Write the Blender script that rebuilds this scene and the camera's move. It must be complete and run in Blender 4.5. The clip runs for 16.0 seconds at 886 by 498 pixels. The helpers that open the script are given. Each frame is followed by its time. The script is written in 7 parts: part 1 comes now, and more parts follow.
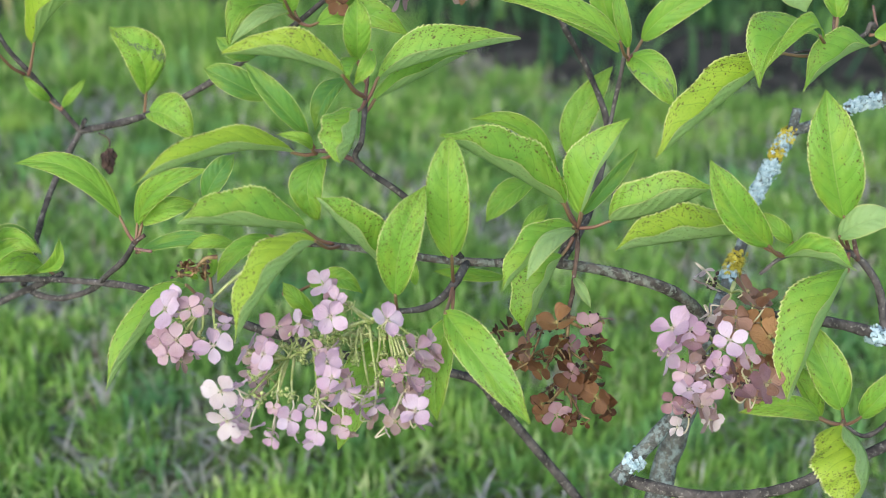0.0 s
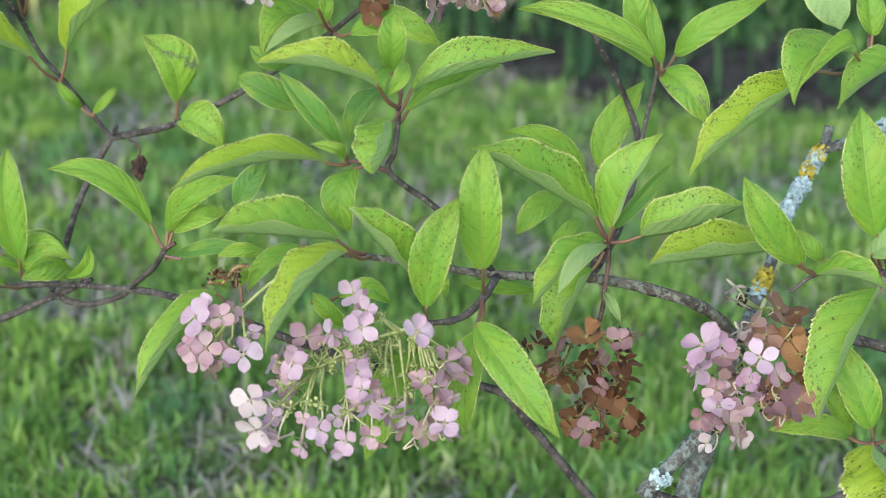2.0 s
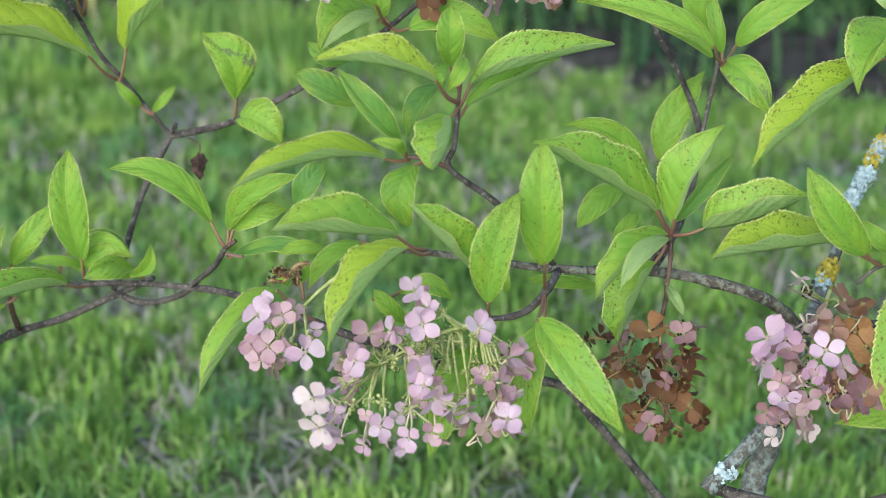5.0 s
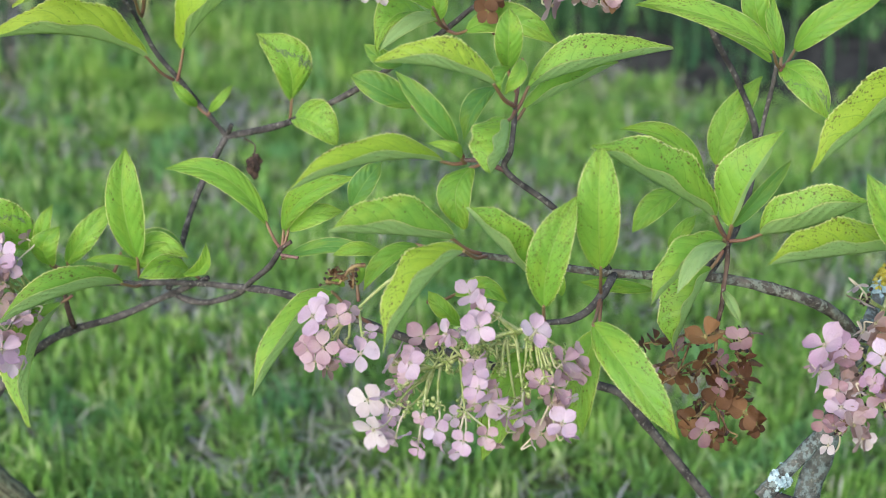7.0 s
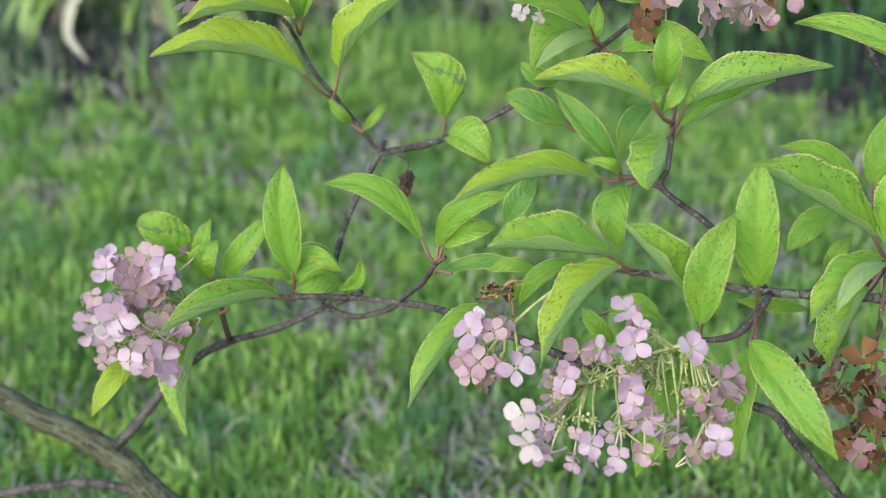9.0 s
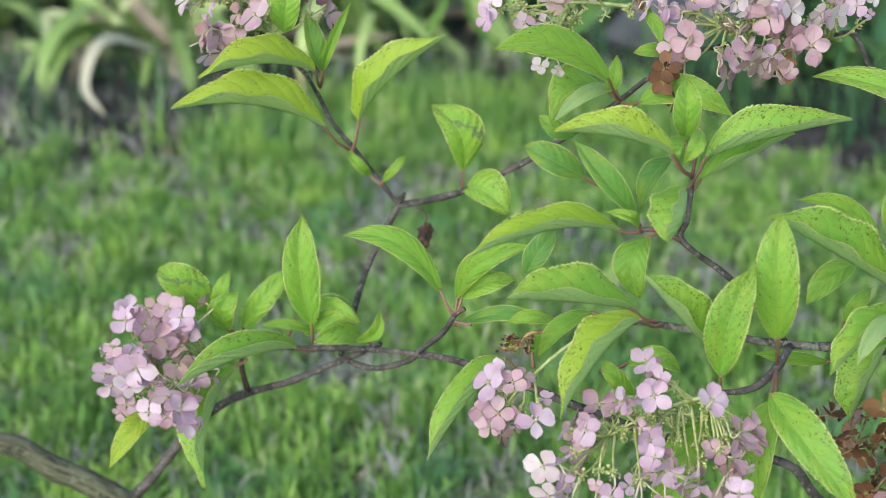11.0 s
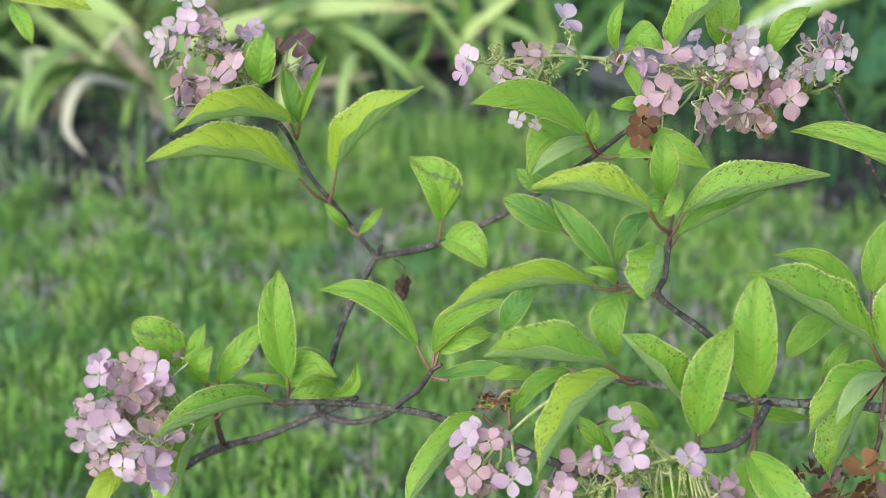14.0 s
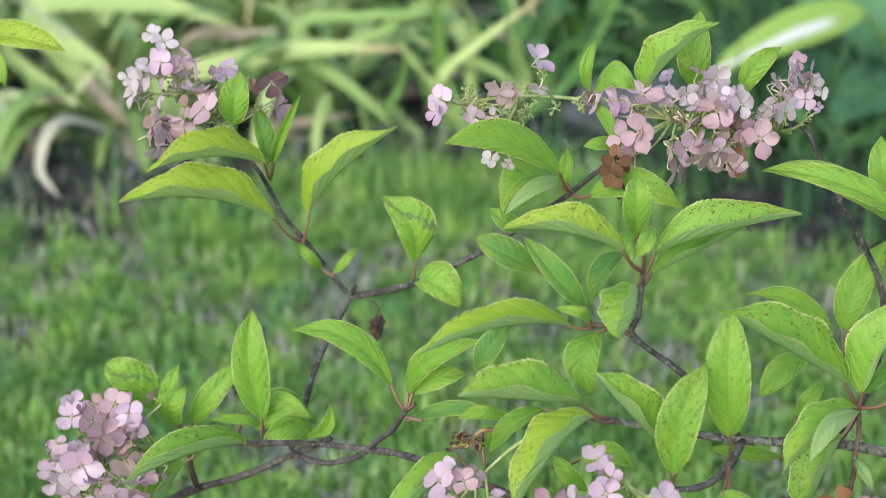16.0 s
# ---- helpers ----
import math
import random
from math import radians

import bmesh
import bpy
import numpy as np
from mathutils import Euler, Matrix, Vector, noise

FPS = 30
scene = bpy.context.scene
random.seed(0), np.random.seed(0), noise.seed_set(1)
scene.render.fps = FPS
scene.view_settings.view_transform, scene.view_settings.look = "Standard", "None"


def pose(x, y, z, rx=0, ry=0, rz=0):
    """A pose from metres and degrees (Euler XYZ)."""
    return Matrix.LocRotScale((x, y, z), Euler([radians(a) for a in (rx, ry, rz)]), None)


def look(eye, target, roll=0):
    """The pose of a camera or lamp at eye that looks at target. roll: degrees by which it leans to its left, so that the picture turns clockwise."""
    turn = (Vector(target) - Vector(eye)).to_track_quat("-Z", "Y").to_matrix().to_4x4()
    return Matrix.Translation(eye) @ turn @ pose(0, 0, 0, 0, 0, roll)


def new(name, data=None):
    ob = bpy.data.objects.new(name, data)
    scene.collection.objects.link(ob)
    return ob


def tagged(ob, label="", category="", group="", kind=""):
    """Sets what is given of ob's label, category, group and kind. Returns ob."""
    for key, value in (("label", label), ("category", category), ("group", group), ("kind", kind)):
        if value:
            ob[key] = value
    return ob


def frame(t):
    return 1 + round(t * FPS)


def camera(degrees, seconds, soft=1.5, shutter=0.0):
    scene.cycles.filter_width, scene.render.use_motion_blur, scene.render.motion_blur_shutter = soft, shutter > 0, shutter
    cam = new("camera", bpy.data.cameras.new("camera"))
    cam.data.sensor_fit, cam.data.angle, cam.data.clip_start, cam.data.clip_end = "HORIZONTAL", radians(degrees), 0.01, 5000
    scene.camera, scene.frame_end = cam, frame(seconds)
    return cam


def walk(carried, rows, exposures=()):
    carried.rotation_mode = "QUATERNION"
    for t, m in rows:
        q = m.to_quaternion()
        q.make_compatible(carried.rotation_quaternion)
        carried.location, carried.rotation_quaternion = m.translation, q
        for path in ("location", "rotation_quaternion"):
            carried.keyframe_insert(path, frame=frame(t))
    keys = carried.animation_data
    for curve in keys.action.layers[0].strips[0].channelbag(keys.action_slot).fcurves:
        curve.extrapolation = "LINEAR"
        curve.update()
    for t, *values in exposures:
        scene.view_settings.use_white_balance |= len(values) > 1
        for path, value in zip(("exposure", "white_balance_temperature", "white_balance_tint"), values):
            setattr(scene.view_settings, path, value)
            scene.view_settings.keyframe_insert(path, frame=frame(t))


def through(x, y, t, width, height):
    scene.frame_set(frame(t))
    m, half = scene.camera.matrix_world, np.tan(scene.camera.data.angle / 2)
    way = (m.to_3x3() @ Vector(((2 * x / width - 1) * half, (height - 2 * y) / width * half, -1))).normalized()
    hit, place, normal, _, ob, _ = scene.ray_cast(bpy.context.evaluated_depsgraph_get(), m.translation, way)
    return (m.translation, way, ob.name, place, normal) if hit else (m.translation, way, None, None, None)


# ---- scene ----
cam = camera(30, 16.0, soft=0.5)
PATH = [
    (0, pose(0.0230, -0.0110, 1.2199, 63.260, -1.295, -3.887)),
    (0.5, pose(0.0197, -0.0104, 1.2194, 63.359, -1.259, -3.781)),
    (1, pose(0.0197, -0.0081, 1.2199, 63.520, -1.299, -3.492)),
    (1.5, pose(0.0174, -0.0059, 1.2207, 63.587, -1.441, -3.107)),
    (2, pose(0.0113, -0.0091, 1.2190, 63.651, -1.883, -2.986)),
    (2.5, pose(0.0085, -0.0083, 1.2183, 63.508, -1.583, -2.877)),
    (3, pose(0.0119, -0.0067, 1.2192, 63.414, -1.273, -2.717)),
    (3.5, pose(0.0088, -0.0049, 1.2189, 63.323, -1.102, -2.477)),
    (4, pose(0.0127, -0.0013, 1.2213, 63.164, -0.687, -2.199)),
    (6.5, pose(0.0008, -0.0034, 1.2205, 63.394, -0.403, -0.386)),
    (7, pose(0.0000, 0.0000, 1.2219, 63.257, -0.226, 0.114)),
    (7.5, pose(-0.0019, -0.0003, 1.2236, 63.276, -0.168, 1.200)),
    (8, pose(-0.0110, -0.0031, 1.2216, 63.359, -0.052, 2.107)),
    (8.5, pose(-0.0219, -0.0101, 1.2213, 63.410, 0.154, 3.390)),
    (9, pose(-0.0234, -0.0121, 1.2218, 64.071, 1.137, 4.264)),
    (9.5, pose(-0.0273, -0.0182, 1.2198, 64.834, 1.318, 4.459)),
    (12, pose(-0.0297, -0.0131, 1.2235, 66.135, 1.182, 4.819)),
    (12.5, pose(-0.0270, -0.0096, 1.2264, 66.138, 1.352, 4.669)),
    (13, pose(-0.0241, -0.0032, 1.2304, 66.261, 1.275, 4.489)),
    (13.5, pose(-0.0232, -0.0002, 1.2320, 66.642, 1.241, 4.372)),
    (14, pose(-0.0230, 0.0019, 1.2332, 67.084, 0.990, 4.239)),
    (14.5, pose(-0.0222, 0.0008, 1.2339, 67.488, 1.051, 3.992)),
    (15, pose(-0.0220, 0.0019, 1.2350, 67.813, 0.781, 3.811)),
    (15.5, pose(-0.0218, 0.0010, 1.2342, 68.280, 0.976, 3.609)),
    (16, pose(-0.0216, 0.0011, 1.2328, 68.477, 0.848, 3.374)),
]
walk(cam, PATH)
cam.data.dof.use_dof = True
cam.data.dof.focus_distance = 1.32
cam.data.dof.aperture_fstop = 5.2

# ---- light: a bright overcast sky, brightest behind the camera ----
world = bpy.data.worlds.new("sky")
scene.world = world
world.use_nodes = True
wn = world.node_tree.nodes
sky = wn.new("ShaderNodeTexSky")
sky.sky_type = "NISHITA"
sky.sun_disc = False
sky.sun_elevation = radians(32)
sky.sun_rotation = radians(205)
sky.air_density = 1.0
sky.dust_density = 1.4
wn["Background"].inputs["Strength"].default_value = 0.15
world.node_tree.links.new(sky.outputs[0], wn["Background"].inputs["Color"])
sun = new("sun", bpy.data.lights.new("sun", "SUN"))
sun.data.energy = 1.5
sun.data.angle = radians(60)
sun.data.color = (1.0, 0.985, 0.95)
sun.matrix_world = look((-2.2, -4.2, 4.2), (0, 1.2, 0.6))
scene.view_settings.exposure = 1.0


# ---- materials ----
class Nodes:
    """A small helper that wires a node material."""

    def __init__(self, name):
        self.mat = bpy.data.materials.new(name)
        self.mat.use_nodes = True
        self.tree = self.mat.node_tree
        self.bsdf = self.tree.nodes["Principled BSDF"]
        self.out = self.tree.nodes["Material Output"]

    def put(self, socket, value):
        if isinstance(value, bpy.types.NodeSocket):
            self.tree.links.new(value, socket)
        else:
            socket.default_value = value

    def math(self, op, a, b=0.0, c=0.0, clamp=False):
        n = self.tree.nodes.new("ShaderNodeMath")
        n.operation, n.use_clamp = op, clamp
        for k, value in enumerate((a, b, c)):
            self.put(n.inputs[k], value)
        return n.outputs[0]

    def ramp(self, value, low, high, a=0.0, b=1.0):
        n = self.tree.nodes.new("ShaderNodeMapRange")
        n.interpolation_type = "SMOOTHSTEP"
        for k, v in enumerate((value, low, high, a, b)):
            self.put(n.inputs[k], v)
        return n.outputs[0]

    def mix(self, factor, a, b, how="MIX"):
        n = self.tree.nodes.new("ShaderNodeMix")
        n.data_type, n.blend_type = "RGBA", how
        self.put(n.inputs[0], factor)
        self.put(n.inputs[6], a if isinstance(a, bpy.types.NodeSocket) else (*a, 1))
        self.put(n.inputs[7], b if isinstance(b, bpy.types.NodeSocket) else (*b, 1))
        return n.outputs[2]

    def noise(self, scale, vector=None, detail=3.0, rough=0.55):
        n = self.tree.nodes.new("ShaderNodeTexNoise")
        n.inputs["Scale"].default_value, n.inputs["Detail"].default_value, n.inputs["Roughness"].default_value = scale, detail, rough
        if vector is not None:
            self.put(n.inputs["Vector"], vector)
        return n.outputs["Fac"]

    def voronoi(self, scale, vector=None, flat=False):
        n = self.tree.nodes.new("ShaderNodeTexVoronoi")
        n.voronoi_dimensions = "2D" if flat else "3D"
        n.inputs["Scale"].default_value = scale
        if vector is not None:
            self.put(n.inputs["Vector"], vector)
        return n.outputs

    def cracks(self, scale, vector):
        n = self.tree.nodes.new("ShaderNodeTexVoronoi")
        n.feature = "DISTANCE_TO_EDGE"
        n.inputs["Scale"].default_value = scale
        self.put(n.inputs["Vector"], vector)
        return n.outputs["Distance"]

    def combine(self, x, y, z):
        n = self.tree.nodes.new("ShaderNodeCombineXYZ")
        for k, value in enumerate((x, y, z)):
            self.put(n.inputs[k], value)
        return n.outputs[0]

    def uv(self):
        n = self.tree.nodes.new("ShaderNodeUVMap")
        s = self.tree.nodes.new("ShaderNodeSeparateXYZ")
        self.tree.links.new(n.outputs[0], s.inputs[0])
        return s.outputs[0], s.outputs[1]

    def place(self):
        return self.tree.nodes.new("ShaderNodeTexCoord").outputs["Object"]

    def random(self):
        return self.tree.nodes.new("ShaderNodeObjectInfo").outputs["Random"]

    def island(self):
        return self.tree.nodes.new("ShaderNodeNewGeometry").outputs["Random Per Island"]

    def bump(self, height, strength, distance):
        n = self.tree.nodes.new("ShaderNodeBump")
        n.inputs["Strength"].default_value, n.inputs["Distance"].default_value = strength, distance
        self.put(n.inputs["Height"], height)
        self.put(self.bsdf.inputs["Normal"], n.outputs[0])
        return n.outputs[0]

    def finish(self, colour, rough=0.5, gloss=0.5, through=0.0, through_colour=None):
        self.put(self.bsdf.inputs["Base Color"], colour if isinstance(colour, bpy.types.NodeSocket) else (*colour, 1))
        self.put(self.bsdf.inputs["Roughness"], rough)
        self.put(self.bsdf.inputs["Specular IOR Level"], gloss)
        if through:
            t = self.tree.nodes.new("ShaderNodeBsdfTranslucent")
            tc = through_colour if through_colour is not None else colour
            self.put(t.inputs["Color"], tc if isinstance(tc, bpy.types.NodeSocket) else (*tc, 1))
            m = self.tree.nodes.new("ShaderNodeMixShader")
            m.inputs[0].default_value = through
            self.tree.links.new(self.bsdf.outputs[0], m.inputs[1])
            self.tree.links.new(t.outputs[0], m.inputs[2])
            self.tree.links.new(m.outputs[0], self.out.inputs["Surface"])
        return self.mat


def leaf_material(name, young, old, spots, scar=False, pale=0.0):
    """A soft hydrangea blade: arched side veins, thin pale rim, scattered brown leaf-spot."""
    k = Nodes(name)
    s, v = k.uv()
    rnd = k.random()
    side = k.math("ABSOLUTE", v)
    shift = k.math("MULTIPLY", rnd, 37.0)
    flat = k.combine(k.math("ADD", k.math("MULTIPLY", s, 2.4), shift), v, shift)
    # side veins sweep forward to the rim
    phase = k.math("SUBTRACT", k.math("ADD", k.math("MULTIPLY", s, 7.0), k.math("MULTIPLY", k.noise(1.6, flat), 0.6)), k.math("MULTIPLY", k.math("POWER", side, 1.5), 1.9))
    saw = k.math("ABSOLUTE", k.math("SUBTRACT", k.math("FRACT", k.math("ADD", phase, k.math("MULTIPLY", k.math("GREATER_THAN", v, 0.0), 0.4))), 0.5))
    vein = k.math("MULTIPLY", k.math("SUBTRACT", 1.0, k.ramp(saw, 0.0, 0.055)), k.ramp(side, 1.0, 0.6))
    pillow = k.ramp(saw, 0.0, 0.42)
    fine = k.math("SUBTRACT", 1.0, k.ramp(k.cracks(15.0, flat), 0.01, 0.13))
    rib = k.math("SUBTRACT", 1.0, k.ramp(side, 0.010, 0.045))
    rim = k.ramp(k.math("ADD", side, k.math("MULTIPLY", k.noise(30.0, flat), 0.03)), 0.955 - 0.03 * bool(pale), 0.99 - 0.02 * bool(pale))
    mottle = k.noise(3.0, flat, 4.0)
    age = k.math("ADD", k.math("MULTIPLY", k.math("FRACT", k.math("MULTIPLY", rnd, 7.31)), 0.7), k.math("MULTIPLY", k.ramp(mottle, 0.35, 0.65), 0.4))
    base = k.mix(age, young, old)
    # yellowing in broad patches, strongest towards the rim and the tip
    yellow = k.ramp(k.math("ADD", k.noise(1.3, flat), k.math("ADD", k.math("MULTIPLY", k.math("POWER", side, 3.0), 0.12), k.math("MULTIPLY", k.math("POWER", s, 4.0), 0.12))), 0.46, 0.74)
    base = k.mix(k.math("MULTIPLY", yellow, 0.40), base, (0.36, 0.46, 0.045))
    base = k.mix(k.math("MULTIPLY", k.ramp(k.noise(9.0, flat, 4.0, 0.7), 0.42, 0.66), 0.20), base, (0.10, 0.24, 0.025))
    base = k.mix(k.math("MULTIPLY", vein, 0.50), base, (0.075, 0.20, 0.022))
    base = k.mix(k.math("MULTIPLY", fine, 0.10), base, (0.10, 0.24, 0.03))
    base = k.mix(k.math("MULTIPLY", rib, 0.45), base, (0.36, 0.46, 0.13))
    if pale:
        base = k.mix(pale, base, (0.40, 0.57, 0.29))
        base = k.mix(k.math("MULTIPLY", vein, 0.25), base, (0.50, 0.66, 0.36))
    base = k.mix(k.math("MULTIPLY", rim, 0.85), base, (0.68, 0.70, 0.28))
    # leaf spot: sparse round blots, thickest near rim and tip
    reach = k.math("ADD", k.math("MULTIPLY", k.math("POWER", side, 3.0), 0.52), k.math("MULTIPLY", k.math("POWER", s, 4.0), 0.45))
    ragged = k.combine(k.math("ADD", k.math("MULTIPLY", s, 3.6), k.math("ADD", shift, k.math("MULTIPLY", k.noise(11.0, flat), 0.16))), k.math("ADD", v, k.math("MULTIPLY", k.noise(13.0, flat), 0.16)), shift)
    chance = k.math("ADD", k.math("MULTIPLY", k.noise(2.2, flat, 2.0), 1.1), reach)
    chance = k.math("ADD", chance, k.math("MULTIPLY", k.math("SUBTRACT", k.math("FRACT", k.math("MULTIPLY", rnd, 13.7)), 0.36), 0.34))
    on = k.ramp(chance, 0.62, 1.05)
    for scale, large, few in ((4.5, 0.20, 0.33), (8.0, 0.21, 0.36), (14.0, 0.27, 0.39)):
        cells = k.voronoi(scale, ragged, True)
        lot = k.math("ADD", cells["Color"], k.math("MULTIPLY", on, 0.42))
        size = k.ramp(lot, few + 0.36, few + 0.62, 0.0, large)
        dot = k.math("SUBTRACT", 1.0, k.ramp(cells["Distance"], k.math("MULTIPLY", size, 0.55), k.math("ADD", size, 0.001)))
        base = k.mix(k.math("MULTIPLY", k.math("MULTIPLY", dot, k.math("GREATER_THAN", size, 0.02)), 0.92 * spots), base, (0.075, 0.036, 0.012))
    burnt = k.math("MULTIPLY", k.ramp(k.math("ADD", side, k.math("MULTIPLY", k.noise(7.0, flat), 0.5)), 1.27, 1.31), 0.7 * spots)
    base = k.mix(burnt, base, (0.13, 0.055, 0.022))
    scorch = k.math("MULTIPLY", k.ramp(k.math("ADD", s, k.math("MULTIPLY", k.noise(6.0, flat), 0.25)), 1.10, 1.17), 0.6 * spots)
    base = k.mix(scorch, base, (0.16, 0.085, 0.03))
    if scar:
        wob = k.math("MULTIPLY", k.math("SUBTRACT", k.noise(4.0, flat, 5.0, 0.75), 0.5), 0.9)
        far = k.math("ABSOLUTE", k.math("ADD", k.math("SUBTRACT", k.math("MULTIPLY", s, 0.55), 0.36), k.math("ADD", k.math("MULTIPLY", v, 0.22), k.math("MULTIPLY", wob, 0.5))))
        gnaw = k.math("MULTIPLY", k.math("SUBTRACT", 1.0, k.ramp(far, 0.012, 0.035)), k.ramp(k.noise(3.0, flat), 0.40, 0.52))
        base = k.mix(k.math("MULTIPLY", gnaw, 0.85), base, (0.075, 0.075, 0.085))
    relief = k.math("ADD", k.math("MULTIPLY", pillow, 0.8), k.math("ADD", k.math("MULTIPLY", fine, -0.14), k.math("MULTIPLY", rib, -1.0)))
    k.bump(relief, 0.6, 0.001)
    glow = k.mix(0.45, base, (0.34, 0.52, 0.03))
    return k.finish(base, k.ramp(mottle, 0.3, 0.7, 0.42, 0.56), 0.45, 0.50 if pale else 0.36, glow)


leaf_green = leaf_material("leaf_green", (0.150, 0.345, 0.042), (0.250, 0.460, 0.060), 1.0)
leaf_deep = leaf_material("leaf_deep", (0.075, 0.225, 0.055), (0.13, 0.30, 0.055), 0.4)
leaf_under = leaf_material("leaf_under", (0.25, 0.43, 0.09), (0.30, 0.49, 0.10), 0.55, False, 0.62)
leaf_yellow = leaf_material("leaf_yellow", (0.275, 0.425, 0.034), (0.385, 0.515, 0.046), 1.0)
leaf_scarred = leaf_material("leaf_scarred", (0.16, 0.36, 0.040), (0.24, 0.44, 0.056), 1.0, True)


def bark_material(name, dark, light, grain=60.0, crust=None, ridged=False):
    k = Nodes(name)
    o = k.place()
    n1, n2 = k.noise(grain, o, 5.0, 0.65), k.noise(grain * 5, o, 3.0)
    if ridged:
        s, v = k.uv()
        n1 = k.noise(1.0, k.combine(k.math("MULTIPLY", s, 12.0), k.math("MULTIPLY", v, 20.0), 0.0), 5.0, 0.6)
    base = k.mix(k.ramp(n1, 0.35, 0.68), dark, light)
    base = k.mix(k.math("MULTIPLY", k.ramp(n2, 0.56, 0.70), 0.6), base, (0.30, 0.29, 0.25))
    if crust:
        base = k.mix(k.math("MULTIPLY", k.ramp(k.noise(150.0, o, 4.0, 0.7), 0.46, 0.60), 0.8), base, crust)
    k.bump(k.math("ADD", n1, k.math("MULTIPLY", n2, 0.5)), 1.0, 0.0025)
    return k.finish(base, 0.82, 0.25)


bark = bark_material("bark", (0.028, 0.026, 0.026), (0.110, 0.100, 0.094))
flecked = bark_material("flecked_bark", (0.034, 0.031, 0.028), (0.120, 0.106, 0.090), 70.0, (0.20, 0.23, 0.19))
darkbark = bark_material("dark_bark", (0.040, 0.026, 0.022), (0.13, 0.085, 0.068))
redbark = bark_material("red_bark", (0.10, 0.052, 0.046), (0.20, 0.125, 0.108))
trunk = bark_material("lichened_bark", (0.045, 0.048, 0.045), (0.125, 0.130, 0.118), 70.0, (0.22, 0.28, 0.28))
oldwood = bark_material("weathered_wood", (0.026, 0.028, 0.017), (0.125, 0.126, 0.080), 30.0, (0.090, 0.110, 0.062), True)


def petiole_material():
    k = Nodes("petiole")
    s, v = k.uv()
    base = k.mix(s, (0.17, 0.070, 0.055), (0.24, 0.20, 0.08))
    base = k.mix(k.math("MULTIPLY", k.noise(90.0, k.place()), 0.4), base, (0.24, 0.13, 0.10))
    return k.finish(base, 0.5, 0.4, 0.12, (0.45, 0.15, 0.10))


petiole_red = petiole_material()


def sepal_material(name, inner, outer, edge, vein, worn):
    k = Nodes(name)
    s, v = k.uv()
    rnd = k.random()
    o = k.place()
    base = k.mix(k.ramp(s, 0.1, 0.95), inner, outer)
    base = k.mix(k.math("MULTIPLY", k.ramp(k.noise(1.5, o), 0.42, 0.66), 0.45), base, edge)
    base = k.mix(k.math("MULTIPLY", k.math("FRACT", k.math("MULTIPLY", rnd, 9.7)), 0.35), base, edge)
    faded = k.ramp(k.noise(0.8, k.combine(k.math("ADD", k.math("MULTIPLY", s, 1.6), k.math("MULTIPLY", rnd, 31.0)), v, k.math("MULTIPLY", k.island(), 9.0))), 0.48, 0.72)
    base = k.mix(k.math("MULTIPLY", faded, 0.75 * worn), base, (inner[0] * 0.80, inner[1] * 0.72, inner[2] * 0.52))
    fan = k.math("ABSOLUTE", k.math("SUBTRACT", k.math("FRACT", k.math("MULTIPLY", v, 3.5)), 0.5))
    line = k.math("MULTIPLY", k.math("SUBTRACT", 1.0, k.ramp(fan, 0.0, 0.12)), k.ramp(s, 0.98, 0.3))
    base = k.mix(k.math("MULTIPLY", line, 0.24), base, vein)
    fleck = k.math("SUBTRACT", 1.0, k.ramp(k.voronoi(6.0, o)["Distance"], 0.08, 0.2))
    base = k.mix(k.math("MULTIPLY", k.math("MULTIPLY", fleck, k.ramp(k.noise(1.3, o), 0.52, 0.62)), worn), base, (0.16, 0.07, 0.05))
    each = k.island()
    base = k.mix(k.math("MULTIPLY", k.math("FRACT", k.math("ADD", k.math("MULTIPLY", each, 5.3), rnd)), 0.42), base, vein)
    # random darker and lighter sepals: light on overlapping sepals painted into the colour
    shade = k.math("FRACT", k.math("ADD", k.math("MULTIPLY", each, 11.7), k.math("MULTIPLY", rnd, 3.1)))
    base = k.mix(k.math("MULTIPLY", k.ramp(shade, 0.55, 1.0), 0.55 * worn), base, (vein[0] * 0.8, vein[1] * 0.8, vein[2] * 0.8))
    base = k.mix(k.math("MULTIPLY", k.ramp(shade, 0.35, 0.0), 0.45), base, (min(0.8, edge[0] * 1.22), min(0.8, edge[1] * 1.22), min(0.8, edge[2] * 1.2)))
    base = k.mix(k.math("MULTIPLY", k.ramp(s, 0.22, 0.0), 0.6), base, (0.40, 0.40, 0.16))
    k.bump(k.math("ADD", k.math("MULTIPLY", line, -1.0), k.noise(2.0, k.combine(k.math("MULTIPLY", s, 2.0), k.math("MULTIPLY", v, 2.5), each))), 0.35, 0.05)
    return k.finish(base, 0.5, 0.35, 0.28, base)


LILAC = sepal_material("sepal_lilac", (0.659, 0.549, 0.614), (0.568, 0.403, 0.537), (0.678, 0.558, 0.652), (0.403, 0.210, 0.336), 0.4)
PINK = sepal_material("sepal_pink", (0.604, 0.467, 0.489), (0.495, 0.312, 0.384), (0.604, 0.449, 0.508), (0.329, 0.156, 0.211), 0.5)
MAUVE = sepal_material("sepal_mauve", (0.622, 0.485, 0.576), (0.522, 0.339, 0.480), (0.622, 0.476, 0.585), (0.348, 0.156, 0.288), 0.4)
PALE = sepal_material("sepal_pale", (0.613, 0.562, 0.536), (0.596, 0.511, 0.544), (0.646, 0.588, 0.616), (0.443, 0.324, 0.357), 0.3)
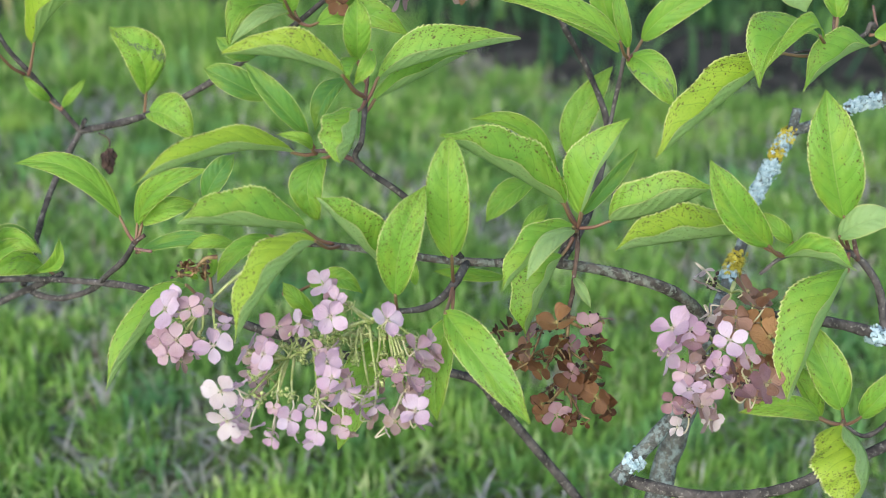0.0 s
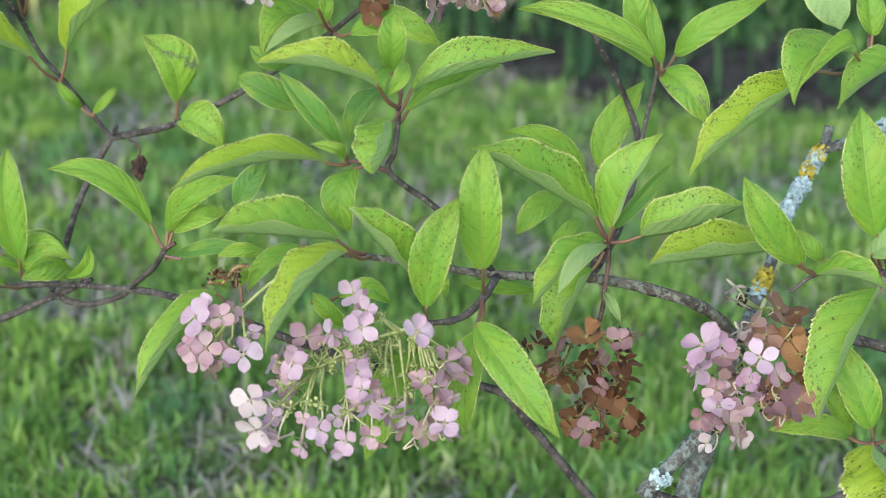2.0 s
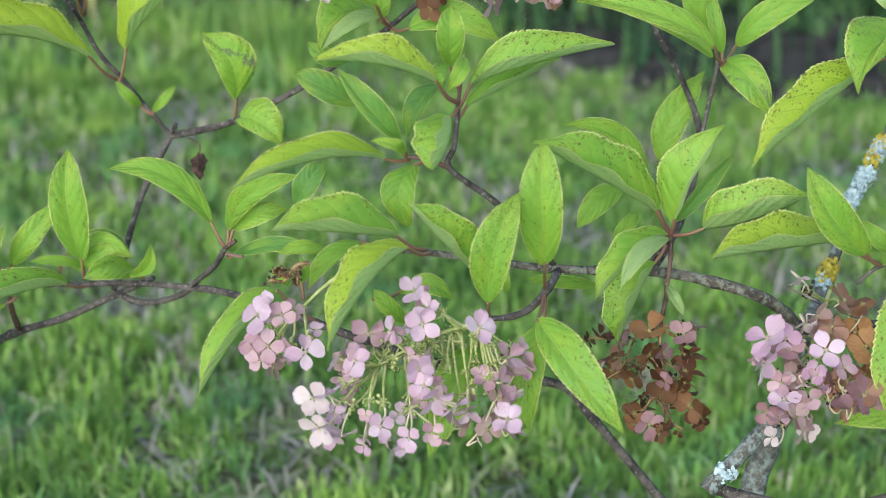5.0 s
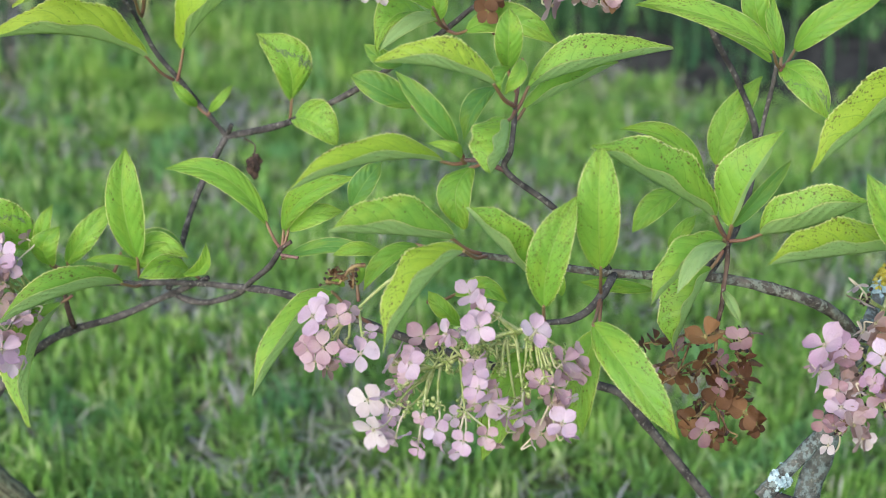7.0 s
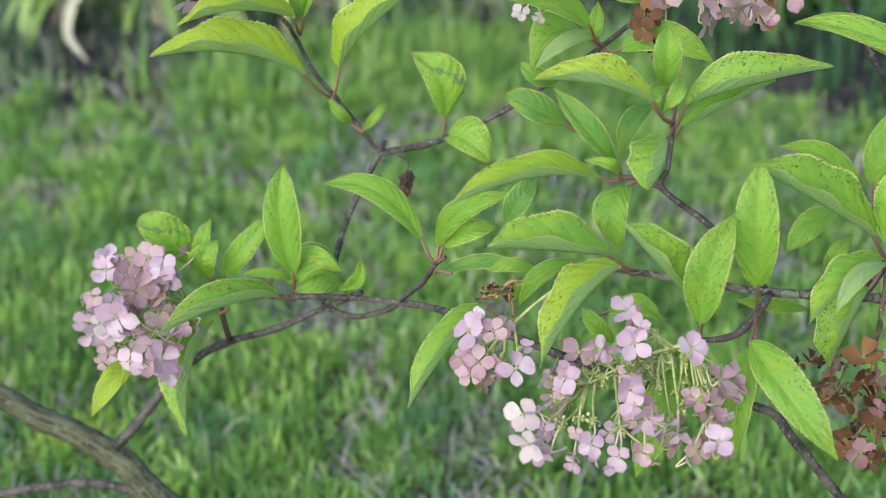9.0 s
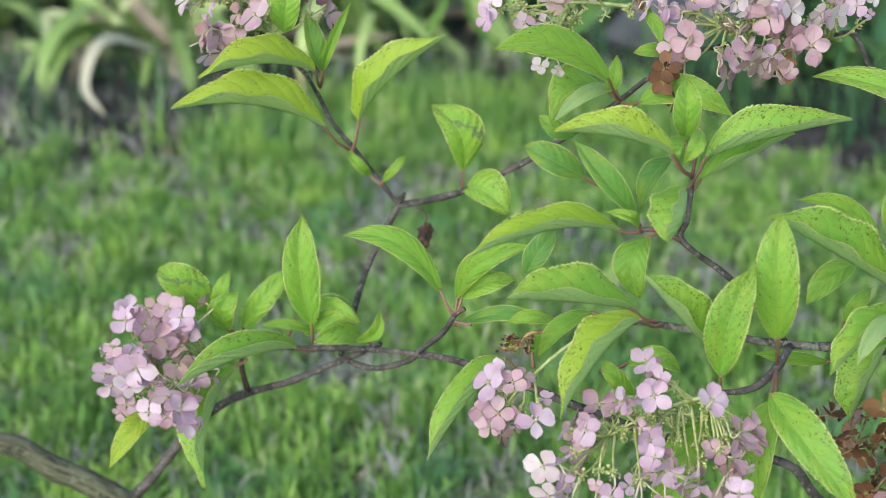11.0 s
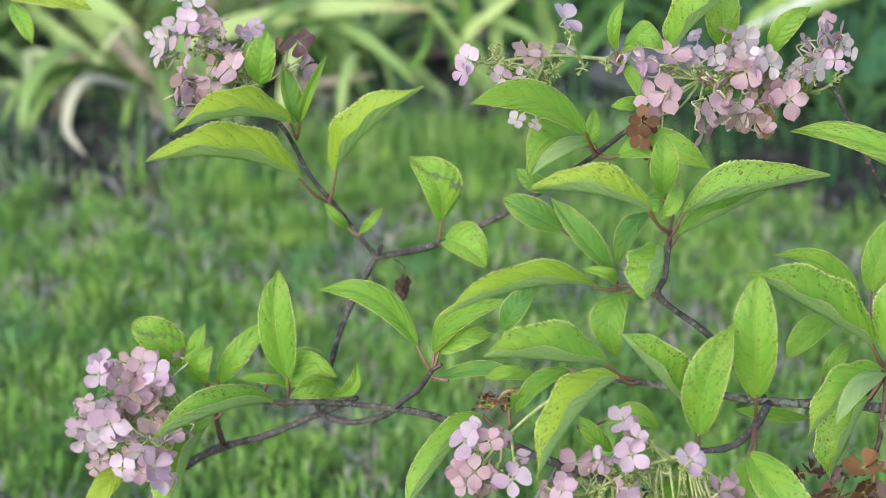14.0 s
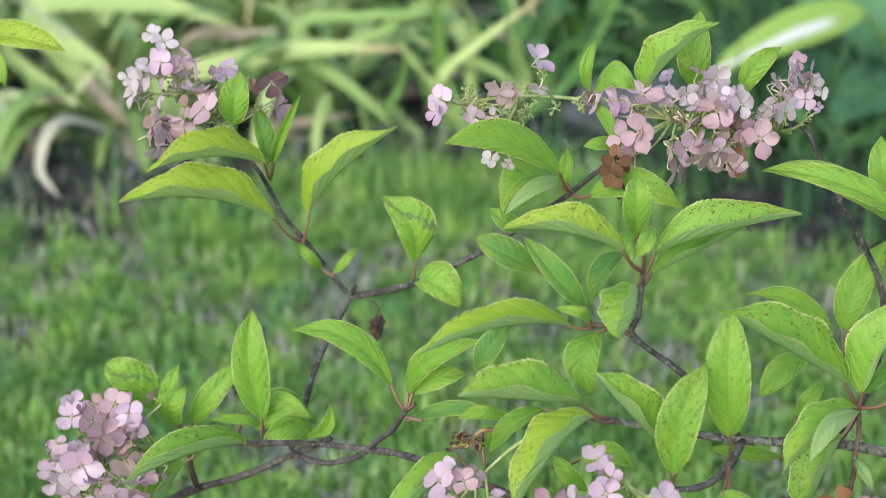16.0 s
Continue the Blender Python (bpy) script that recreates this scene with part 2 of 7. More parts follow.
FADED = sepal_material("sepal_faded", (0.512, 0.403, 0.355), (0.431, 0.293, 0.298), (0.504, 0.385, 0.374), (0.256, 0.137, 0.134), 0.8)
DUSKY = sepal_material("sepal_dusky", (0.403, 0.266, 0.259), (0.329, 0.174, 0.211), (0.431, 0.283, 0.316), (0.192, 0.077, 0.100), 0.8)
COPPER = sepal_material("sepal_copper", (0.382, 0.240, 0.164), (0.294, 0.158, 0.109), (0.403, 0.240, 0.185), (0.174, 0.072, 0.039), 0.9)
BROWN = sepal_material("sepal_brown", (0.21, 0.105, 0.045), (0.135, 0.060, 0.025), (0.24, 0.125, 0.065), (0.055, 0.020, 0.010), 0.9)
RUSSET = sepal_material("sepal_russet", (0.13, 0.055, 0.022), (0.085, 0.033, 0.014), (0.19, 0.085, 0.04), (0.035, 0.013, 0.008), 0.9)
RUST = sepal_material("sepal_rust", (0.371, 0.196, 0.082), (0.283, 0.136, 0.052), (0.392, 0.218, 0.104), (0.131, 0.052, 0.020), 0.9)


def plain_material(name, a, b, scale, rough=0.6, gloss=0.3, through=0.0, rise=0.0, depth=0.001):
    k = Nodes(name)
    o = k.place()
    n = k.noise(scale, o, 4.0)
    base = k.mix(k.ramp(n, 0.35, 0.65), a, b)
    if rise:
        k.bump(n, rise, depth)
    return k.finish(base, rough, gloss, through, base)


stalk_pale = plain_material("stalk_pale", (0.46, 0.46, 0.27), (0.64, 0.56, 0.46), 90.0, 0.5, 0.35, 0.15)
stalk_green = plain_material("stalk_green", (0.27, 0.35, 0.10), (0.47, 0.50, 0.24), 130.0, 0.55, 0.35, 0.1)
stalk_brown = plain_material("stalk_brown", (0.10, 0.05, 0.03), (0.30, 0.22, 0.10), 130.0, 0.6)
bud_green = plain_material("bud_green", (0.15, 0.22, 0.055), (0.38, 0.42, 0.17), 190.0, 0.5, 0.4)
bud_dark = plain_material("bud_dark", (0.018, 0.012, 0.014), (0.06, 0.035, 0.03), 260.0, 0.6)
lichen_grey = plain_material("lichen_grey", (0.28, 0.40, 0.45), (0.46, 0.59, 0.64), 220.0, 0.9, 0.1, 0.0, 0.6)
lichen_gold = plain_material("lichen_gold", (0.38, 0.31, 0.04), (0.56, 0.49, 0.09), 220.0, 0.9, 0.1, 0.0, 0.6)
dead_leaf = plain_material("dead_leaf", (0.020, 0.013, 0.012), (0.085, 0.052, 0.042), 160.0, 0.75, 0.3, 0.0, 0.8)
soil = plain_material("soil", (0.018, 0.019, 0.018), (0.055, 0.053, 0.048), 18.0, 0.95, 0.15, 0.0, 1.0, 0.02)
stone_grey = plain_material("stone_grey", (0.055, 0.060, 0.066), (0.13, 0.14, 0.15), 14.0, 0.85, 0.3, 0.0, 0.6, 0.01)


def ground_material():
    k = Nodes("lawn_ground")
    o = k.place()
    a = k.mix(k.ramp(k.noise(40.0, o, 5.0), 0.35, 0.65), (0.042, 0.074, 0.024), (0.11, 0.17, 0.055))
    a = k.mix(k.math("MULTIPLY", k.ramp(k.noise(7.0, o, 5.0, 0.65), 0.50, 0.66), 0.75), a, (0.165, 0.175, 0.115))
    a = k.mix(k.math("MULTIPLY", k.ramp(k.noise(11.0, o, 4.0), 0.53, 0.62), 0.85), a, (0.045, 0.034, 0.024))
    k.bump(k.noise(60.0, o), 0.8, 0.01)
    return k.finish(a, 0.95, 0.15)


def blade_material(name, c1, c2, c3, through=0.3):
    k = Nodes(name)
    i = k.island()
    base = k.mix(i, c1, c2)
    base = k.mix(k.ramp(k.math("FRACT", k.math("MULTIPLY", i, 17.3)), 0.72, 0.92), base, c3)
    base = k.mix(k.math("MULTIPLY", k.ramp(k.noise(12.0, k.place(), 3.0), 0.44, 0.60), 0.7), base, (c1[0] * 0.75, c1[1] * 0.80, c1[2] * 0.9))
    base = k.mix(k.math("MULTIPLY", k.ramp(k.noise(3.4, k.place(), 4.0), 0.46, 0.62), 0.55), base, (c1[0] * 0.62, c1[1] * 0.70, c1[2] * 0.95))
    base = k.mix(k.math("MULTIPLY", k.ramp(k.noise(7.0, k.place(), 2.0), 0.56, 0.68), 0.6), base, (c1[0] * 0.85, c1[1] * 1.05, min(c1[2] * 2.4, c1[1] * 0.55)))
    base = k.mix(k.math("MULTIPLY", k.ramp(k.noise(5.0, k.place(), 3.0), 0.42, 0.30), 0.6), base, (c2[0] * 1.25, c2[1] * 1.12, c2[2]))
    return k.finish(base, 0.5, 0.35, through, base)


lawn_ground = ground_material()
grass_blade = blade_material("grass_blade", (0.150, 0.315, 0.060), (0.300, 0.510, 0.110), (0.50, 0.60, 0.28))
weed_blade = blade_material("weed_blade", (0.035, 0.105, 0.040), (0.085, 0.19, 0.065), (0.13, 0.26, 0.09))
grass_straw = blade_material("grass_straw", (0.30, 0.30, 0.26), (0.48, 0.47, 0.43), (0.18, 0.13, 0.095), 0.15)


def strap_material(name, c1, c2, tip, streak=None):
    k = Nodes(name)
    s, v = k.uv()
    rnd = k.random()
    base = k.mix(rnd, c1, c2)
    grain = k.noise(8.0, k.combine(k.math("MULTIPLY", v, 9.0), k.math("MULTIPLY", s, 1.5), k.math("MULTIPLY", rnd, 9.0)))
    base = k.mix(k.math("MULTIPLY", k.ramp(grain, 0.4, 0.7), 0.4), base, c2)
    base = k.mix(k.ramp(k.math("ADD", s, k.math("MULTIPLY", rnd, 0.3)), 1.02, 1.3), base, tip)
    if streak:
        wide = k.math("ABSOLUTE", k.math("ADD", v, k.math("ADD", -0.32, k.math("MULTIPLY", k.noise(3.0, k.combine(s, v, 0.0)), 0.4))))
        base = k.mix(k.math("MULTIPLY", k.ramp(wide, 0.36, 0.16), k.ramp(s, 0.15, 0.3)), base, streak)
    k.bump(grain, 0.3, 0.002)
    return k.finish(base, 0.42, 0.45, 0.25, base)


strap_lime = strap_material("strap_lime", (0.13, 0.27, 0.045), (0.42, 0.54, 0.20), (0.42, 0.28, 0.16))
strap_green = strap_material("strap_green", (0.07, 0.19, 0.045), (0.16, 0.31, 0.065), (0.25, 0.24, 0.08))
strap_pale = strap_material("strap_pale", (0.40, 0.50, 0.22), (0.58, 0.62, 0.38), (0.46, 0.42, 0.26))
strap_dry = strap_material("strap_dry", (0.28, 0.22, 0.16), (0.47, 0.41, 0.31), (0.26, 0.15, 0.10))
strap_bleached = strap_material("strap_bleached", (0.42, 0.43, 0.28), (0.56, 0.54, 0.40), (0.42, 0.38, 0.28))
broad_green = strap_material("broad_green", (0.07, 0.20, 0.085), (0.14, 0.31, 0.11), (0.20, 0.32, 0.07))
broad_streaked = strap_material("broad_streaked", (0.24, 0.40, 0.075), (0.34, 0.46, 0.10), (0.50, 0.36, 0.12), (0.66, 0.68, 0.62))
broad_lime = strap_material("broad_lime", (0.24, 0.40, 0.075), (0.34, 0.46, 0.10), (0.50, 0.36, 0.12))


# ---- mesh builders ----
def mesh(name, verts, faces, material, uvs=None, smooth=True):
    m = bpy.data.meshes.new(name)
    m.from_pydata([tuple(p) for p in verts], [], faces)
    if uvs is not None:
        layer = m.uv_layers.new(name="UVMap")
        index = np.empty(len(m.loops), dtype=np.int32)
        m.loops.foreach_get("vertex_index", index)
        layer.data.foreach_set("uv", np.asarray(uvs, dtype=np.float32)[index].ravel())
    if smooth:
        m.polygons.foreach_set("use_smooth", [True] * len(m.polygons))
    m.materials.append(material)
    m.update()
    return m


def part(name, data, parent, label="", kind=""):
    ob = new(name, data)
    ob.parent = parent
    if parent.type == "EMPTY" or parent.matrix_world != Matrix():
        ob.matrix_parent_inverse = Matrix.Translation(-parent.location)
    return tagged(ob, label=label, kind=kind)


def smooth_line(points, steps):
    """Catmull-Rom through the points."""
    p = [Vector(q) for q in points]
    if len(p) == 2:
        return [p[0].lerp(p[1], k / steps) for k in range(steps + 1)]
    p = [2 * p[0] - p[1]] + p + [2 * p[-1] - p[-2]]
    out = []
    for i in range(1, len(p) - 2):
        for k in range(steps):
            t = k / steps
            out.append(0.5 * (2 * p[i] + (p[i + 1] - p[i - 1]) * t + (2 * p[i - 1] - 5 * p[i] + 4 * p[i + 1] - p[i + 2]) * t * t
                              + (3 * p[i] - p[i - 1] - 3 * p[i + 1] + p[i + 2]) * t ** 3))
    return out + [p[-2]]


def tube(line, radii, sides, verts, faces, uvs=None):
    """Adds a closed tube along the line to verts and faces."""
    start = len(verts)
    n = len(line)
    for i, c in enumerate(line):
        along = (line[min(i + 1, n - 1)] - line[max(i - 1, 0)]).normalized()
        a = along.orthogonal().normalized() if i == 0 else (a - along * a.dot(along)).normalized()
        b = along.cross(a)
        for k in range(sides):
            w = 2 * math.pi * k / sides
            verts.append(c + radii[i] * (math.cos(w) * a + math.sin(w) * b))
            if uvs is not None:
                uvs.append((i / (n - 1), k / sides))
    for i in range(n - 1):
        for k in range(sides):
            p, q = start + i * sides + k, start + i * sides + (k + 1) % sides
            faces.append((p, q, q + sides, p + sides))
    faces.append(tuple(start + k for k in reversed(range(sides))))
    faces.append(tuple(start + (n - 1) * sides + k for k in range(sides)))


# ---- the lawn ----
def build_ground():
    verts, faces = [], []
    cuts = [-600, -60, -12, -4, -2, 0, 2, 4, 12, 60, 600]
    for y in cuts:
        for x in cuts:
            verts.append((x, y + 2, 0))
    n = len(cuts)
    for j in range(n - 1):
        for i in range(n - 1):
            faces.append((j * n + i, j * n + i + 1, (j + 1) * n + i + 1, (j + 1) * n + i))
    ob = new("ground", mesh("ground", verts, faces, lawn_ground))
    tagged(ob, "mown lawn ground with patches of thatch and bare earth", "ground", kind="structure")


build_ground()


def bed_edge(x):
    """Where the lawn ends and the bed begins."""
    k = min(1.0, max(0.0, (x - 0.05) / 0.6))
    j = min(1.0, max(0.0, (-0.45 - x) / 0.6))
    return 3.52 - 0.50 * k * k * (3 - 2 * k) - 0.42 * j * j * (3 - 2 * j) + 0.07 * noise.noise((x * 2.1, 0, 2))


def build_grass(name, label, material, count, area, tall, wide, lean, seed, clump=0.45, bed=False, gaps=False):
    """Blades in tufts, tallest in the middle of each; gaps: fills the bare places between the tufts instead."""
    rng = np.random.default_rng(seed)
    verts, faces = [], []
    x0, x1, y0, y1 = area
    made = 0
    while made < count:
        x, y = rng.uniform(x0, x1), rng.uniform(y0, y1)
        thick = 0.5 + 0.42 * noise.noise((x * 3.5, y * 3.5, 3.0)) + 0.55 * noise.noise((x * 11, y * 11, 5.0)) + 0.25 * noise.noise((x * 26, y * 26, 7.0))
        if (thick < clump + 0.12 * rng.normal()) != gaps and rng.uniform() > 0.06:
            continue
        if rng.uniform() > min(x - x0, x1 - x, y - y0) / 0.45:
            continue
        if (y > bed_edge(x) + 0.25 * rng.uniform(-0.5, 1.0) ** 3) != bed:
            continue
        made += 1
        h = rng.uniform(*tall) * (0.8 if gaps else 0.55 + 0.75 * min(1.0, max(0.0, thick)))
        w = rng.uniform(*wide)
        turn, face, bend = rng.uniform(0, 6.283), rng.uniform(0, 6.283), abs(rng.normal(0, lean))
        dx, dy = math.cos(turn) * bend * h, math.sin(turn) * bend * h
        ax, ay = math.cos(face) * w, math.sin(face) * w
        up = h * max(0.12, 1 - 0.45 * bend)
        i = len(verts)
        verts += [(x - ax, y - ay, 0.0), (x + ax, y + ay, 0.0), (x - ax * 0.8 + dx * 0.35, y - ay * 0.8 + dy * 0.35, up * 0.6),
                  (x + ax * 0.8 + dx * 0.35, y + ay * 0.8 + dy * 0.35, up * 0.6), (x + dx, y + dy, up)]
        faces += [(i, i + 1, i + 3, i + 2), (i + 2, i + 3, i + 4)]
    ob = new(name, mesh(name, verts, faces, material, smooth=False))
    tagged(ob, label, "grass", kind="stuff")


build_grass("grass", "soft green lawn grass growing in uneven tufts", grass_blade, 120000, (-2.3, 1.9, 0.9, 3.7), (0.016, 0.060), (0.0016, 0.0046), 0.95, 3, 0.47)
build_grass("tall_grass", "longer grass left unmown along the flower bed", grass_blade, 3600, (-2.3, 0.3, 3.05, 3.75), (0.05, 0.13), (0.0018, 0.0035), 0.5, 4, 0.4)
build_grass("outer_grass", "sparser lawn grass around the shrub", grass_blade, 42000, (-4.5, 4.5, -3.0, 1.6), (0.04, 0.08), (0.002, 0.005), 0.55, 6)
build_grass("side_grass", "lawn grass to either side of the shrub", grass_blade, 15000, (-4.5, -1.65, 1.1, 3.7), (0.04, 0.08), (0.002, 0.005), 0.55, 7)
build_grass("far_grass", "lawn grass beyond the shrub", grass_blade, 15000, (1.25, 4.5, 1.1, 3.7), (0.04, 0.08), (0.002, 0.005), 0.55, 8)
build_grass("bed_weeds", "tall blue-green weedy blades crowding the bed", weed_blade, 4600, (-0.1, 2.2, 2.95, 5.6), (0.12, 0.32), (0.003, 0.007), 0.5, 9, 0.5, True)
build_grass("leaf_litter", "pale dead leaf scraps lying on the bed soil", grass_straw, 6500, (-2.4, 0.25, 3.0, 4.4), (0.04, 0.12), (0.002, 0.006), 1.7, 12, 0.6, True)
build_grass("rough_grass", "dark rough grass growing between the bed plants", weed_blade, 6500, (-2.8, 0.6, 3.05, 6.5), (0.08, 0.22), (0.002, 0.005), 0.6, 10, 0.5, True)
build_grass("dry_grass", "dry pale clippings and thatch lying in the bare places of the lawn", grass_straw, 9500, (-2.1, 1.7, 1.1, 3.7), (0.03, 0.08), (0.0012, 0.0034), 1.6, 5, 0.40, False, True)


# ---- the flower bed behind the lawn ----
def build_bed():
    verts, faces = [], []
    nx, ny = 60, 30
    for j in range(ny + 1):
        for i in range(nx + 1):
            x = -4 + 8 * i / nx
            y = bed_edge(x) + (8.0 - bed_edge(x)) * j / ny
            rim = min(1.0, j / 2, (ny - j) / 2, i / 2, (nx - i) / 2)
            verts.append((x, y, 0.012 + rim * (0.03 + 0.025 * noise.noise((x * 6, y * 6, 1)))))
    for j in range(ny):
        for i in range(nx):
            a = j * (nx + 1) + i
            faces.append((a, a + 1, a + nx + 2, a + nx + 1))
    ob = new("flower_bed", mesh("flower_bed", verts, faces, soil))
    tagged(ob, "dark bare soil of a flower bed behind the lawn", "flower bed", kind="structure")


build_bed()


def strap_mesh(rng, length, width, rise, fall, turn, twist=0.0, channel=0.35):
    """One arching strap leaf from the origin."""
    n, verts, faces, uvs = 12, [], [], []
    x = z = 0.0
    angle = rise
    step = length / n
    for i in range(n + 1):
        s = i / n
        w = width * (0.75 + 0.5 * s) * max(0.0, 1 - s ** 3.2) ** 0.8 + 0.0006
        lift = channel * w
        for k, v in enumerate((-1, 0, 1)):
            p = Vector((x, v * w, z + abs(v) * lift))
            p = Matrix.Rotation(turn, 3, "Z") @ Vector((p.x, p.y * math.cos(twist * s) , p.z + p.y * math.sin(twist * s)))
            verts.append(p)
            uvs.append((s, v))
        x += math.cos(angle) * step
        z += math.sin(angle) * step
        angle -= fall * step / length * (0.4 + 1.6 * s)
    for i in range(n):
        for k in range(2):
            a = i * 3 + k
            faces.append((a, a + 1, a + 4, a + 3))
    return verts, faces, uvs


def daylily(x, y, count, seed, length, material, label, dry=3):
    rng = np.random.default_rng(seed)
    root = tagged(new("daylily"), label, "plant", "strap-leaved clumps in the bed")
    root.location = (x, y, 0.02)
    for k in range(count + dry):
        v, f, u = strap_mesh(rng, length * rng.uniform(0.7, 1.15), rng.uniform(0.015, 0.027), rng.uniform(0.55, 1.35), rng.uniform(1.5, 3.0),
                             rng.uniform(0, 6.283), rng.uniform(-0.5, 0.5))
        if k >= count:
            v = [Vector((p.x, p.y, p.z * 0.45)) for p in v]
        off = Vector((rng.normal(0, 0.035), rng.normal(0, 0.035), 0))
        ob = new("strap_leaf", mesh("strap_leaf", [p + off for p in v], f, strap_dry if k >= count else material, u))
        ob.parent = root
        if k >= count:
            tagged(ob, "withered straw-coloured strap leaf")


LIME = "daylily clump with arching yellow-green strap leaves"
daylily(-1.55, 3.95, 26, 11, 0.62, strap_lime, LIME, 9)
daylily(-1.05, 3.80, 26, 12, 0.58, strap_lime, LIME, 9)
daylily(-1.25, 4.35, 26, 13, 0.72, strap_lime, LIME, 5)
daylily(-0.70, 4.25, 28, 14, 0.72, strap_lime, LIME, 5)
daylily(-0.40, 4.60, 26, 15, 0.70, strap_lime, LIME, 3)
daylily(-1.75, 4.70, 24, 16, 0.75, strap_lime, LIME, 3)
daylily(-0.95, 5.00, 24, 17, 0.75, strap_green, "daylily clump with darker green strap leaves", 2)
daylily(-0.10, 4.20, 22, 18, 0.50, strap_green, "daylily clump with darker green strap leaves", 2)
daylily(0.15, 4.85, 26, 19, 0.70, strap_green, "daylily clump with darker green strap leaves", 2)
daylily(-0.55, 3.95, 20, 31, 0.60, strap_lime, LIME, 4)
daylily(-1.85, 3.85, 22, 32, 0.60, strap_lime, LIME, 6)
daylily(-0.75, 4.70, 24, 33, 0.80, strap_lime, LIME, 2)
daylily(0.40, 5.20, 22, 34, 0.70, strap_green, "daylily clump with darker green strap leaves", 1)
DEEP = "low clump of dark green strap leaves in the bed"
daylily(0.45, 3.75, 22, 41, 0.34, strap_green, DEEP, 1)
daylily(0.85, 3.62, 22, 42, 0.30, strap_green, DEEP, 1)
daylily(1.25, 3.50, 22, 43, 0.34, strap_green, DEEP, 1)
daylily(0.10, 4.40, 22, 44, 0.45, strap_green, DEEP, 1)
daylily(-2.25, 4.15, 24, 20, 0.65, strap_lime, LIME, 5)
daylily(-1.50, 5.40, 22, 21, 0.75, strap_green, "daylily clump with darker green strap leaves", 1)
daylily(-0.30, 5.45, 22, 22, 0.75, strap_green, "daylily clump with darker green strap leaves", 1)
daylily(0.75, 5.50, 22, 23, 0.75, strap_green, "daylily clump with darker green strap leaves", 1)


def strap(root, points, width, material, label=""):
    """A long strap leaf that rises from the crown and runs through the points."""
    line = smooth_line([Vector(root.location)] + [Vector(p) for p in points], 7)
    n, verts, faces, uvs = len(line), [], [], []
    for i, c in enumerate(line):
        s = i / (n - 1)
        along = (line[min(i + 1, n - 1)] - line[max(i - 1, 0)]).normalized()
        side = along.cross(Vector((0.15, -0.75, 0.65))).normalized()
        w = width * min(1.0, 0.45 + 1.6 * s) * max(0.02, 1 - s ** 4)
        up = side.cross(along).normalized()
        for v in (-1, 0, 1):
            verts.append(c + side * v * w + up * (abs(v) * 0.35 * w) - Vector(root.location))
            uvs.append((s, v))
    for i in range(n - 1):
        for k in range(2):
            a = i * 3 + k
            faces.append((a, a + 1, a + 4, a + 3))
    ob = new("strap_leaf", mesh("strap_leaf", verts, faces, material, uvs))
    ob.parent = root
    tagged(ob, label)


def clump(x, y):
    root = tagged(new("daylily"), "daylily clump with long arching lime leaves and withered ones", "plant", "strap-leaved clumps in the bed")
    root.location = (x, y, 0.02)
    return root


plant = clump(-0.957, 3.713)
strap(plant, [(-0.9078, 3.7452, 0.1670), (-0.6051, 3.7330, 0.2502), (-0.3326, 3.6729, 0.2715)], 0.0290, strap_lime)
strap(plant, [(-1.2300, 3.7852, 0.3213), (-0.9484, 3.7535, 0.3584), (-0.7172, 3.6673, 0.3205)], 0.0317, strap_lime)
strap(plant, [(-1.0887, 3.7542, 0.2195), (-1.1719, 3.7238, 0.3200), (-1.2582, 3.6673, 0.4090)], 0.0132, strap_pale)
strap(plant, [(-1.1893, 3.7630, 0.2584), (-1.0922, 3.7004, 0.2476), (-1.0001, 3.6127, 0.2285)], 0.0264, strap_lime)
strap(plant, [(-1.1810, 3.6872, 0.0652), (-1.2101, 3.6644, 0.1757), (-1.2403, 3.6156, 0.2754)], 0.0119, strap_lime)
strap(plant, [(-1.1580, 3.6738, 0.0274), (-1.1126, 3.6653, 0.1620), (-1.0287, 3.6224, 0.2578)], 0.0119, strap_pale)
strap(plant, [(-1.0680, 3.4200, 0.1776), (-1.0982, 3.3000, 0.1135), (-1.0309, 3.2100, 0.0692)], 0.0130, strap_bleached, "bleached cream strap leaf that hangs down")
strap(plant, [(-1.1085, 3.7382, 0.1825), (-1.0188, 3.6563, 0.1238), (-0.9164, 3.5625, 0.0879)], 0.0172, strap_dry, "withered straw-coloured strap leaf")
strap(plant, [(-0.8684, 3.7819, 0.2537), (-0.7371, 3.7398, 0.2890), (-0.6127, 3.6725, 0.3165)], 0.0158, strap_dry, "withered straw-coloured strap leaf")
strap(plant, [(-1.3617, 3.6815, 0.0803), (-1.2620, 3.6245, 0.0833), (-1.1691, 3.5438, 0.0821)], 0.0158, strap_lime)
strap(plant, [(-1.0904, 3.6433, -0.0608), (-1.0811, 3.6090, 0.0143), (-1.0480, 3.5595, 0.1019)], 0.0106, strap_green)
strap(plant, [(-1.2558, 3.7394, 0.2096), (-1.2770, 3.7089, 0.2994), (-1.3031, 3.6527, 0.3796)], 0.0172, strap_lime)
strap(plant, [(-1.2686, 3.7140, 0.1474), (-1.2820, 3.6359, 0.1155), (-1.2357, 3.5190, 0.0302)], 0.0119, strap_pale)
strap(plant, [(-1.2278, 3.6820, 0.0596), (-1.2480, 3.5846, -0.0200), (-1.2477, 3.4756, -0.0778)], 0.0158, strap_dry, "withered straw-coloured strap leaf")
strap(plant, [(-1.0003, 3.6905, 0.0438), (-1.0244, 3.6123, 0.0135), (-1.0161, 3.5177, -0.0091)], 0.0132, strap_green)
plant = clump(-0.479, 3.702)
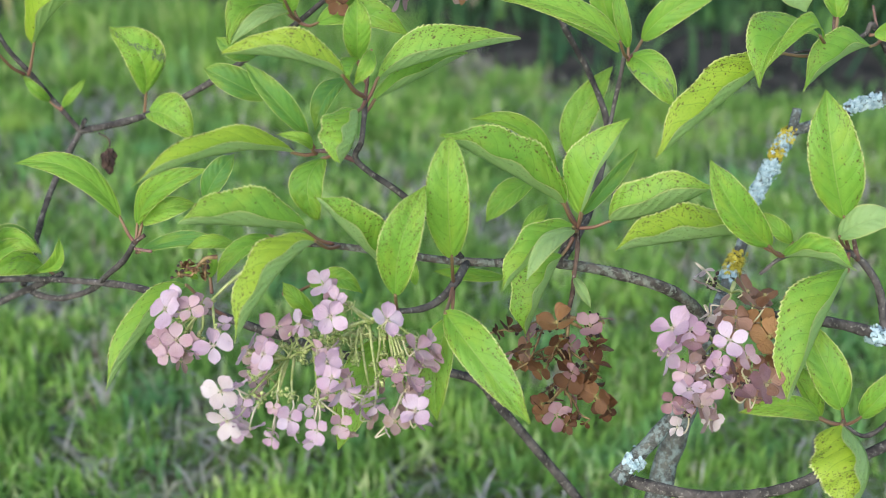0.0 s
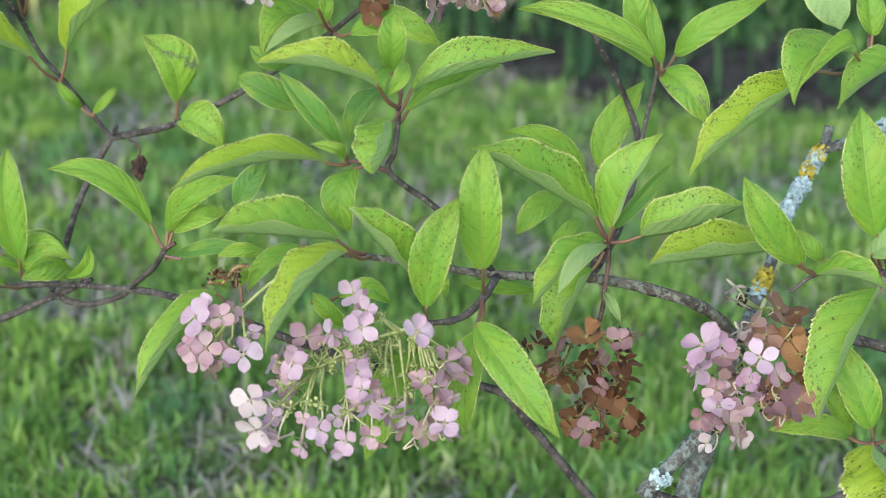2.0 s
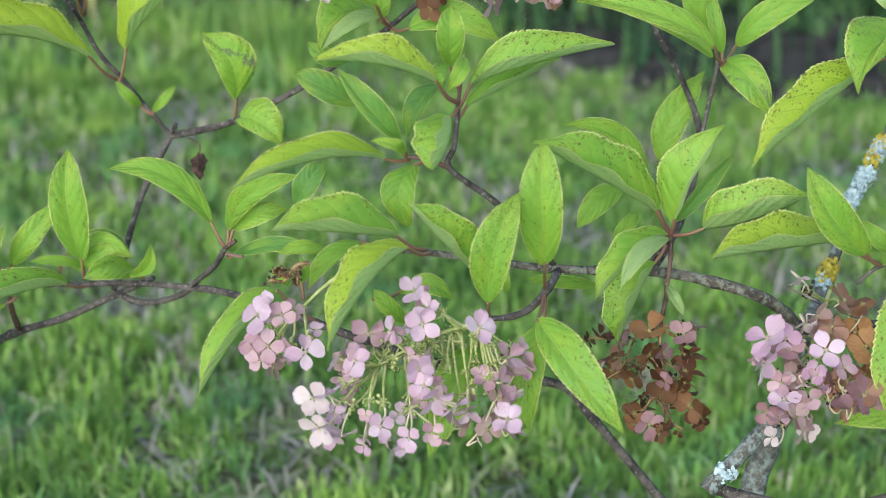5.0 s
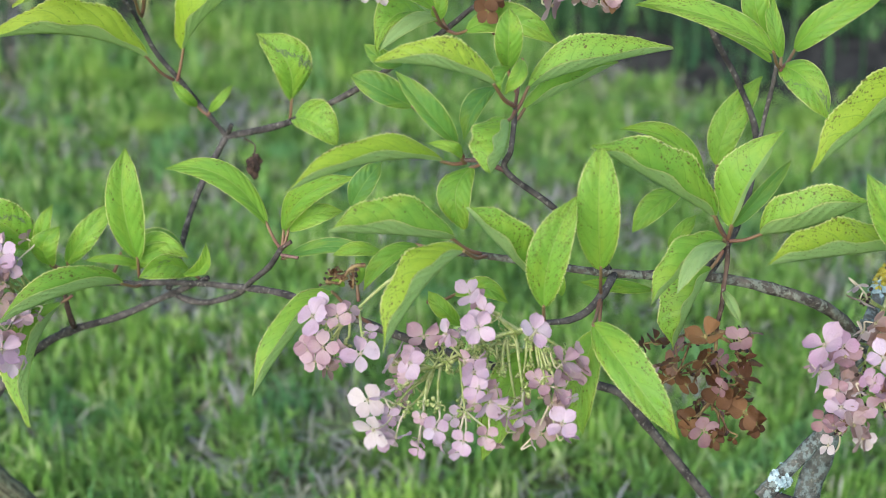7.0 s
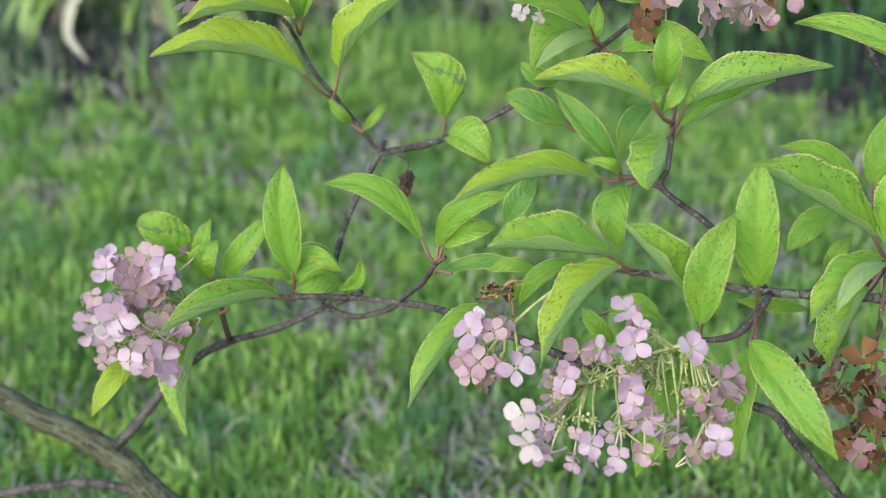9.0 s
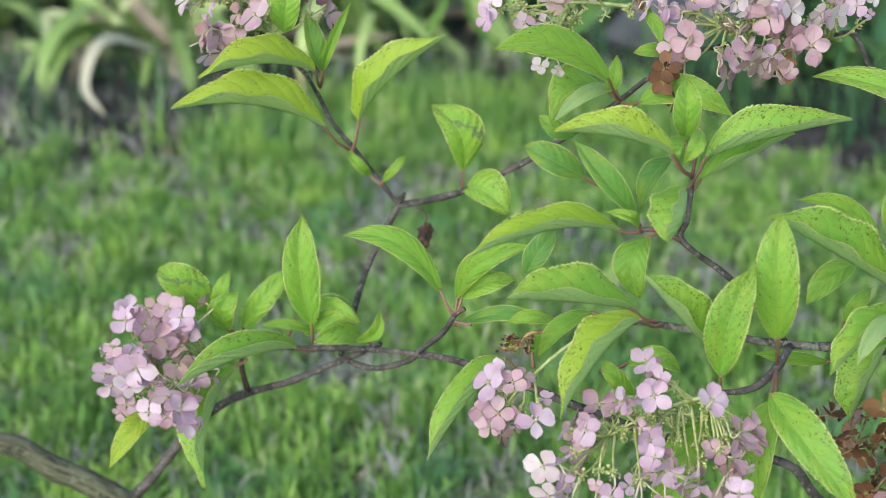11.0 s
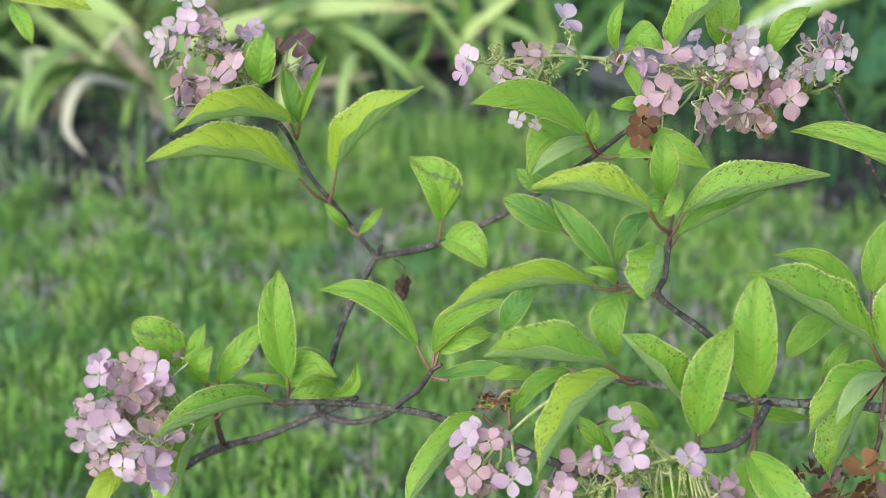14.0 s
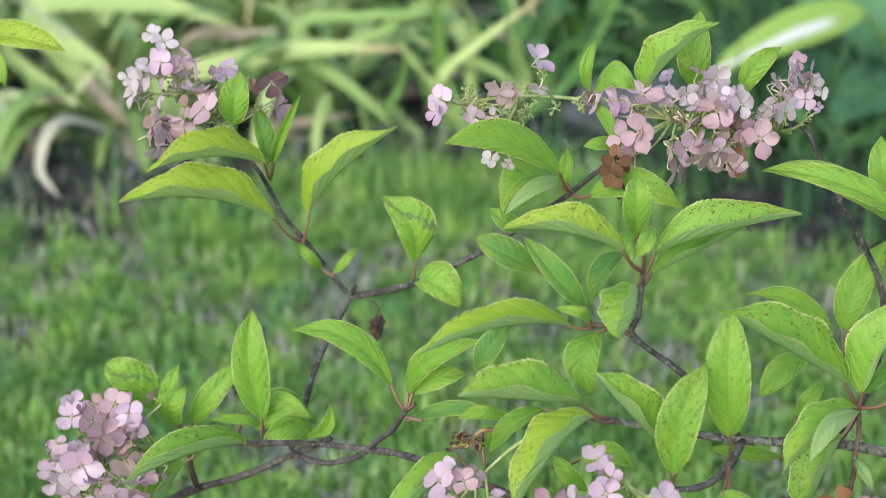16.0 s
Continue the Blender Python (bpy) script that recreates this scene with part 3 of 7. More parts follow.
strap(plant, [(-0.5604, 3.7804, 0.1992), (-0.3948, 3.7634, 0.2925), (-0.2396, 3.7306, 0.4023)], 0.0158, strap_lime)
strap(plant, [(-0.6140, 3.7822, 0.2125), (-0.4833, 3.7111, 0.1748), (-0.3543, 3.6033, 0.0988)], 0.0185, strap_lime)
strap(plant, [(-0.6796, 3.7182, 0.0615), (-0.5775, 3.6736, 0.0952), (-0.4565, 3.6105, 0.1340)], 0.0158, strap_dry, "withered straw-coloured strap leaf")
strap(plant, [(-0.6145, 3.8068, 0.2748), (-0.4477, 3.7724, 0.3239), (-0.2842, 3.7033, 0.3405)], 0.0172, strap_lime)
strap(plant, [(-0.4522, 3.7277, 0.0481), (-0.3673, 3.7092, 0.1510), (-0.3351, 3.6718, 0.2691)], 0.0119, strap_green)
strap(plant, [(-0.5591, 3.7214, 0.0497), (-0.6043, 3.6952, 0.1545), (-0.6186, 3.6456, 0.2493)], 0.0119, strap_green)
strap(plant, [(-0.5328, 3.7426, 0.0991), (-0.5783, 3.7113, 0.1909), (-0.6574, 3.6481, 0.2619)], 0.0145, strap_lime)
plant = clump(-0.163, 3.726)
strap(plant, [(-0.2791, 3.7763, 0.1427), (-0.1707, 3.7664, 0.2634), (-0.0035, 3.7426, 0.3940)], 0.0145, strap_lime)
strap(plant, [(-0.0813, 3.7899, 0.1448), (-0.0902, 3.7605, 0.2352), (-0.1062, 3.7148, 0.3402)], 0.0237, strap_lime)
strap(plant, [(-0.2578, 3.7825, 0.1549), (-0.2696, 3.7635, 0.2722), (-0.2744, 3.7286, 0.4028)], 0.0185, strap_lime)
strap(plant, [(-0.3873, 3.8241, 0.2814), (-0.3029, 3.7828, 0.3267), (-0.2021, 3.7281, 0.3897)], 0.0132, strap_lime)
strap(plant, [(0.0084, 3.7918, 0.1347), (0.0796, 3.7734, 0.2400), (0.1590, 3.7494, 0.3844)], 0.0132, strap_green)
strap(plant, [(-0.1046, 3.7531, 0.0554), (-0.0249, 3.7294, 0.1459), (0.0129, 3.6971, 0.2760)], 0.0132, strap_green)
strap(plant, [(-0.2114, 3.7419, 0.0445), (-0.2882, 3.7090, 0.1375), (-0.3091, 3.6639, 0.2447)], 0.0119, strap_green)
strap(plant, [(-0.1991, 3.7919, 0.1690), (-0.1841, 3.7734, 0.2832), (-0.2201, 3.7261, 0.3876)], 0.0132, strap_lime)


def broad_mesh(length, width, arch, ripple, seed):
    """A broad ribbed hosta-like blade lying along +x."""
    n, m = 14, 5
    verts, faces, uvs = [], [], []
    for i in range(n + 1):
        s = i / n
        w = width * max(0.0, math.sin(math.pi * min(1, s ** 0.72))) ** 0.75
        for k in range(-m, m + 1):
            v = k / m
            z = arch * length * (math.sin(s * 2.2) - 0.55 * s) + abs(v) * w * 0.28 + ripple * math.sin(v * 9 + seed) * math.sin(s * 6 + seed) * width
            verts.append(Vector((s * length, v * w, z - 0.05 * s * s * length)))
            uvs.append((s, v))
    c = 2 * m + 1
    for i in range(n):
        for k in range(c - 1):
            a = i * c + k
            faces.append((a, a + 1, a + c + 1, a + c))
    return verts, faces, uvs


def hosta(x, y, label):
    root = tagged(new("hosta"), label, "plant", "broad-leaved plants in the bed")
    root.location = (x, y, 0.02)
    return root


def broad_leaf(root, base, tip, width, facing, material, label=""):
    """One broad blade from base to tip whose upper face looks towards facing, and its stalk down to the crown."""
    base, tip = Vector(base), Vector(tip)
    x = (tip - base).normalized()
    y = Vector(facing).cross(x).normalized()
    z = x.cross(y)
    v, f, u = broad_mesh((tip - base).length, width, 0.10, 0.02, len(root.children))
    m = Matrix((x, y, z)).transposed()
    o = Vector(root.location)
    blade = new("broad_leaf", mesh("broad_leaf", [base + m @ p - o for p in v], f, material, u))
    blade.parent = root
    tagged(blade, label)
    line = smooth_line([(0, 0, 0), (base - o) * 0.6 + Vector((0, 0, 0.02)), base - o + m @ Vector((0.01, 0, 0))], 5)
    tv, tf, tu = [], [], []
    tube(line, [0.006] * len(line), 6, tv, tf, tu)
    stalk = new("leaf_stalk", mesh("leaf_stalk", tv, tf, broad_lime, tu))
    stalk.parent = root


plant = hosta(0.899, 4.134, 'hosta with broad ribbed leaves, one of them yellowing')
broad_leaf(plant, (0.7442, 3.9500, 0.3005), (0.3549, 3.7800, 0.1844), 0.0560, (0.0150, -0.5321, 0.6417), broad_streaked, 'yellow-green broad leaf with a pale streak')
broad_leaf(plant, (0.7673, 4.0719, 0.0921), (0.5138, 3.8580, 0.1377), 0.0681, (0.0301, -0.4642, 0.6834), broad_green)
broad_leaf(plant, (0.8481, 3.9261, 0.1189), (0.6281, 3.6405, 0.1135), 0.0820, (0.0271, -0.4178, 0.7151), broad_green)
broad_leaf(plant, (0.8767, 4.1479, 0.1302), (0.7645, 4.3090, 0.2836), 0.1077, (0.0481, -0.7427, 0.4935), broad_green)
broad_leaf(plant, (0.9049, 4.1707, 0.1832), (1.0516, 3.9934, 0.2558), 0.1148, (0.0301, -0.4642, 0.6834), broad_green)
broad_leaf(plant, (0.9259, 4.0224, 0.0772), (0.9354, 3.6851, 0.0398), 0.0981, (0.0301, -0.4642, 0.6834), broad_green)
broad_leaf(plant, (0.8739, 4.3648, 0.1343), (0.6477, 4.4946, 0.2275), 0.0902, (0.0361, -0.5570, 0.6201), broad_green)


def build_stone(x, y, size, seed):
    bm = bmesh.new()
    bmesh.ops.create_icosphere(bm, subdivisions=3, radius=1)
    for v in bm.verts:
        p = v.co.copy()
        v.co = Vector((p.x * size[0], p.y * size[1], p.z * size[2])) * (1 + 0.25 * noise.noise(p * 1.3 + Vector((seed, 0, 0))) + 0.06 * noise.noise(p * 5))
    m = bpy.data.meshes.new("stone")
    bm.to_mesh(m)
    bm.free()
    m.polygons.foreach_set("use_smooth", [True] * len(m.polygons))
    m.materials.append(stone_grey)
    ob = new("stone", m)
    ob.location = (x, y, size[2] * 0.45)
    tagged(ob, "dark grey rounded stone lying in the bed soil", "stone")


build_stone(0.20, 3.90, (0.18, 0.10, 0.11), 2)

# ---- the hydrangea ----
shrub = tagged(new("hydrangea_shrub"), "panicle hydrangea shrub with spotted lime leaves and fading pink flowers", "shrub")


stem_lines = {}


def stem(points, r0, r1, material):
    """A woody stem with swollen, slightly crooked nodes."""
    line = smooth_line(points, 7)
    n = len(line)
    radii = []
    for i, c in enumerate(line):
        s = i / (n - 1)
        r = r0 + (r1 - r0) * s
        radii.append(r * (1 + 0.12 * noise.noise(c * 60) + 0.10 * noise.noise(c * 190) + 0.22 * max(0.0, 1 - abs((i % 14) - 7) / 1.5) * (0.7 if r < 0.005 else 0.2)))
    line = [c + 0.25 * r0 * noise.noise_vector(c * 35) for c in line]
    verts, faces, uvs = [], [], []
    tube(line, radii, 10, verts, faces, uvs)
    ob = part("branch", mesh("branch", verts, faces, material, uvs), shrub)
    stem_lines[ob.name] = (line, radii)
    return ob


def profile(s, blunt):
    if blunt:
        return math.sin(math.pi * min(1.0, s) ** 0.92) ** 0.55 if 0 < s < 1 else 0.0
    if not 0 < s < 1:
        return 0.0
    end = max(0.0, (s - 0.80) / 0.20)
    return math.sin(math.pi * s ** 0.88) ** 0.66 * (1 - 0.42 * end * end * (3 - 2 * end))


leaf_count = 0


def leaf(base, bend, tip, left, right, blunt=False, node=None, material=None, keel=0):
    """A toothed blade: its midrib bows from base to tip past bend; left and right are the half-blades' sideways reach.
    keel: the half (-1 left, 1 right) that is folded up and shows its paler underside."""
    global leaf_count
    leaf_count += 1
    rng = np.random.default_rng(1000 + leaf_count)
    base, bend, tip, left, right = (Vector(q) for q in (base, bend, tip, left, right))
    n, m = 104, 5
    across = right.normalized() - left.normalized()
    verts, faces, uvs = [], [], []
    wave, waves = rng.uniform(0, 6.283), rng.uniform(1.5, 3.0)
    reach = max(left.length, right.length)
    for i in range(n + 1):
        s = i / n
        p = (1 - s) ** 2 * base + 2 * s * (1 - s) * bend + s * s * tip
        along = (2 * (1 - s) * (bend - base) + 2 * s * (tip - bend)).normalized()
        f = profile(s, blunt)
        up = across.cross(along).normalized()
        if i % 4 == 0:
            points = [rng.uniform(0.022, 0.066) for _ in range(2)]
        teeth = [p * (i % 4) / 3 - 0.024 for p in points]
        for k in range(-m, m + 1):
            v = abs(k) / m
            side = left if k < 0 else right
            w = f * v * (1 + (teeth[k > 0] if abs(k) == m else 0.0))
            sway = reach * (0.065 * math.sin(waves * 6.283 * s + wave + (0 if k < 0 else 1.3)) * v * v + (-0.05 if k * keel > 0 else 0.09 if keel else 0.14) * math.sin(math.pi * v * 0.8) * f)
            verts.append(p + side * w + up * sway)
            uvs.append((s, k / m))
    c = 2 * m + 1
    for i in range(n):
        for k in range(c - 1):
            a = i * c + k
            faces.append((a, a + 1, a + c + 1, a + c))
    blade = part("leaf", mesh("leaf", verts, faces, material or leaf_green, uvs), shrub)
    if keel:
        blade.data.materials.append(leaf_under)
        for i, face in enumerate(blade.data.polygons):
            if (i % (c - 1) < m) == (keel < 0):
                face.material_index = 1
    if node is not None:
        q = Vector(node)
        gap = (base - q).length
        mid = q.lerp(base, 0.5) - Vector((0, 0, 0.08 * gap))
        line = smooth_line([q, mid, base, base.lerp(bend, 0.04)], 5)
        tv, tf, tu = [], [], []
        tube(line, [0.0016 - 0.0005 * i / len(line) for i in range(len(line))], 7, tv, tf, tu)
        ob = new("petiole", mesh("petiole", tv, tf, petiole_red, tu))
        ob.parent = blade
        tagged(ob, "reddish leaf stalk")
    return blade


def floret_mesh(material, seed):
    """Four rounded sepals on narrow claws round a bead, radius 1; some cup, some fold back."""
    rng = np.random.default_rng(seed)
    verts, faces, uvs = [], [], []
    n, m = 9, 3
    lean = rng.uniform(-0.3, 0.75)
    for q in range(4):
        turn = q * math.pi / 2 + rng.normal(0, 0.17)
        size = rng.uniform(0.84, 1.0) + (0.10 if q % 2 else 0.0)
        fat, cup, tilt = size * rng.uniform(0.34, 0.44), rng.uniform(-0.2, 0.7), lean + rng.normal(0, 0.33)
        twist, wave = rng.normal(0, 0.22), rng.uniform(0, 6.283)
        start = len(verts)
        for i in range(n + 1):
            s = i / n
            blade = max(0.0, (s - 0.10) / 0.90)
            w = 0.035 + fat * (max(0.0, math.sin(math.pi * min(1.0, blade ** 1.18))) ** 0.62) if i < n else 0.06 * fat
            for k in range(-m, m + 1):
                v = k / m
                x = size * (s - 0.05 * v * v * s) + (0.03 if i else 0)
                y = v * w
                z = cup * (s * s) * 0.5 + tilt * s * size * 0.6 - cup * 0.6 * s ** 3 + 0.26 * cup * v * v * w / fat + y * twist * s + 0.03 * math.sin(5 * s + 3 * v + wave) * s
                verts.append(Matrix.Rotation(turn, 3, "Z") @ Vector((x, y, z + (0.02 if q % 2 else 0))))
                uvs.append((s, v))
        c = 2 * m + 1
        for i in range(n):
            for k in range(c - 1):
                a = start + i * c + k
                faces.append((a, a + 1, a + c + 1, a + c))
    start = len(verts)
    for j in range(5):
        for k in range(8):
            b, w = math.pi * j / 4, 2 * math.pi * k / 8
            verts.append(Vector((0.085 * math.sin(b) * math.cos(w), 0.085 * math.sin(b) * math.sin(w), 0.05 + 0.10 * math.cos(b))))
            uvs.append((0.0, 0.0))
    for j in range(4):
        for k in range(8):
            a = start + j * 8 + k
            b = start + j * 8 + (k + 1) % 8
            faces.append((a, b, b + 8, a + 8))
    return mesh("floret", verts, faces, material, uvs)


floret_store = {}


class Head:
    """A flower panicle: a green axis with forked stalks, florets and unopened buds."""

    made = 0

    def __init__(self, base, tip, label):
        Head.made += 1
        self.rng = np.random.default_rng(200 + Head.made)
        self.base, self.tip = Vector(base), Vector(tip)
        self.withered = "withered" in label
        self.verts, self.faces, self.uvs = [], [], []
        line = smooth_line([self.base, self.base.lerp(self.tip, 0.5) + Vector((0, 0, 0.006)), self.tip], 8)
        tube(line, [0.0019 - 0.0010 * i / len(line) for i in range(len(line))], 7, self.verts, self.faces, self.uvs)
        self.label, self.florets, self.spots = label, [], []

    def floret(self, place, facing, size, colour):
        self.florets.append((Vector(place), Vector(facing), size, colour))

    def stalk(self, a, b, thick, sag=0.12):
        mid = a.lerp(b, 0.55) + Vector((0, 0, -sag * (b - a).length)) + Vector(self.rng.normal(0, 0.001, 3))
        line = smooth_line([a, mid, b], 4)
        tube(line, [0.95 * thick * (1.2 - 0.5 * i / len(line)) for i in range(len(line))], 5, self.verts, self.faces, self.uvs)

    def finish(self):
        rng = self.rng
        axis = self.tip - self.base
        old = self.withered or "rusty" in self.label
        # smaller florets crowd behind and between the large ones
        if "narrow" not in self.label and "sparse" not in self.label and "stub" not in self.label:
            fade = {"sepal_lilac": PINK, "sepal_pink": FADED, "sepal_mauve": PINK, "sepal_pale": LILAC, "sepal_faded": PALE, "sepal_dusky": COPPER,
                    "sepal_copper": BROWN, "sepal_brown": RUSSET, "sepal_russet": DUSKY, "sepal_rust": FADED}
            for place, facing, size, colour in list(self.florets):
                if rng.uniform() < (0.8 if "broad" in self.label else 0.5):
                    spot = place - facing * 0.006 + Vector(rng.normal(0, 0.0075, 3))
                    way = (facing + Vector(rng.normal(0, 0.7, 3))).normalized()
                    self.florets.append((spot, way, size * rng.uniform(0.55, 0.85), fade[colour.name]))
        # a side branch reaches towards every second floret and the rest fork off the nearest one
        hubs = []
        for place, facing, size, colour in self.florets[::2]:
            s = min(0.95, max(0.10, (place - self.base).dot(axis) / axis.length_squared - 0.22))
            root = self.base + axis * s
            hub = root.lerp(place, 0.66) + Vector(rng.normal(0, 0.002, 3))
            self.stalk(root, hub, 0.0012, rng.uniform(-0.12, 0.12))
            hubs.append((hub, (place - root).normalized()))
        pale_from = len(self.faces)
        for place, facing, size, colour in self.florets:
            foot = place - facing * size * 0.06
            hub = min(hubs, key=lambda h: (h[0] - foot).length)[0]
            behind = foot - facing * min(0.008, 0.5 * (foot - hub).length)
            line = smooth_line([hub, hub.lerp(behind, 0.6) + Vector(rng.normal(0, 0.0012, 3)), behind, foot], 4)
            tube(line, [0.00085 - 0.0003 * i / len(line) for i in range(len(line))], 6, self.verts, self.faces, self.uvs)
        pale_to = len(self.faces)
        many = "buds" in self.label or "broad" in self.label
        spurs = list(hubs)
        for k in range(26 if "buds" in self.label else 34 if many else 0):
            root = self.base + axis * rng.uniform(0.12, 1.0)
            way = Vector(rng.normal(0, 1, 3)).normalized()
            hub = root + way * rng.uniform(0.006, 0.017)
            self.stalk(root, hub, 0.0008, 0.0)
            spurs.append((hub, way))
        for hub, way in spurs:
            for k in range(3 if self.withered else 8 if many else 5):
                end = hub + (way * rng.uniform(0.2, 1.0) + Vector(rng.normal(0, 0.6, 3))).normalized() * rng.uniform(0.003, 0.0075)
                self.stalk(hub, end, 0.0005, 0.0)
                self.spots.append((end, (end - hub).normalized()))
        body = mesh("flower_head", self.verts, self.faces, stalk_brown if self.withered else stalk_green, self.uvs)
        body.materials.append(stalk_brown if self.withered else stalk_pale)
        body.polygons.foreach_set("material_index", [int(pale_from <= i < pale_to) for i in range(len(self.faces))])
        head_ob = part("flower_head", body, shrub, self.label)
        for place, facing, size, colour in self.florets:
            kind = int(rng.integers(0, 12))
            key = (colour.name, kind)
            if key not in floret_store:
                floret_store[key] = floret_mesh(colour, 50 + kind * 7)
            facing = (facing + Vector(rng.normal(0, 0.32, 3))).normalized()
            turn = facing.to_track_quat("Z", "Y").to_matrix().to_4x4() @ Matrix.Rotation(rng.uniform(0, 1.57), 4, "Z")
            ob = new("floret", floret_store[key])
            ob.parent = head_ob
            ob.matrix_basis = Matrix.Translation(place) @ turn @ Matrix.Scale(size * rng.uniform(1.0, 1.22), 4)
        verts, faces = [], []
        ball = bmesh.new()
        bmesh.ops.create_icosphere(ball, subdivisions=1, radius=1)
        ball_v, ball_f = [v.co.copy() for v in ball.verts], [tuple(v.index for v in f.verts) for f in ball.faces]
        ball.free()
        for p, way in self.spots:
            r, i = rng.uniform(0.0008, 0.0018), len(verts)
            turn = way.to_track_quat("Z", "Y").to_matrix()
            verts += [p + turn @ Vector((q.x * r, q.y * r, q.z * r * 1.25)) for q in ball_v]
            faces += [tuple(i + j for j in f) for f in ball_f]
        ob = new("bud", mesh("bud", verts, faces, bud_dark if old else bud_green))
        ob.parent = head_ob
        tagged(ob, "tiny dried dark buds" if old else "tiny round green flower buds", kind="stuff")


def lichen(branch, centre, spread, count, material, label, seed):
    """A crust of small curled lobes that grow on the bark round a place of the stem."""
    rng = np.random.default_rng(seed)
    verts, faces = [], []
    c = Vector(centre)
    line, radii = stem_lines[branch.name]
    near = min(range(len(line)), key=lambda i: (line[i] - c).length)
    along = (line[min(near + 1, len(line) - 1)] - line[max(near - 1, 0)]).normalized()
    front = (c - line[near]) - along * (c - line[near]).dot(along)
    front = front.normalized()
    side = along.cross(front)
    for k in range(count * 2):
        w = rng.normal(0, 1.0)
        out = front * math.cos(w) + side * math.sin(w)
        p = line[near] + along * rng.normal(0, spread * 1.25) + out * (radii[near] * rng.uniform(0.95, 1.40) + 0.0006)
        r = rng.uniform(0.0010, 0.0026)
        m = (out + Vector(rng.normal(0, 0.45, 3))).to_track_quat("Z", "Y").to_matrix()
        i = len(verts)
        verts.append(p)
        for j in range(9):
            a = 2 * math.pi * j / 9
            q = r * rng.uniform(0.6, 1.25)
            verts.append(p + m @ Vector((q * math.cos(a), q * math.sin(a), r * rng.uniform(-0.1, 0.45))))
        faces += [(i, i + 1 + j, i + 1 + (j + 1) % 9) for j in range(9)]
    ob = new("lichen", mesh("lichen", verts, faces, material))
    ob.parent = branch
    tagged(ob, label)


# stems
stem([(-0.0096, 1.1123, 0.6590), (0.0159, 1.1191, 0.6543), (0.0506, 1.1329, 0.6426), (0.0953, 1.1450, 0.6291), (0.1315, 1.1498, 0.6221), (0.1684, 1.1556, 0.6172), (0.2148, 1.1610, 0.6128), (0.2618, 1.1630, 0.6019), (0.3003, 1.1640, 0.5879), (0.3276, 1.1725, 0.5644), (0.3469, 1.1772, 0.5323)], 0.0021, 0.0057, flecked)
stump = stem([(0.3501, 1.1898, 0.5578), (0.3402, 1.1734, 0.5236), (0.3290, 1.1591, 0.4937), (0.3097, 1.1486, 0.4700), (0.2834, 1.1374, 0.4435), (0.2632, 1.1289, 0.4235)], 0.0057, 0.0076, trunk)
stem([(0.3518, 1.2030, 0.5396), (0.3447, 1.2117, 0.4668), (0.3280, 1.2112, 0.3966), (0.3135, 1.1989, 0.3255), (0.2956, 1.1886, 0.1911), (0.2783, 1.1574, -0.0290)], 0.0087, 0.0144, trunk)
stem([(0.2698, 1.1380, 0.4205), (0.2879, 1.1259, 0.4215), (0.3188, 1.1123, 0.4217), (0.3562, 1.0917, 0.4313), (0.3971, 1.0761, 0.4513), (0.4239, 1.0715, 0.4687), (0.4674, 1.0698, 0.4943), (0.5272, 1.0836, 0.5311)], 0.0053, 0.0041, bark)
stem([(0.0544, 1.1670, 0.7552), (0.0534, 1.1616, 0.7444), (0.0510, 1.1521, 0.7251), (0.0476, 1.1545, 0.7071), (0.0777, 1.1609, 0.6801), (0.1023, 1.1595, 0.6590), (0.1198, 1.1493, 0.6415), (0.1293, 1.1510, 0.6241)], 0.0019, 0.0031, bark)
stem([(0.0569, 1.1667, 0.7772), (0.0557, 1.1673, 0.7670), (0.0539, 1.1663, 0.7536)], 0.0009, 0.0016, redbark)
stem([(0.0149, 1.1418, 0.7213), (0.0295, 1.1497, 0.7169), (0.0476, 1.1545, 0.7071)], 0.0015, 0.0020, redbark)
stem([(0.0755, 1.0920, 0.6100), (0.0954, 1.1002, 0.6071), (0.1113, 1.1112, 0.6093), (0.1245, 1.1259, 0.6182), (0.1342, 1.1490, 0.6210)], 0.0024, 0.0036, bark)
stem([(0.2133, 1.1247, 0.5852), (0.2175, 1.1325, 0.6013), (0.2189, 1.1384, 0.6133), (0.2219, 1.1483, 0.6334), (0.2220, 1.1564, 0.6494)], 0.0018, 0.0020, darkbark)
stem([(0.2220, 1.1560, 0.6486), (0.2158, 1.1593, 0.6320), (0.2080, 1.1614, 0.6127)], 0.0027, 0.0041, bark)
stem([(-0.3438, 1.3430, 0.5074), (-0.2643, 1.3031, 0.5298), (-0.2162, 1.2823, 0.5406), (-0.1584, 1.2502, 0.5530), (-0.1237, 1.2269, 0.5568), (-0.0595, 1.1866, 0.5538), (-0.0226, 1.1783, 0.5431), (0.0575, 1.2142, 0.4934), (0.1479, 1.2363, 0.4625), (0.1796, 1.2379, 0.4262), (0.2452, 1.2345, 0.3407), (0.3069, 1.2212, 0.2575), (0.3224, 1.2103, 0.1716)], 0.0023, 0.0049, bark)
stem([(-0.1336, 1.2142, 0.6095), (-0.1458, 1.2290, 0.5848), (-0.1644, 1.2490, 0.5604), (-0.1796, 1.2700, 0.5374), (-0.2081, 1.2913, 0.5174), (-0.2298, 1.2997, 0.5154), (-0.2416, 1.3099, 0.5155)], 0.0023, 0.0028, bark)
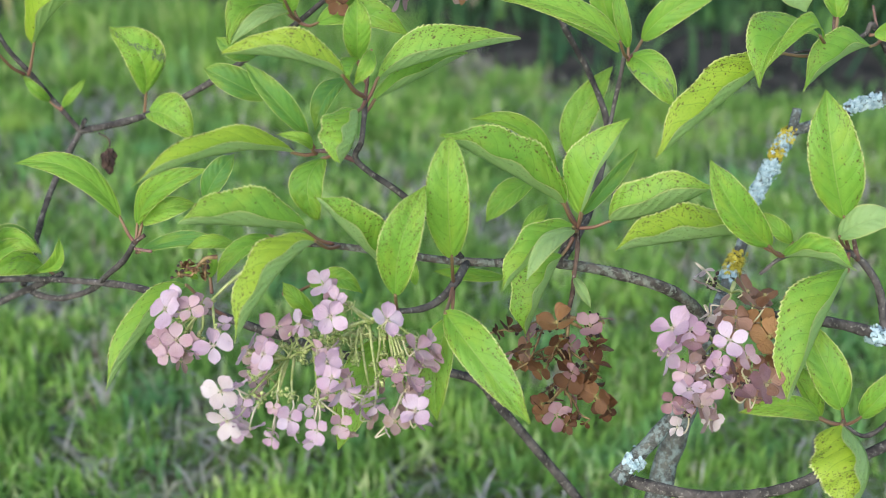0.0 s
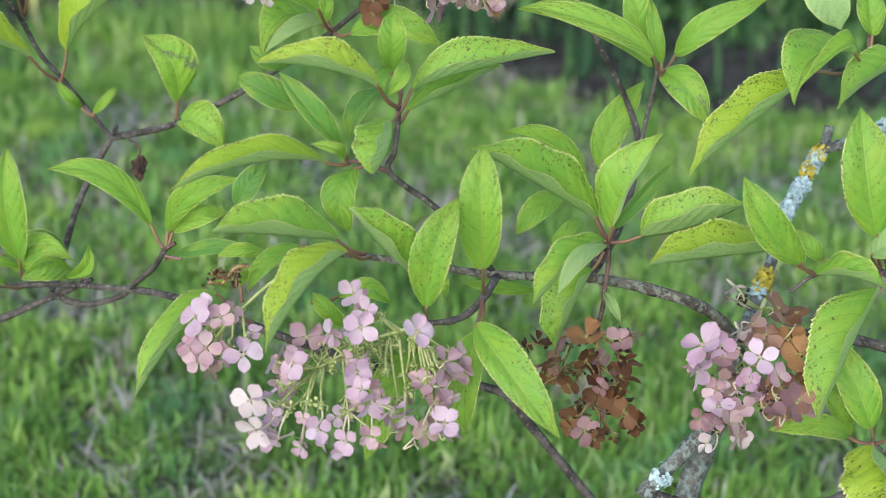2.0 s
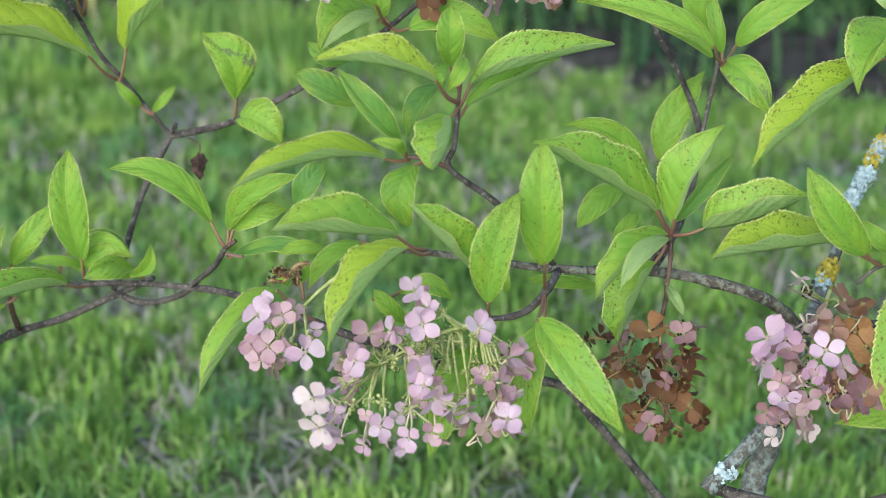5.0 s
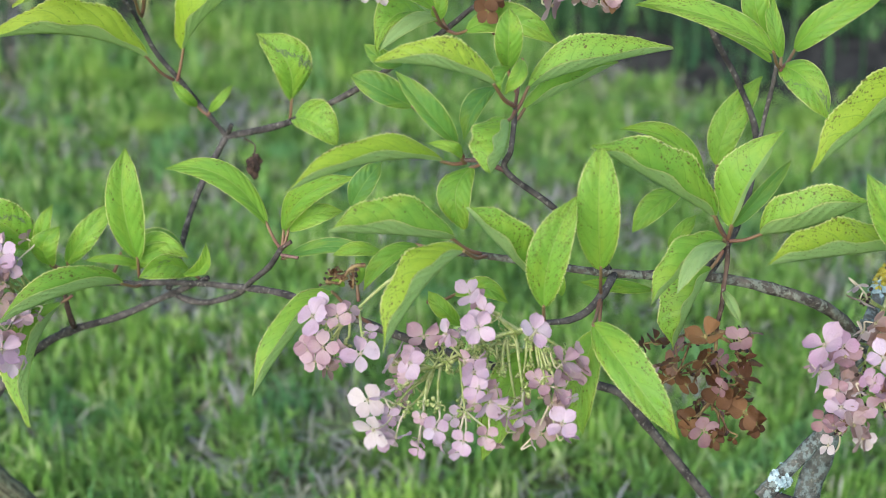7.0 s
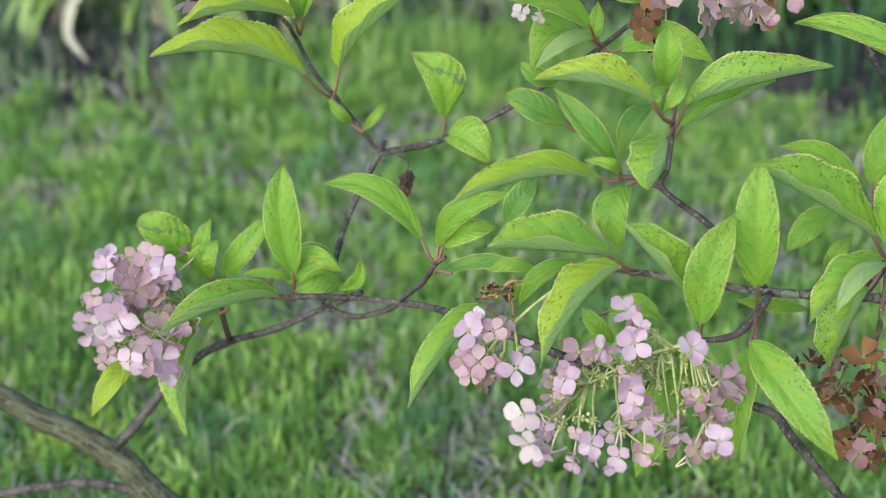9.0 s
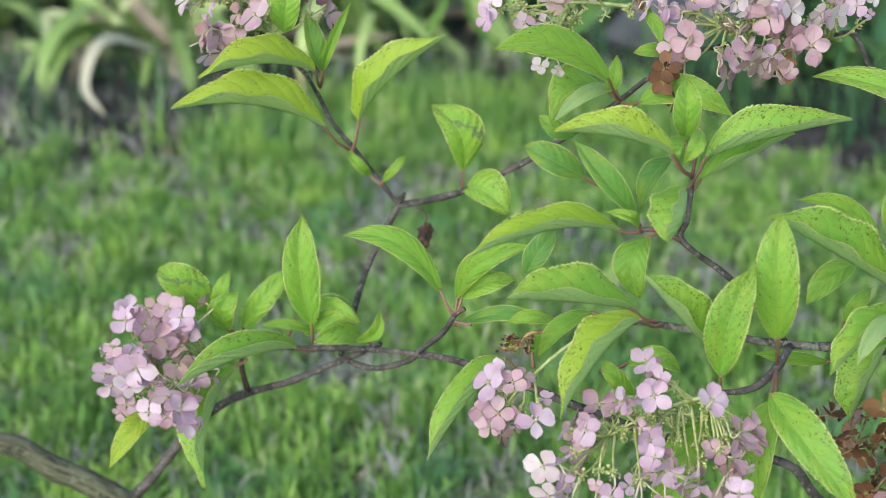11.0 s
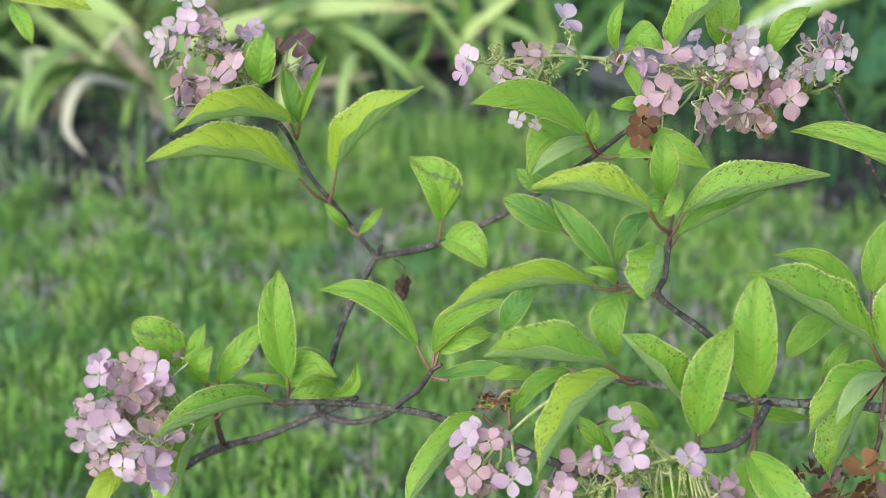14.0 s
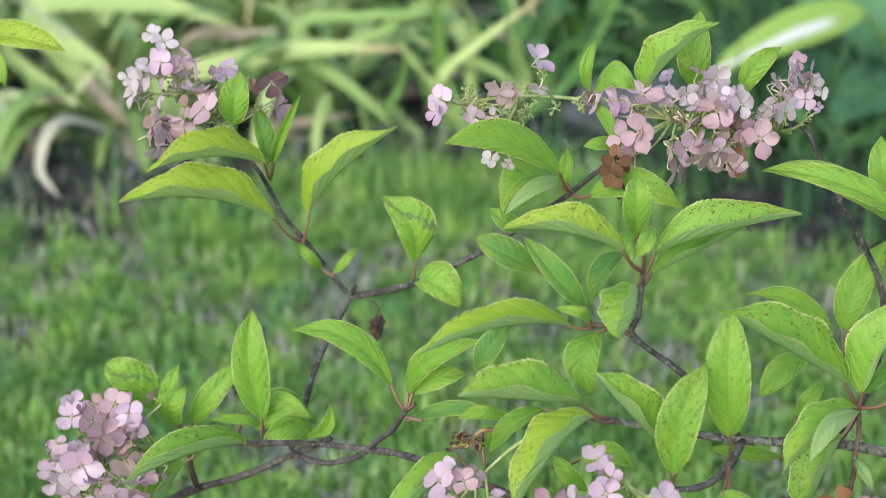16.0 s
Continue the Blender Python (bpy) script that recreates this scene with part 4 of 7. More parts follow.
stem([(-0.2059, 1.2830, 0.5459), (-0.2441, 1.3097, 0.5156), (-0.2945, 1.3057, 0.4932), (-0.3399, 1.3151, 0.4745), (-0.3756, 1.3220, 0.4492), (-0.4067, 1.3253, 0.4155), (-0.4409, 1.3337, 0.3701), (-0.4679, 1.3485, 0.3364)], 0.0025, 0.0056, bark)
stem([(-0.3363, 1.2951, 0.5244), (-0.3361, 1.2983, 0.5082), (-0.3348, 1.3081, 0.4821)], 0.0018, 0.0031, darkbark)
stem([(-0.1336, 1.2142, 0.6095), (-0.1249, 1.2130, 0.6170)], 0.0019, 0.0019, darkbark)
stem([(-0.1335, 1.2121, 0.6052), (-0.1191, 1.2075, 0.6047)], 0.0014, 0.0014, redbark)
stem([(-0.3365, 1.3891, 0.8170), (-0.3084, 1.3919, 0.7923), (-0.2837, 1.4028, 0.7612), (-0.2709, 1.4052, 0.7378), (-0.2590, 1.4059, 0.7103), (-0.2386, 1.4069, 0.6824), (-0.2138, 1.4100, 0.6453), (-0.2001, 1.4093, 0.6275)], 0.0016, 0.0027, bark)
stem([(0.1131, 1.3691, 0.8016), (0.0550, 1.3609, 0.7903), (0.0261, 1.3520, 0.7726), (0.0022, 1.3529, 0.7516), (-0.0220, 1.3548, 0.7330), (-0.0719, 1.3682, 0.6934), (-0.1214, 1.3842, 0.6603), (-0.1563, 1.3963, 0.6420), (-0.2001, 1.4093, 0.6275)], 0.0019, 0.0033, bark)
stem([(-0.2001, 1.4093, 0.6275), (-0.2073, 1.4042, 0.6159), (-0.2236, 1.3810, 0.5871), (-0.2355, 1.3574, 0.5567), (-0.2430, 1.3338, 0.5253), (-0.2481, 1.3189, 0.5158)], 0.0029, 0.0026, bark)
stem([(-0.1943, 1.4042, 0.6411), (-0.2001, 1.4093, 0.6275)], 0.0021, 0.0026, bark)
stem([(0.1741, 1.3736, 0.8029), (0.1993, 1.3761, 0.8053), (0.2150, 1.3667, 0.7789), (0.2347, 1.3536, 0.7425), (0.2563, 1.3508, 0.7046), (0.2722, 1.3369, 0.6667), (0.2671, 1.3131, 0.6346), (0.2475, 1.2581, 0.6077), (0.2172, 1.2052, 0.5878)], 0.0019, 0.0032, bark)
stem([(0.2070, 1.3791, 0.8115), (0.2002, 1.3758, 0.8044)], 0.0024, 0.0024, bark)
crusted = stem([(0.5683, 1.2889, 0.7216), (0.5110, 1.3041, 0.6981), (0.4906, 1.3124, 0.6891), (0.4668, 1.3257, 0.6672), (0.4420, 1.3330, 0.6556), (0.4292, 1.3264, 0.6404), (0.4163, 1.3165, 0.6189), (0.4061, 1.3085, 0.6015), (0.3930, 1.2889, 0.5606), (0.3778, 1.2608, 0.5470), (0.3541, 1.2094, 0.5304)], 0.0044, 0.0058, trunk)
stem([(0.4457, 1.3419, 0.6737), (0.4394, 1.3323, 0.6537)], 0.0040, 0.0046, trunk)
bough = stem([(0.3627, 1.1759, 0.5545), (0.3948, 1.1562, 0.5650), (0.4243, 1.1442, 0.5680), (0.4532, 1.1301, 0.5670), (0.4751, 1.1245, 0.5594), (0.5427, 1.1252, 0.5268)], 0.0042, 0.0056, bark)
stem([(0.3659, 1.1295, 0.6187), (0.3811, 1.1254, 0.6352), (0.4085, 1.1357, 0.6376), (0.4384, 1.1414, 0.6314), (0.4573, 1.1431, 0.6155), (0.4709, 1.1418, 0.5928), (0.4741, 1.1250, 0.5602)], 0.0013, 0.0037, bark)
stem([(0.4334, 1.0794, 0.5080), (0.4582, 1.0825, 0.4958), (0.4948, 1.0944, 0.5251)], 0.0018, 0.0018, bark)
stem([(0.4390, 1.1396, 0.6503), (0.4481, 1.1423, 0.6237)], 0.0018, 0.0023, redbark)
stem([(0.3923, 1.2064, 0.7751), (0.4320, 1.2254, 0.7744), (0.4603, 1.2371, 0.7798), (0.4672, 1.2401, 0.7869), (0.4897, 1.2441, 0.7538), (0.5244, 1.2415, 0.7097)], 0.0013, 0.0028, bark)
stem([(0.4337, 1.2400, 0.8036), (0.4315, 1.2254, 0.7744)], 0.0011, 0.0014, redbark)
stem([(0.4674, 1.2473, 0.8012), (0.4738, 1.2393, 0.7751)], 0.0011, 0.0014, redbark)
stem([(0.2732, 1.2803, 0.7469), (0.2700, 1.2788, 0.7214), (0.2653, 1.2756, 0.6920), (0.2509, 1.2324, 0.6488), (0.2254, 1.1660, 0.6467)], 0.0019, 0.0018, bark)
stem([(-0.6696, 1.3823, 0.3948), (-0.5900, 1.3773, 0.3708), (-0.5444, 1.3712, 0.3505), (-0.4931, 1.3631, 0.3250), (-0.4560, 1.3547, 0.3013), (-0.4153, 1.3474, 0.2565), (-0.3575, 1.3435, 0.1699), (-0.2835, 1.3424, 0.0175), (-0.2156, 1.3261, -0.1648)], 0.0113, 0.0168, oldwood)
stem([(-0.6832, 1.3575, 0.2547), (-0.5988, 1.3595, 0.2671), (-0.5611, 1.3564, 0.2773), (-0.5097, 1.3623, 0.2804), (-0.4551, 1.3618, 0.2700), (-0.4105, 1.3650, 0.2232)], 0.0041, 0.0052, bark)

# crusts of lichen
lichen(crusted, (0.4221, 1.3242, 0.6616), .0035, 60, lichen_gold, 'crusty golden-yellow lichen', 1)
lichen(crusted, (0.4283, 1.3141, 0.6560), .0040, 70, lichen_grey, 'crusty pale grey-blue lichen', 2)
lichen(crusted, (0.4181, 1.3140, 0.6475), .0030, 45, lichen_gold, 'crusty golden-yellow lichen', 3)
lichen(crusted, (0.4171, 1.3045, 0.6352), .0042, 80, lichen_grey, 'crusty pale grey-blue lichen', 4)
lichen(crusted, (0.4078, 1.2993, 0.6168), .0036, 70, lichen_grey, 'crusty pale grey-blue lichen', 5)
lichen(crusted, (0.4027, 1.2947, 0.6069), .0028, 40, lichen_grey, 'crusty pale grey-blue lichen', 6)
lichen(crusted, (0.4784, 1.2994, 0.6949), .0036, 60, lichen_grey, 'crusty pale grey-blue lichen', 7)
lichen(crusted, (0.4947, 1.2903, 0.7016), .0034, 55, lichen_grey, 'crusty pale grey-blue lichen', 8)
lichen(crusted, (0.3849, 1.2706, 0.5632), .0040, 80, lichen_gold, 'crusty golden-yellow lichen', 9)
lichen(crusted, (0.3736, 1.2584, 0.5528), .0030, 50, lichen_grey, 'crusty pale grey-blue lichen', 10)
lichen(crusted, (0.3845, 1.2586, 0.5548), .0028, 40, lichen_gold, 'crusty golden-yellow lichen', 11)
lichen(stump, (0.2789, 1.1175, 0.4435), .0020, 22, lichen_grey, 'crusty pale grey-blue lichen', 12)
lichen(stump, (0.2957, 1.1100, 0.4358), .0020, 20, lichen_grey, 'crusty pale grey-blue lichen', 13)
lichen(bough, (0.4646, 1.1134, 0.5691), .0034, 60, lichen_grey, 'crusty pale grey-blue lichen', 14)

# leaves
leaf((0.0635, 1.1726, 0.7677), (0.1032, 1.1601, 0.7913), (0.1741, 1.1882, 0.7937), (-0.0057, 0.0189, 0.0174), (-0.0027, -0.0091, 0.0120), keel=1, node=(0.0548, 1.1654, 0.7521))
leaf((0.0611, 1.1747, 0.7493), (0.0960, 1.1763, 0.7668), (0.1368, 1.2240, 0.7697), (-0.0065, 0.0126, 0.0094), (-0.0027, -0.0082, 0.0085), keel=1, node=(0.0541, 1.1709, 0.7406))
leaf((0.0372, 1.1282, 0.7869), (-0.0012, 1.1020, 0.8157), (-0.0499, 1.1128, 0.8093), (0.0005, -0.0075, 0.0118), (0.0042, 0.0123, 0.0178), keel=-1, material=leaf_yellow, node=(0.0533, 1.1577, 0.7588))
leaf((0.0480, 1.1710, 0.7843), (0.0476, 1.1494, 0.8171), (0.0481, 1.1725, 0.8318), (-0.0107, -0.0023, 0.0013), (0.0106, -0.0037, 0.0018), node=(0.0558, 1.1712, 0.7636))
leaf((0.0585, 1.1637, 0.7937), (0.0581, 1.1290, 0.7950), (0.0448, 1.1388, 0.7757), (0.0050, -0.0030, -0.0015), (-0.0057, 0.0002, 0.0032), node=(0.0565, 1.1660, 0.7757))
leaf((0.0499, 1.1572, 0.7907), (0.0401, 1.1222, 0.7954), (0.0422, 1.1307, 0.7815), (0.0010, -0.0018, 0.0004), (-0.0093, 0.0008, 0.0038))
leaf((0.0481, 1.1348, 0.7571), (0.0493, 1.0893, 0.7540), (0.0340, 1.0904, 0.7337), (-0.0103, -0.0108, 0.0091), (-0.0246, 0.0077, 0.0059), keel=-1, blunt=True, node=(0.0537, 1.1561, 0.7558))
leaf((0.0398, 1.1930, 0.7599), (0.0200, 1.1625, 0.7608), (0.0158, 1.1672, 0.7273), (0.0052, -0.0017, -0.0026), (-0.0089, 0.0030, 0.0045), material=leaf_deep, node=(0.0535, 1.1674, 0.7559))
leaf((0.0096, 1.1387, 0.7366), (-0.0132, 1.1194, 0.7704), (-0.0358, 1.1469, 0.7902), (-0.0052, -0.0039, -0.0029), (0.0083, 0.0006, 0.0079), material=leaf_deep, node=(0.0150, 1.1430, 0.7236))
leaf((0.0133, 1.1335, 0.7268), (0.0137, 1.1064, 0.7489), (-0.0130, 1.1217, 0.7438), (-0.0018, -0.0039, -0.0024), (0.0020, 0.0034, 0.0034), node=(0.0166, 1.1409, 0.7199))
leaf((-0.0002, 1.1331, 0.7239), (-0.0485, 1.0818, 0.7570), (-0.1133, 1.0563, 0.7320), (-0.0020, -0.0064, 0.0104), (-0.0034, 0.0107, 0.0151), keel=-1, material=leaf_yellow, node=(0.0166, 1.1409, 0.7199))
leaf((-0.1327, 1.2350, 0.6158), (-0.1221, 1.2060, 0.6691), (-0.0685, 1.2055, 0.6787), (-0.0070, 0.0047, 0.0083), (0.0054, -0.0036, -0.0064), node=(-0.1342, 1.2279, 0.6016))
leaf((-0.1284, 1.2351, 0.6168), (-0.1104, 1.2150, 0.6443), (-0.0827, 1.2301, 0.6363), (-0.0031, 0.0070, 0.0072), (0.0028, -0.0066, -0.0065), node=(-0.1342, 1.2279, 0.6016))
leaf((-0.0739, 1.2044, 0.6534), (-0.0633, 1.1907, 0.6813), (-0.0495, 1.2191, 0.6864), (-0.0089, 0.0033, 0.0051), (0.0074, -0.0027, -0.0043), material=leaf_deep)
leaf((0.0212, 1.1667, 0.7048), (-0.0001, 1.1382, 0.6986), (0.0164, 1.1451, 0.6614), (0.0120, -0.0013, -0.0007), (-0.0146, 0.0016, 0.0008), blunt=True, node=(0.0295, 1.1585, 0.7122))
leaf((0.0080, 1.1063, 0.6722), (-0.0417, 1.0630, 0.6988), (-0.0817, 1.0604, 0.7006), (-0.0005, -0.0092, 0.0157), (0.0020, 0.0175, 0.0223), keel=-1, node=(0.0287, 1.1182, 0.6546))
leaf((0.0161, 1.0840, 0.6738), (-0.0106, 1.0358, 0.6831), (-0.0426, 1.0107, 0.6306), (-0.0084, -0.0090, 0.0115), (-0.0191, 0.0106, 0.0126), keel=-1, material=leaf_yellow, node=(0.0330, 1.1172, 0.6532))
leaf((-0.0194, 1.1512, 0.6456), (-0.0497, 1.1229, 0.6493), (-0.0614, 1.1285, 0.6163), (0.0034, -0.0020, -0.0034), (-0.0062, 0.0037, 0.0063), node=(0.0288, 1.1272, 0.6502))
leaf((0.0652, 1.0995, 0.6455), (0.0409, 1.0660, 0.6842), (0.0165, 1.0803, 0.7109), (0.0050, -0.0096, 0.0113), (0.0175, 0.0086, 0.0143), keel=-1, node=(0.0860, 1.1373, 0.6346))
leaf((0.0739, 1.0618, 0.6390), (0.0707, 1.0464, 0.6946), (0.0954, 1.0700, 0.7253), (-0.0159, -0.0006, 0.0053), (0.0130, -0.0062, -0.0011), node=(0.0772, 1.0920, 0.6104))
leaf((0.1173, 1.0897, 0.6565), (0.1095, 1.0700, 0.7141), (0.1135, 1.0937, 0.7527), (-0.0175, -0.0019, 0.0008), (0.0154, -0.0039, 0.0021), blunt=True, node=(0.1222, 1.1253, 0.6165))
leaf((0.2086, 1.1468, 0.6728), (0.1549, 1.1087, 0.7200), (0.1076, 1.1131, 0.7458), (0.0030, -0.0115, 0.0141), (0.0149, 0.0138, 0.0220), keel=-1, node=(0.2220, 1.1560, 0.6486))
leaf((0.2158, 1.2412, 0.6606), (0.1853, 1.2238, 0.7191), (0.1407, 1.2278, 0.7112), (-0.0023, -0.0016, -0.0036), (0.0056, 0.0039, 0.0087), node=(0.2251, 1.1738, 0.6398))
leaf((0.2228, 1.1517, 0.6625), (0.2252, 1.1328, 0.7120), (0.2575, 1.1547, 0.7406), (-0.0210, 0.0105, 0.0078), (0.0022, -0.0105, 0.0072), keel=1, node=(0.2220, 1.1556, 0.6478))
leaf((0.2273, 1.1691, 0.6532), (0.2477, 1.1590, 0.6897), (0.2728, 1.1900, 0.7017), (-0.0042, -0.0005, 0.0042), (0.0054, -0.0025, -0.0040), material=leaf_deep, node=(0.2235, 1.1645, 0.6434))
leaf((0.2415, 1.3371, 0.6321), (0.2389, 1.3307, 0.6725), (0.2811, 1.3702, 0.7039), (-0.0134, 0.0039, 0.0056), (0.0125, -0.0036, -0.0052), node=(0.2353, 1.2973, 0.6192))
leaf((0.2019, 1.2749, 0.6362), (0.1730, 1.2409, 0.6400), (0.1584, 1.2434, 0.6114), (0.0062, -0.0037, -0.0063), (-0.0081, 0.0048, 0.0081), node=(0.2313, 1.2885, 0.6233))
leaf((0.1888, 1.2350, 0.5997), (0.1958, 1.2200, 0.6244), (0.2116, 1.2469, 0.6267), (-0.0052, 0.0022, 0.0035), (0.0052, -0.0022, -0.0035), node=(0.1823, 1.2026, 0.6012))
leaf((0.2144, 1.1295, 0.6616), (0.1844, 1.0854, 0.6675), (0.1538, 1.0752, 0.6335), (-0.0053, -0.0074, 0.0095), (-0.0134, 0.0100, 0.0120), keel=-1, node=(0.2220, 1.1548, 0.6462))
leaf((0.2118, 1.1105, 0.6680), (0.1800, 1.0723, 0.6853), (0.1705, 1.0605, 0.6516), (0.0058, -0.0060, -0.0035), (-0.0042, 0.0021, 0.0035), material=leaf_under)
leaf((0.2102, 1.1471, 0.6291), (0.1906, 1.1140, 0.6138), (0.1800, 1.1197, 0.5701), (-0.0082, -0.0106, 0.0091), (-0.0231, 0.0087, 0.0077), keel=-1, node=(0.2188, 1.1526, 0.6413))
leaf((0.2471, 1.1563, 0.6531), (0.2795, 1.1235, 0.6689), (0.3266, 1.1452, 0.6881), (-0.0087, 0.0174, 0.0232), (-0.0057, -0.0079, 0.0200), keel=1, node=(0.2229, 1.1555, 0.6478))
leaf((0.3522, 1.1271, 0.6564), (0.2838, 1.0757, 0.6749), (0.2348, 1.0661, 0.6728), (-0.0024, -0.0079, 0.0163), (-0.0030, 0.0143, 0.0221), keel=-1, material=leaf_yellow, node=(0.3839, 1.1349, 0.6323))
leaf((0.3630, 1.1037, 0.6562), (0.3228, 1.0770, 0.6947), (0.3089, 1.1006, 0.7304), (-0.0115, -0.0057, -0.0056), (0.0124, 0.0000, 0.0095), node=(0.3825, 1.1257, 0.6360))
leaf((0.3944, 1.1476, 0.6368), (0.3772, 1.1318, 0.6563), (0.3677, 1.1604, 0.6579), (-0.0042, -0.0018, -0.0042), (0.0054, 0.0023, 0.0055), node=(0.3861, 1.1348, 0.6323))
leaf((0.3811, 1.1254, 0.6352), (0.3935, 1.0825, 0.6612), (0.4231, 1.0731, 0.6494), (0.0038, 0.0101, 0.0148), (0.0004, -0.0074, 0.0104), keel=1, node=(0.3811, 1.1254, 0.6352))
leaf((0.4329, 1.1174, 0.6276), (0.3980, 1.0628, 0.6118), (0.3737, 1.0404, 0.5548), (-0.0107, -0.0131, 0.0116), (-0.0284, 0.0149, 0.0076), keel=-1, node=(0.4362, 1.1322, 0.6350))
leaf((0.4295, 1.0769, 0.5246), (0.4141, 1.0705, 0.5630), (0.3972, 1.1122, 0.5894), (-0.0140, -0.0042, -0.0047), (0.0144, -0.0004, 0.0074), node=(0.4352, 1.0793, 0.5081))
leaf((0.4146, 1.0830, 0.5120), (0.3892, 1.0555, 0.5515), (0.3399, 1.0560, 0.5360), (-0.0011, -0.0082, -0.0067), (0.0006, 0.0035, 0.0071), node=(0.4325, 1.0795, 0.5080))
leaf((0.4170, 1.0382, 0.5350), (0.4357, 0.9847, 0.5410), (0.4121, 0.9698, 0.5101), (-0.0173, -0.0201, 0.0069), (-0.0395, 0.0015, -0.0089), keel=-1, blunt=True, material=leaf_yellow, node=(0.4303, 1.0726, 0.5162))
leaf((0.4447, 1.0730, 0.5193), (0.4477, 1.0503, 0.5504), (0.4742, 1.0715, 0.5655), (-0.0083, 0.0041, 0.0067), (0.0064, -0.0031, -0.0052), node=(0.4352, 1.0793, 0.5081))
leaf((0.4204, 1.1096, 0.6768), (0.3984, 1.0939, 0.7290), (0.3985, 1.1276, 0.7756), (-0.0205, -0.0030, -0.0008), (0.0215, -0.0031, 0.0045), node=(0.4362, 1.1338, 0.6382))
leaf((0.4199, 1.1120, 0.6592), (0.4257, 1.0884, 0.6890), (0.4602, 1.0983, 0.6829), (-0.0038, 0.0081, 0.0097), (0.0030, -0.0069, -0.0075), material=leaf_under, node=(0.4362, 1.1338, 0.6382))
leaf((0.3800, 1.1883, 0.7818), (0.3212, 1.1294, 0.7650), (0.2703, 1.1128, 0.7262), (-0.0064, -0.0097, 0.0123), (-0.0164, 0.0134, 0.0163), keel=-1, material=leaf_yellow, node=(0.4320, 1.2254, 0.7744))
leaf((0.4096, 1.1922, 0.7942), (0.3528, 1.1558, 0.8221), (0.3490, 1.1321, 0.7748), (0.0035, -0.0054, -0.0025), (-0.0190, 0.0100, 0.0150), node=(0.4333, 1.2253, 0.7744))
leaf((0.4053, 1.1729, 0.7997), (0.3930, 1.1494, 0.8380), (0.3538, 1.1375, 0.7882), (0.0015, -0.0030, -0.0019), (-0.0050, 0.0013, 0.0094))
leaf((0.4623, 1.2233, 0.7751), (0.4297, 1.1876, 0.7861), (0.3984, 1.1833, 0.7525), (-0.0042, -0.0088, 0.0103), (-0.0122, 0.0120, 0.0158), keel=-1, node=(0.4739, 1.2345, 0.7768))
leaf((0.2629, 1.2476, 0.7696), (0.2202, 1.2233, 0.8126), (0.1515, 1.2345, 0.8152), (-0.0035, -0.0075, -0.0055), (0.0046, 0.0074, 0.0094), node=(0.2737, 1.2699, 0.7488))
leaf((0.2766, 1.2828, 0.7525), (0.2673, 1.2705, 0.7801), (0.2649, 1.3102, 0.8049), (-0.0064, -0.0002, -0.0013), (0.0064, 0.0002, 0.0013), node=(0.2765, 1.2788, 0.7445))
leaf((0.2917, 1.3036, 0.7515), (0.3038, 1.2842, 0.7906), (0.3646, 1.3013, 0.8029), (-0.0059, 0.0047, 0.0084), (0.0064, -0.0051, -0.0091), node=(0.2765, 1.2788, 0.7445))
leaf((0.2783, 1.2894, 0.7436), (0.2953, 1.2541, 0.7520), (0.3134, 1.2482, 0.7120), (0.0105, 0.0035, 0.0086), (-0.0112, -0.0037, -0.0092), material=leaf_scarred, node=(0.2765, 1.2783, 0.7436))
leaf((0.1118, 1.0715, 0.6197), (0.1245, 1.0210, 0.6196), (0.1699, 0.9957, 0.5676), (0.0143, 0.0010, 0.0116), (-0.0101, -0.0049, -0.0058), node=(0.1222, 1.1253, 0.6165))
leaf((0.1199, 1.1043, 0.5970), (0.0989, 1.0660, 0.5823), (0.1070, 1.0604, 0.5303), (0.0117, -0.0046, 0.0003), (-0.0153, 0.0020, 0.0016), node=(0.1222, 1.1233, 0.6126))
leaf((0.0691, 1.1003, 0.5810), (0.0485, 1.0647, 0.5717), (0.0306, 1.0554, 0.5084), (0.0142, -0.0038, -0.0052), (-0.0165, 0.0044, 0.0061), node=(0.0780, 1.1004, 0.6048))
leaf((-0.0874, 1.1649, 0.5953), (-0.1117, 1.1133, 0.5983), (-0.1464, 1.0882, 0.5454), (-0.0070, -0.0076, 0.0093), (-0.0156, 0.0090, 0.0095), keel=-1, node=(-0.0583, 1.1694, 0.5644))
leaf((-0.1478, 1.2476, 0.6162), (-0.1749, 1.2347, 0.6841), (-0.2288, 1.2368, 0.6710), (-0.0049, -0.0070, -0.0065), (0.0057, 0.0061, 0.0088), node=(-0.1351, 1.2284, 0.6024))
leaf((-0.1385, 1.4063, 0.6649), (-0.1292, 1.3874, 0.7157), (-0.1682, 1.4071, 0.7286), (-0.0130, -0.0020, -0.0050), (0.0202, 0.0037, 0.0106), material=leaf_scarred, node=(-0.1414, 1.4061, 0.6418))
leaf((-0.1356, 1.3889, 0.6532), (-0.1154, 1.3581, 0.6710), (-0.0946, 1.3575, 0.6419), (0.0110, 0.0079, 0.0174), (-0.0055, -0.0040, -0.0087), blunt=True, node=(-0.1429, 1.4062, 0.6418))
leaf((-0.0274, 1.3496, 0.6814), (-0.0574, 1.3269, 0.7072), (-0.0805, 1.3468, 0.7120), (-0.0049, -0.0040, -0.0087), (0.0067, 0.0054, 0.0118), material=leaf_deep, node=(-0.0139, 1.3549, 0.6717))
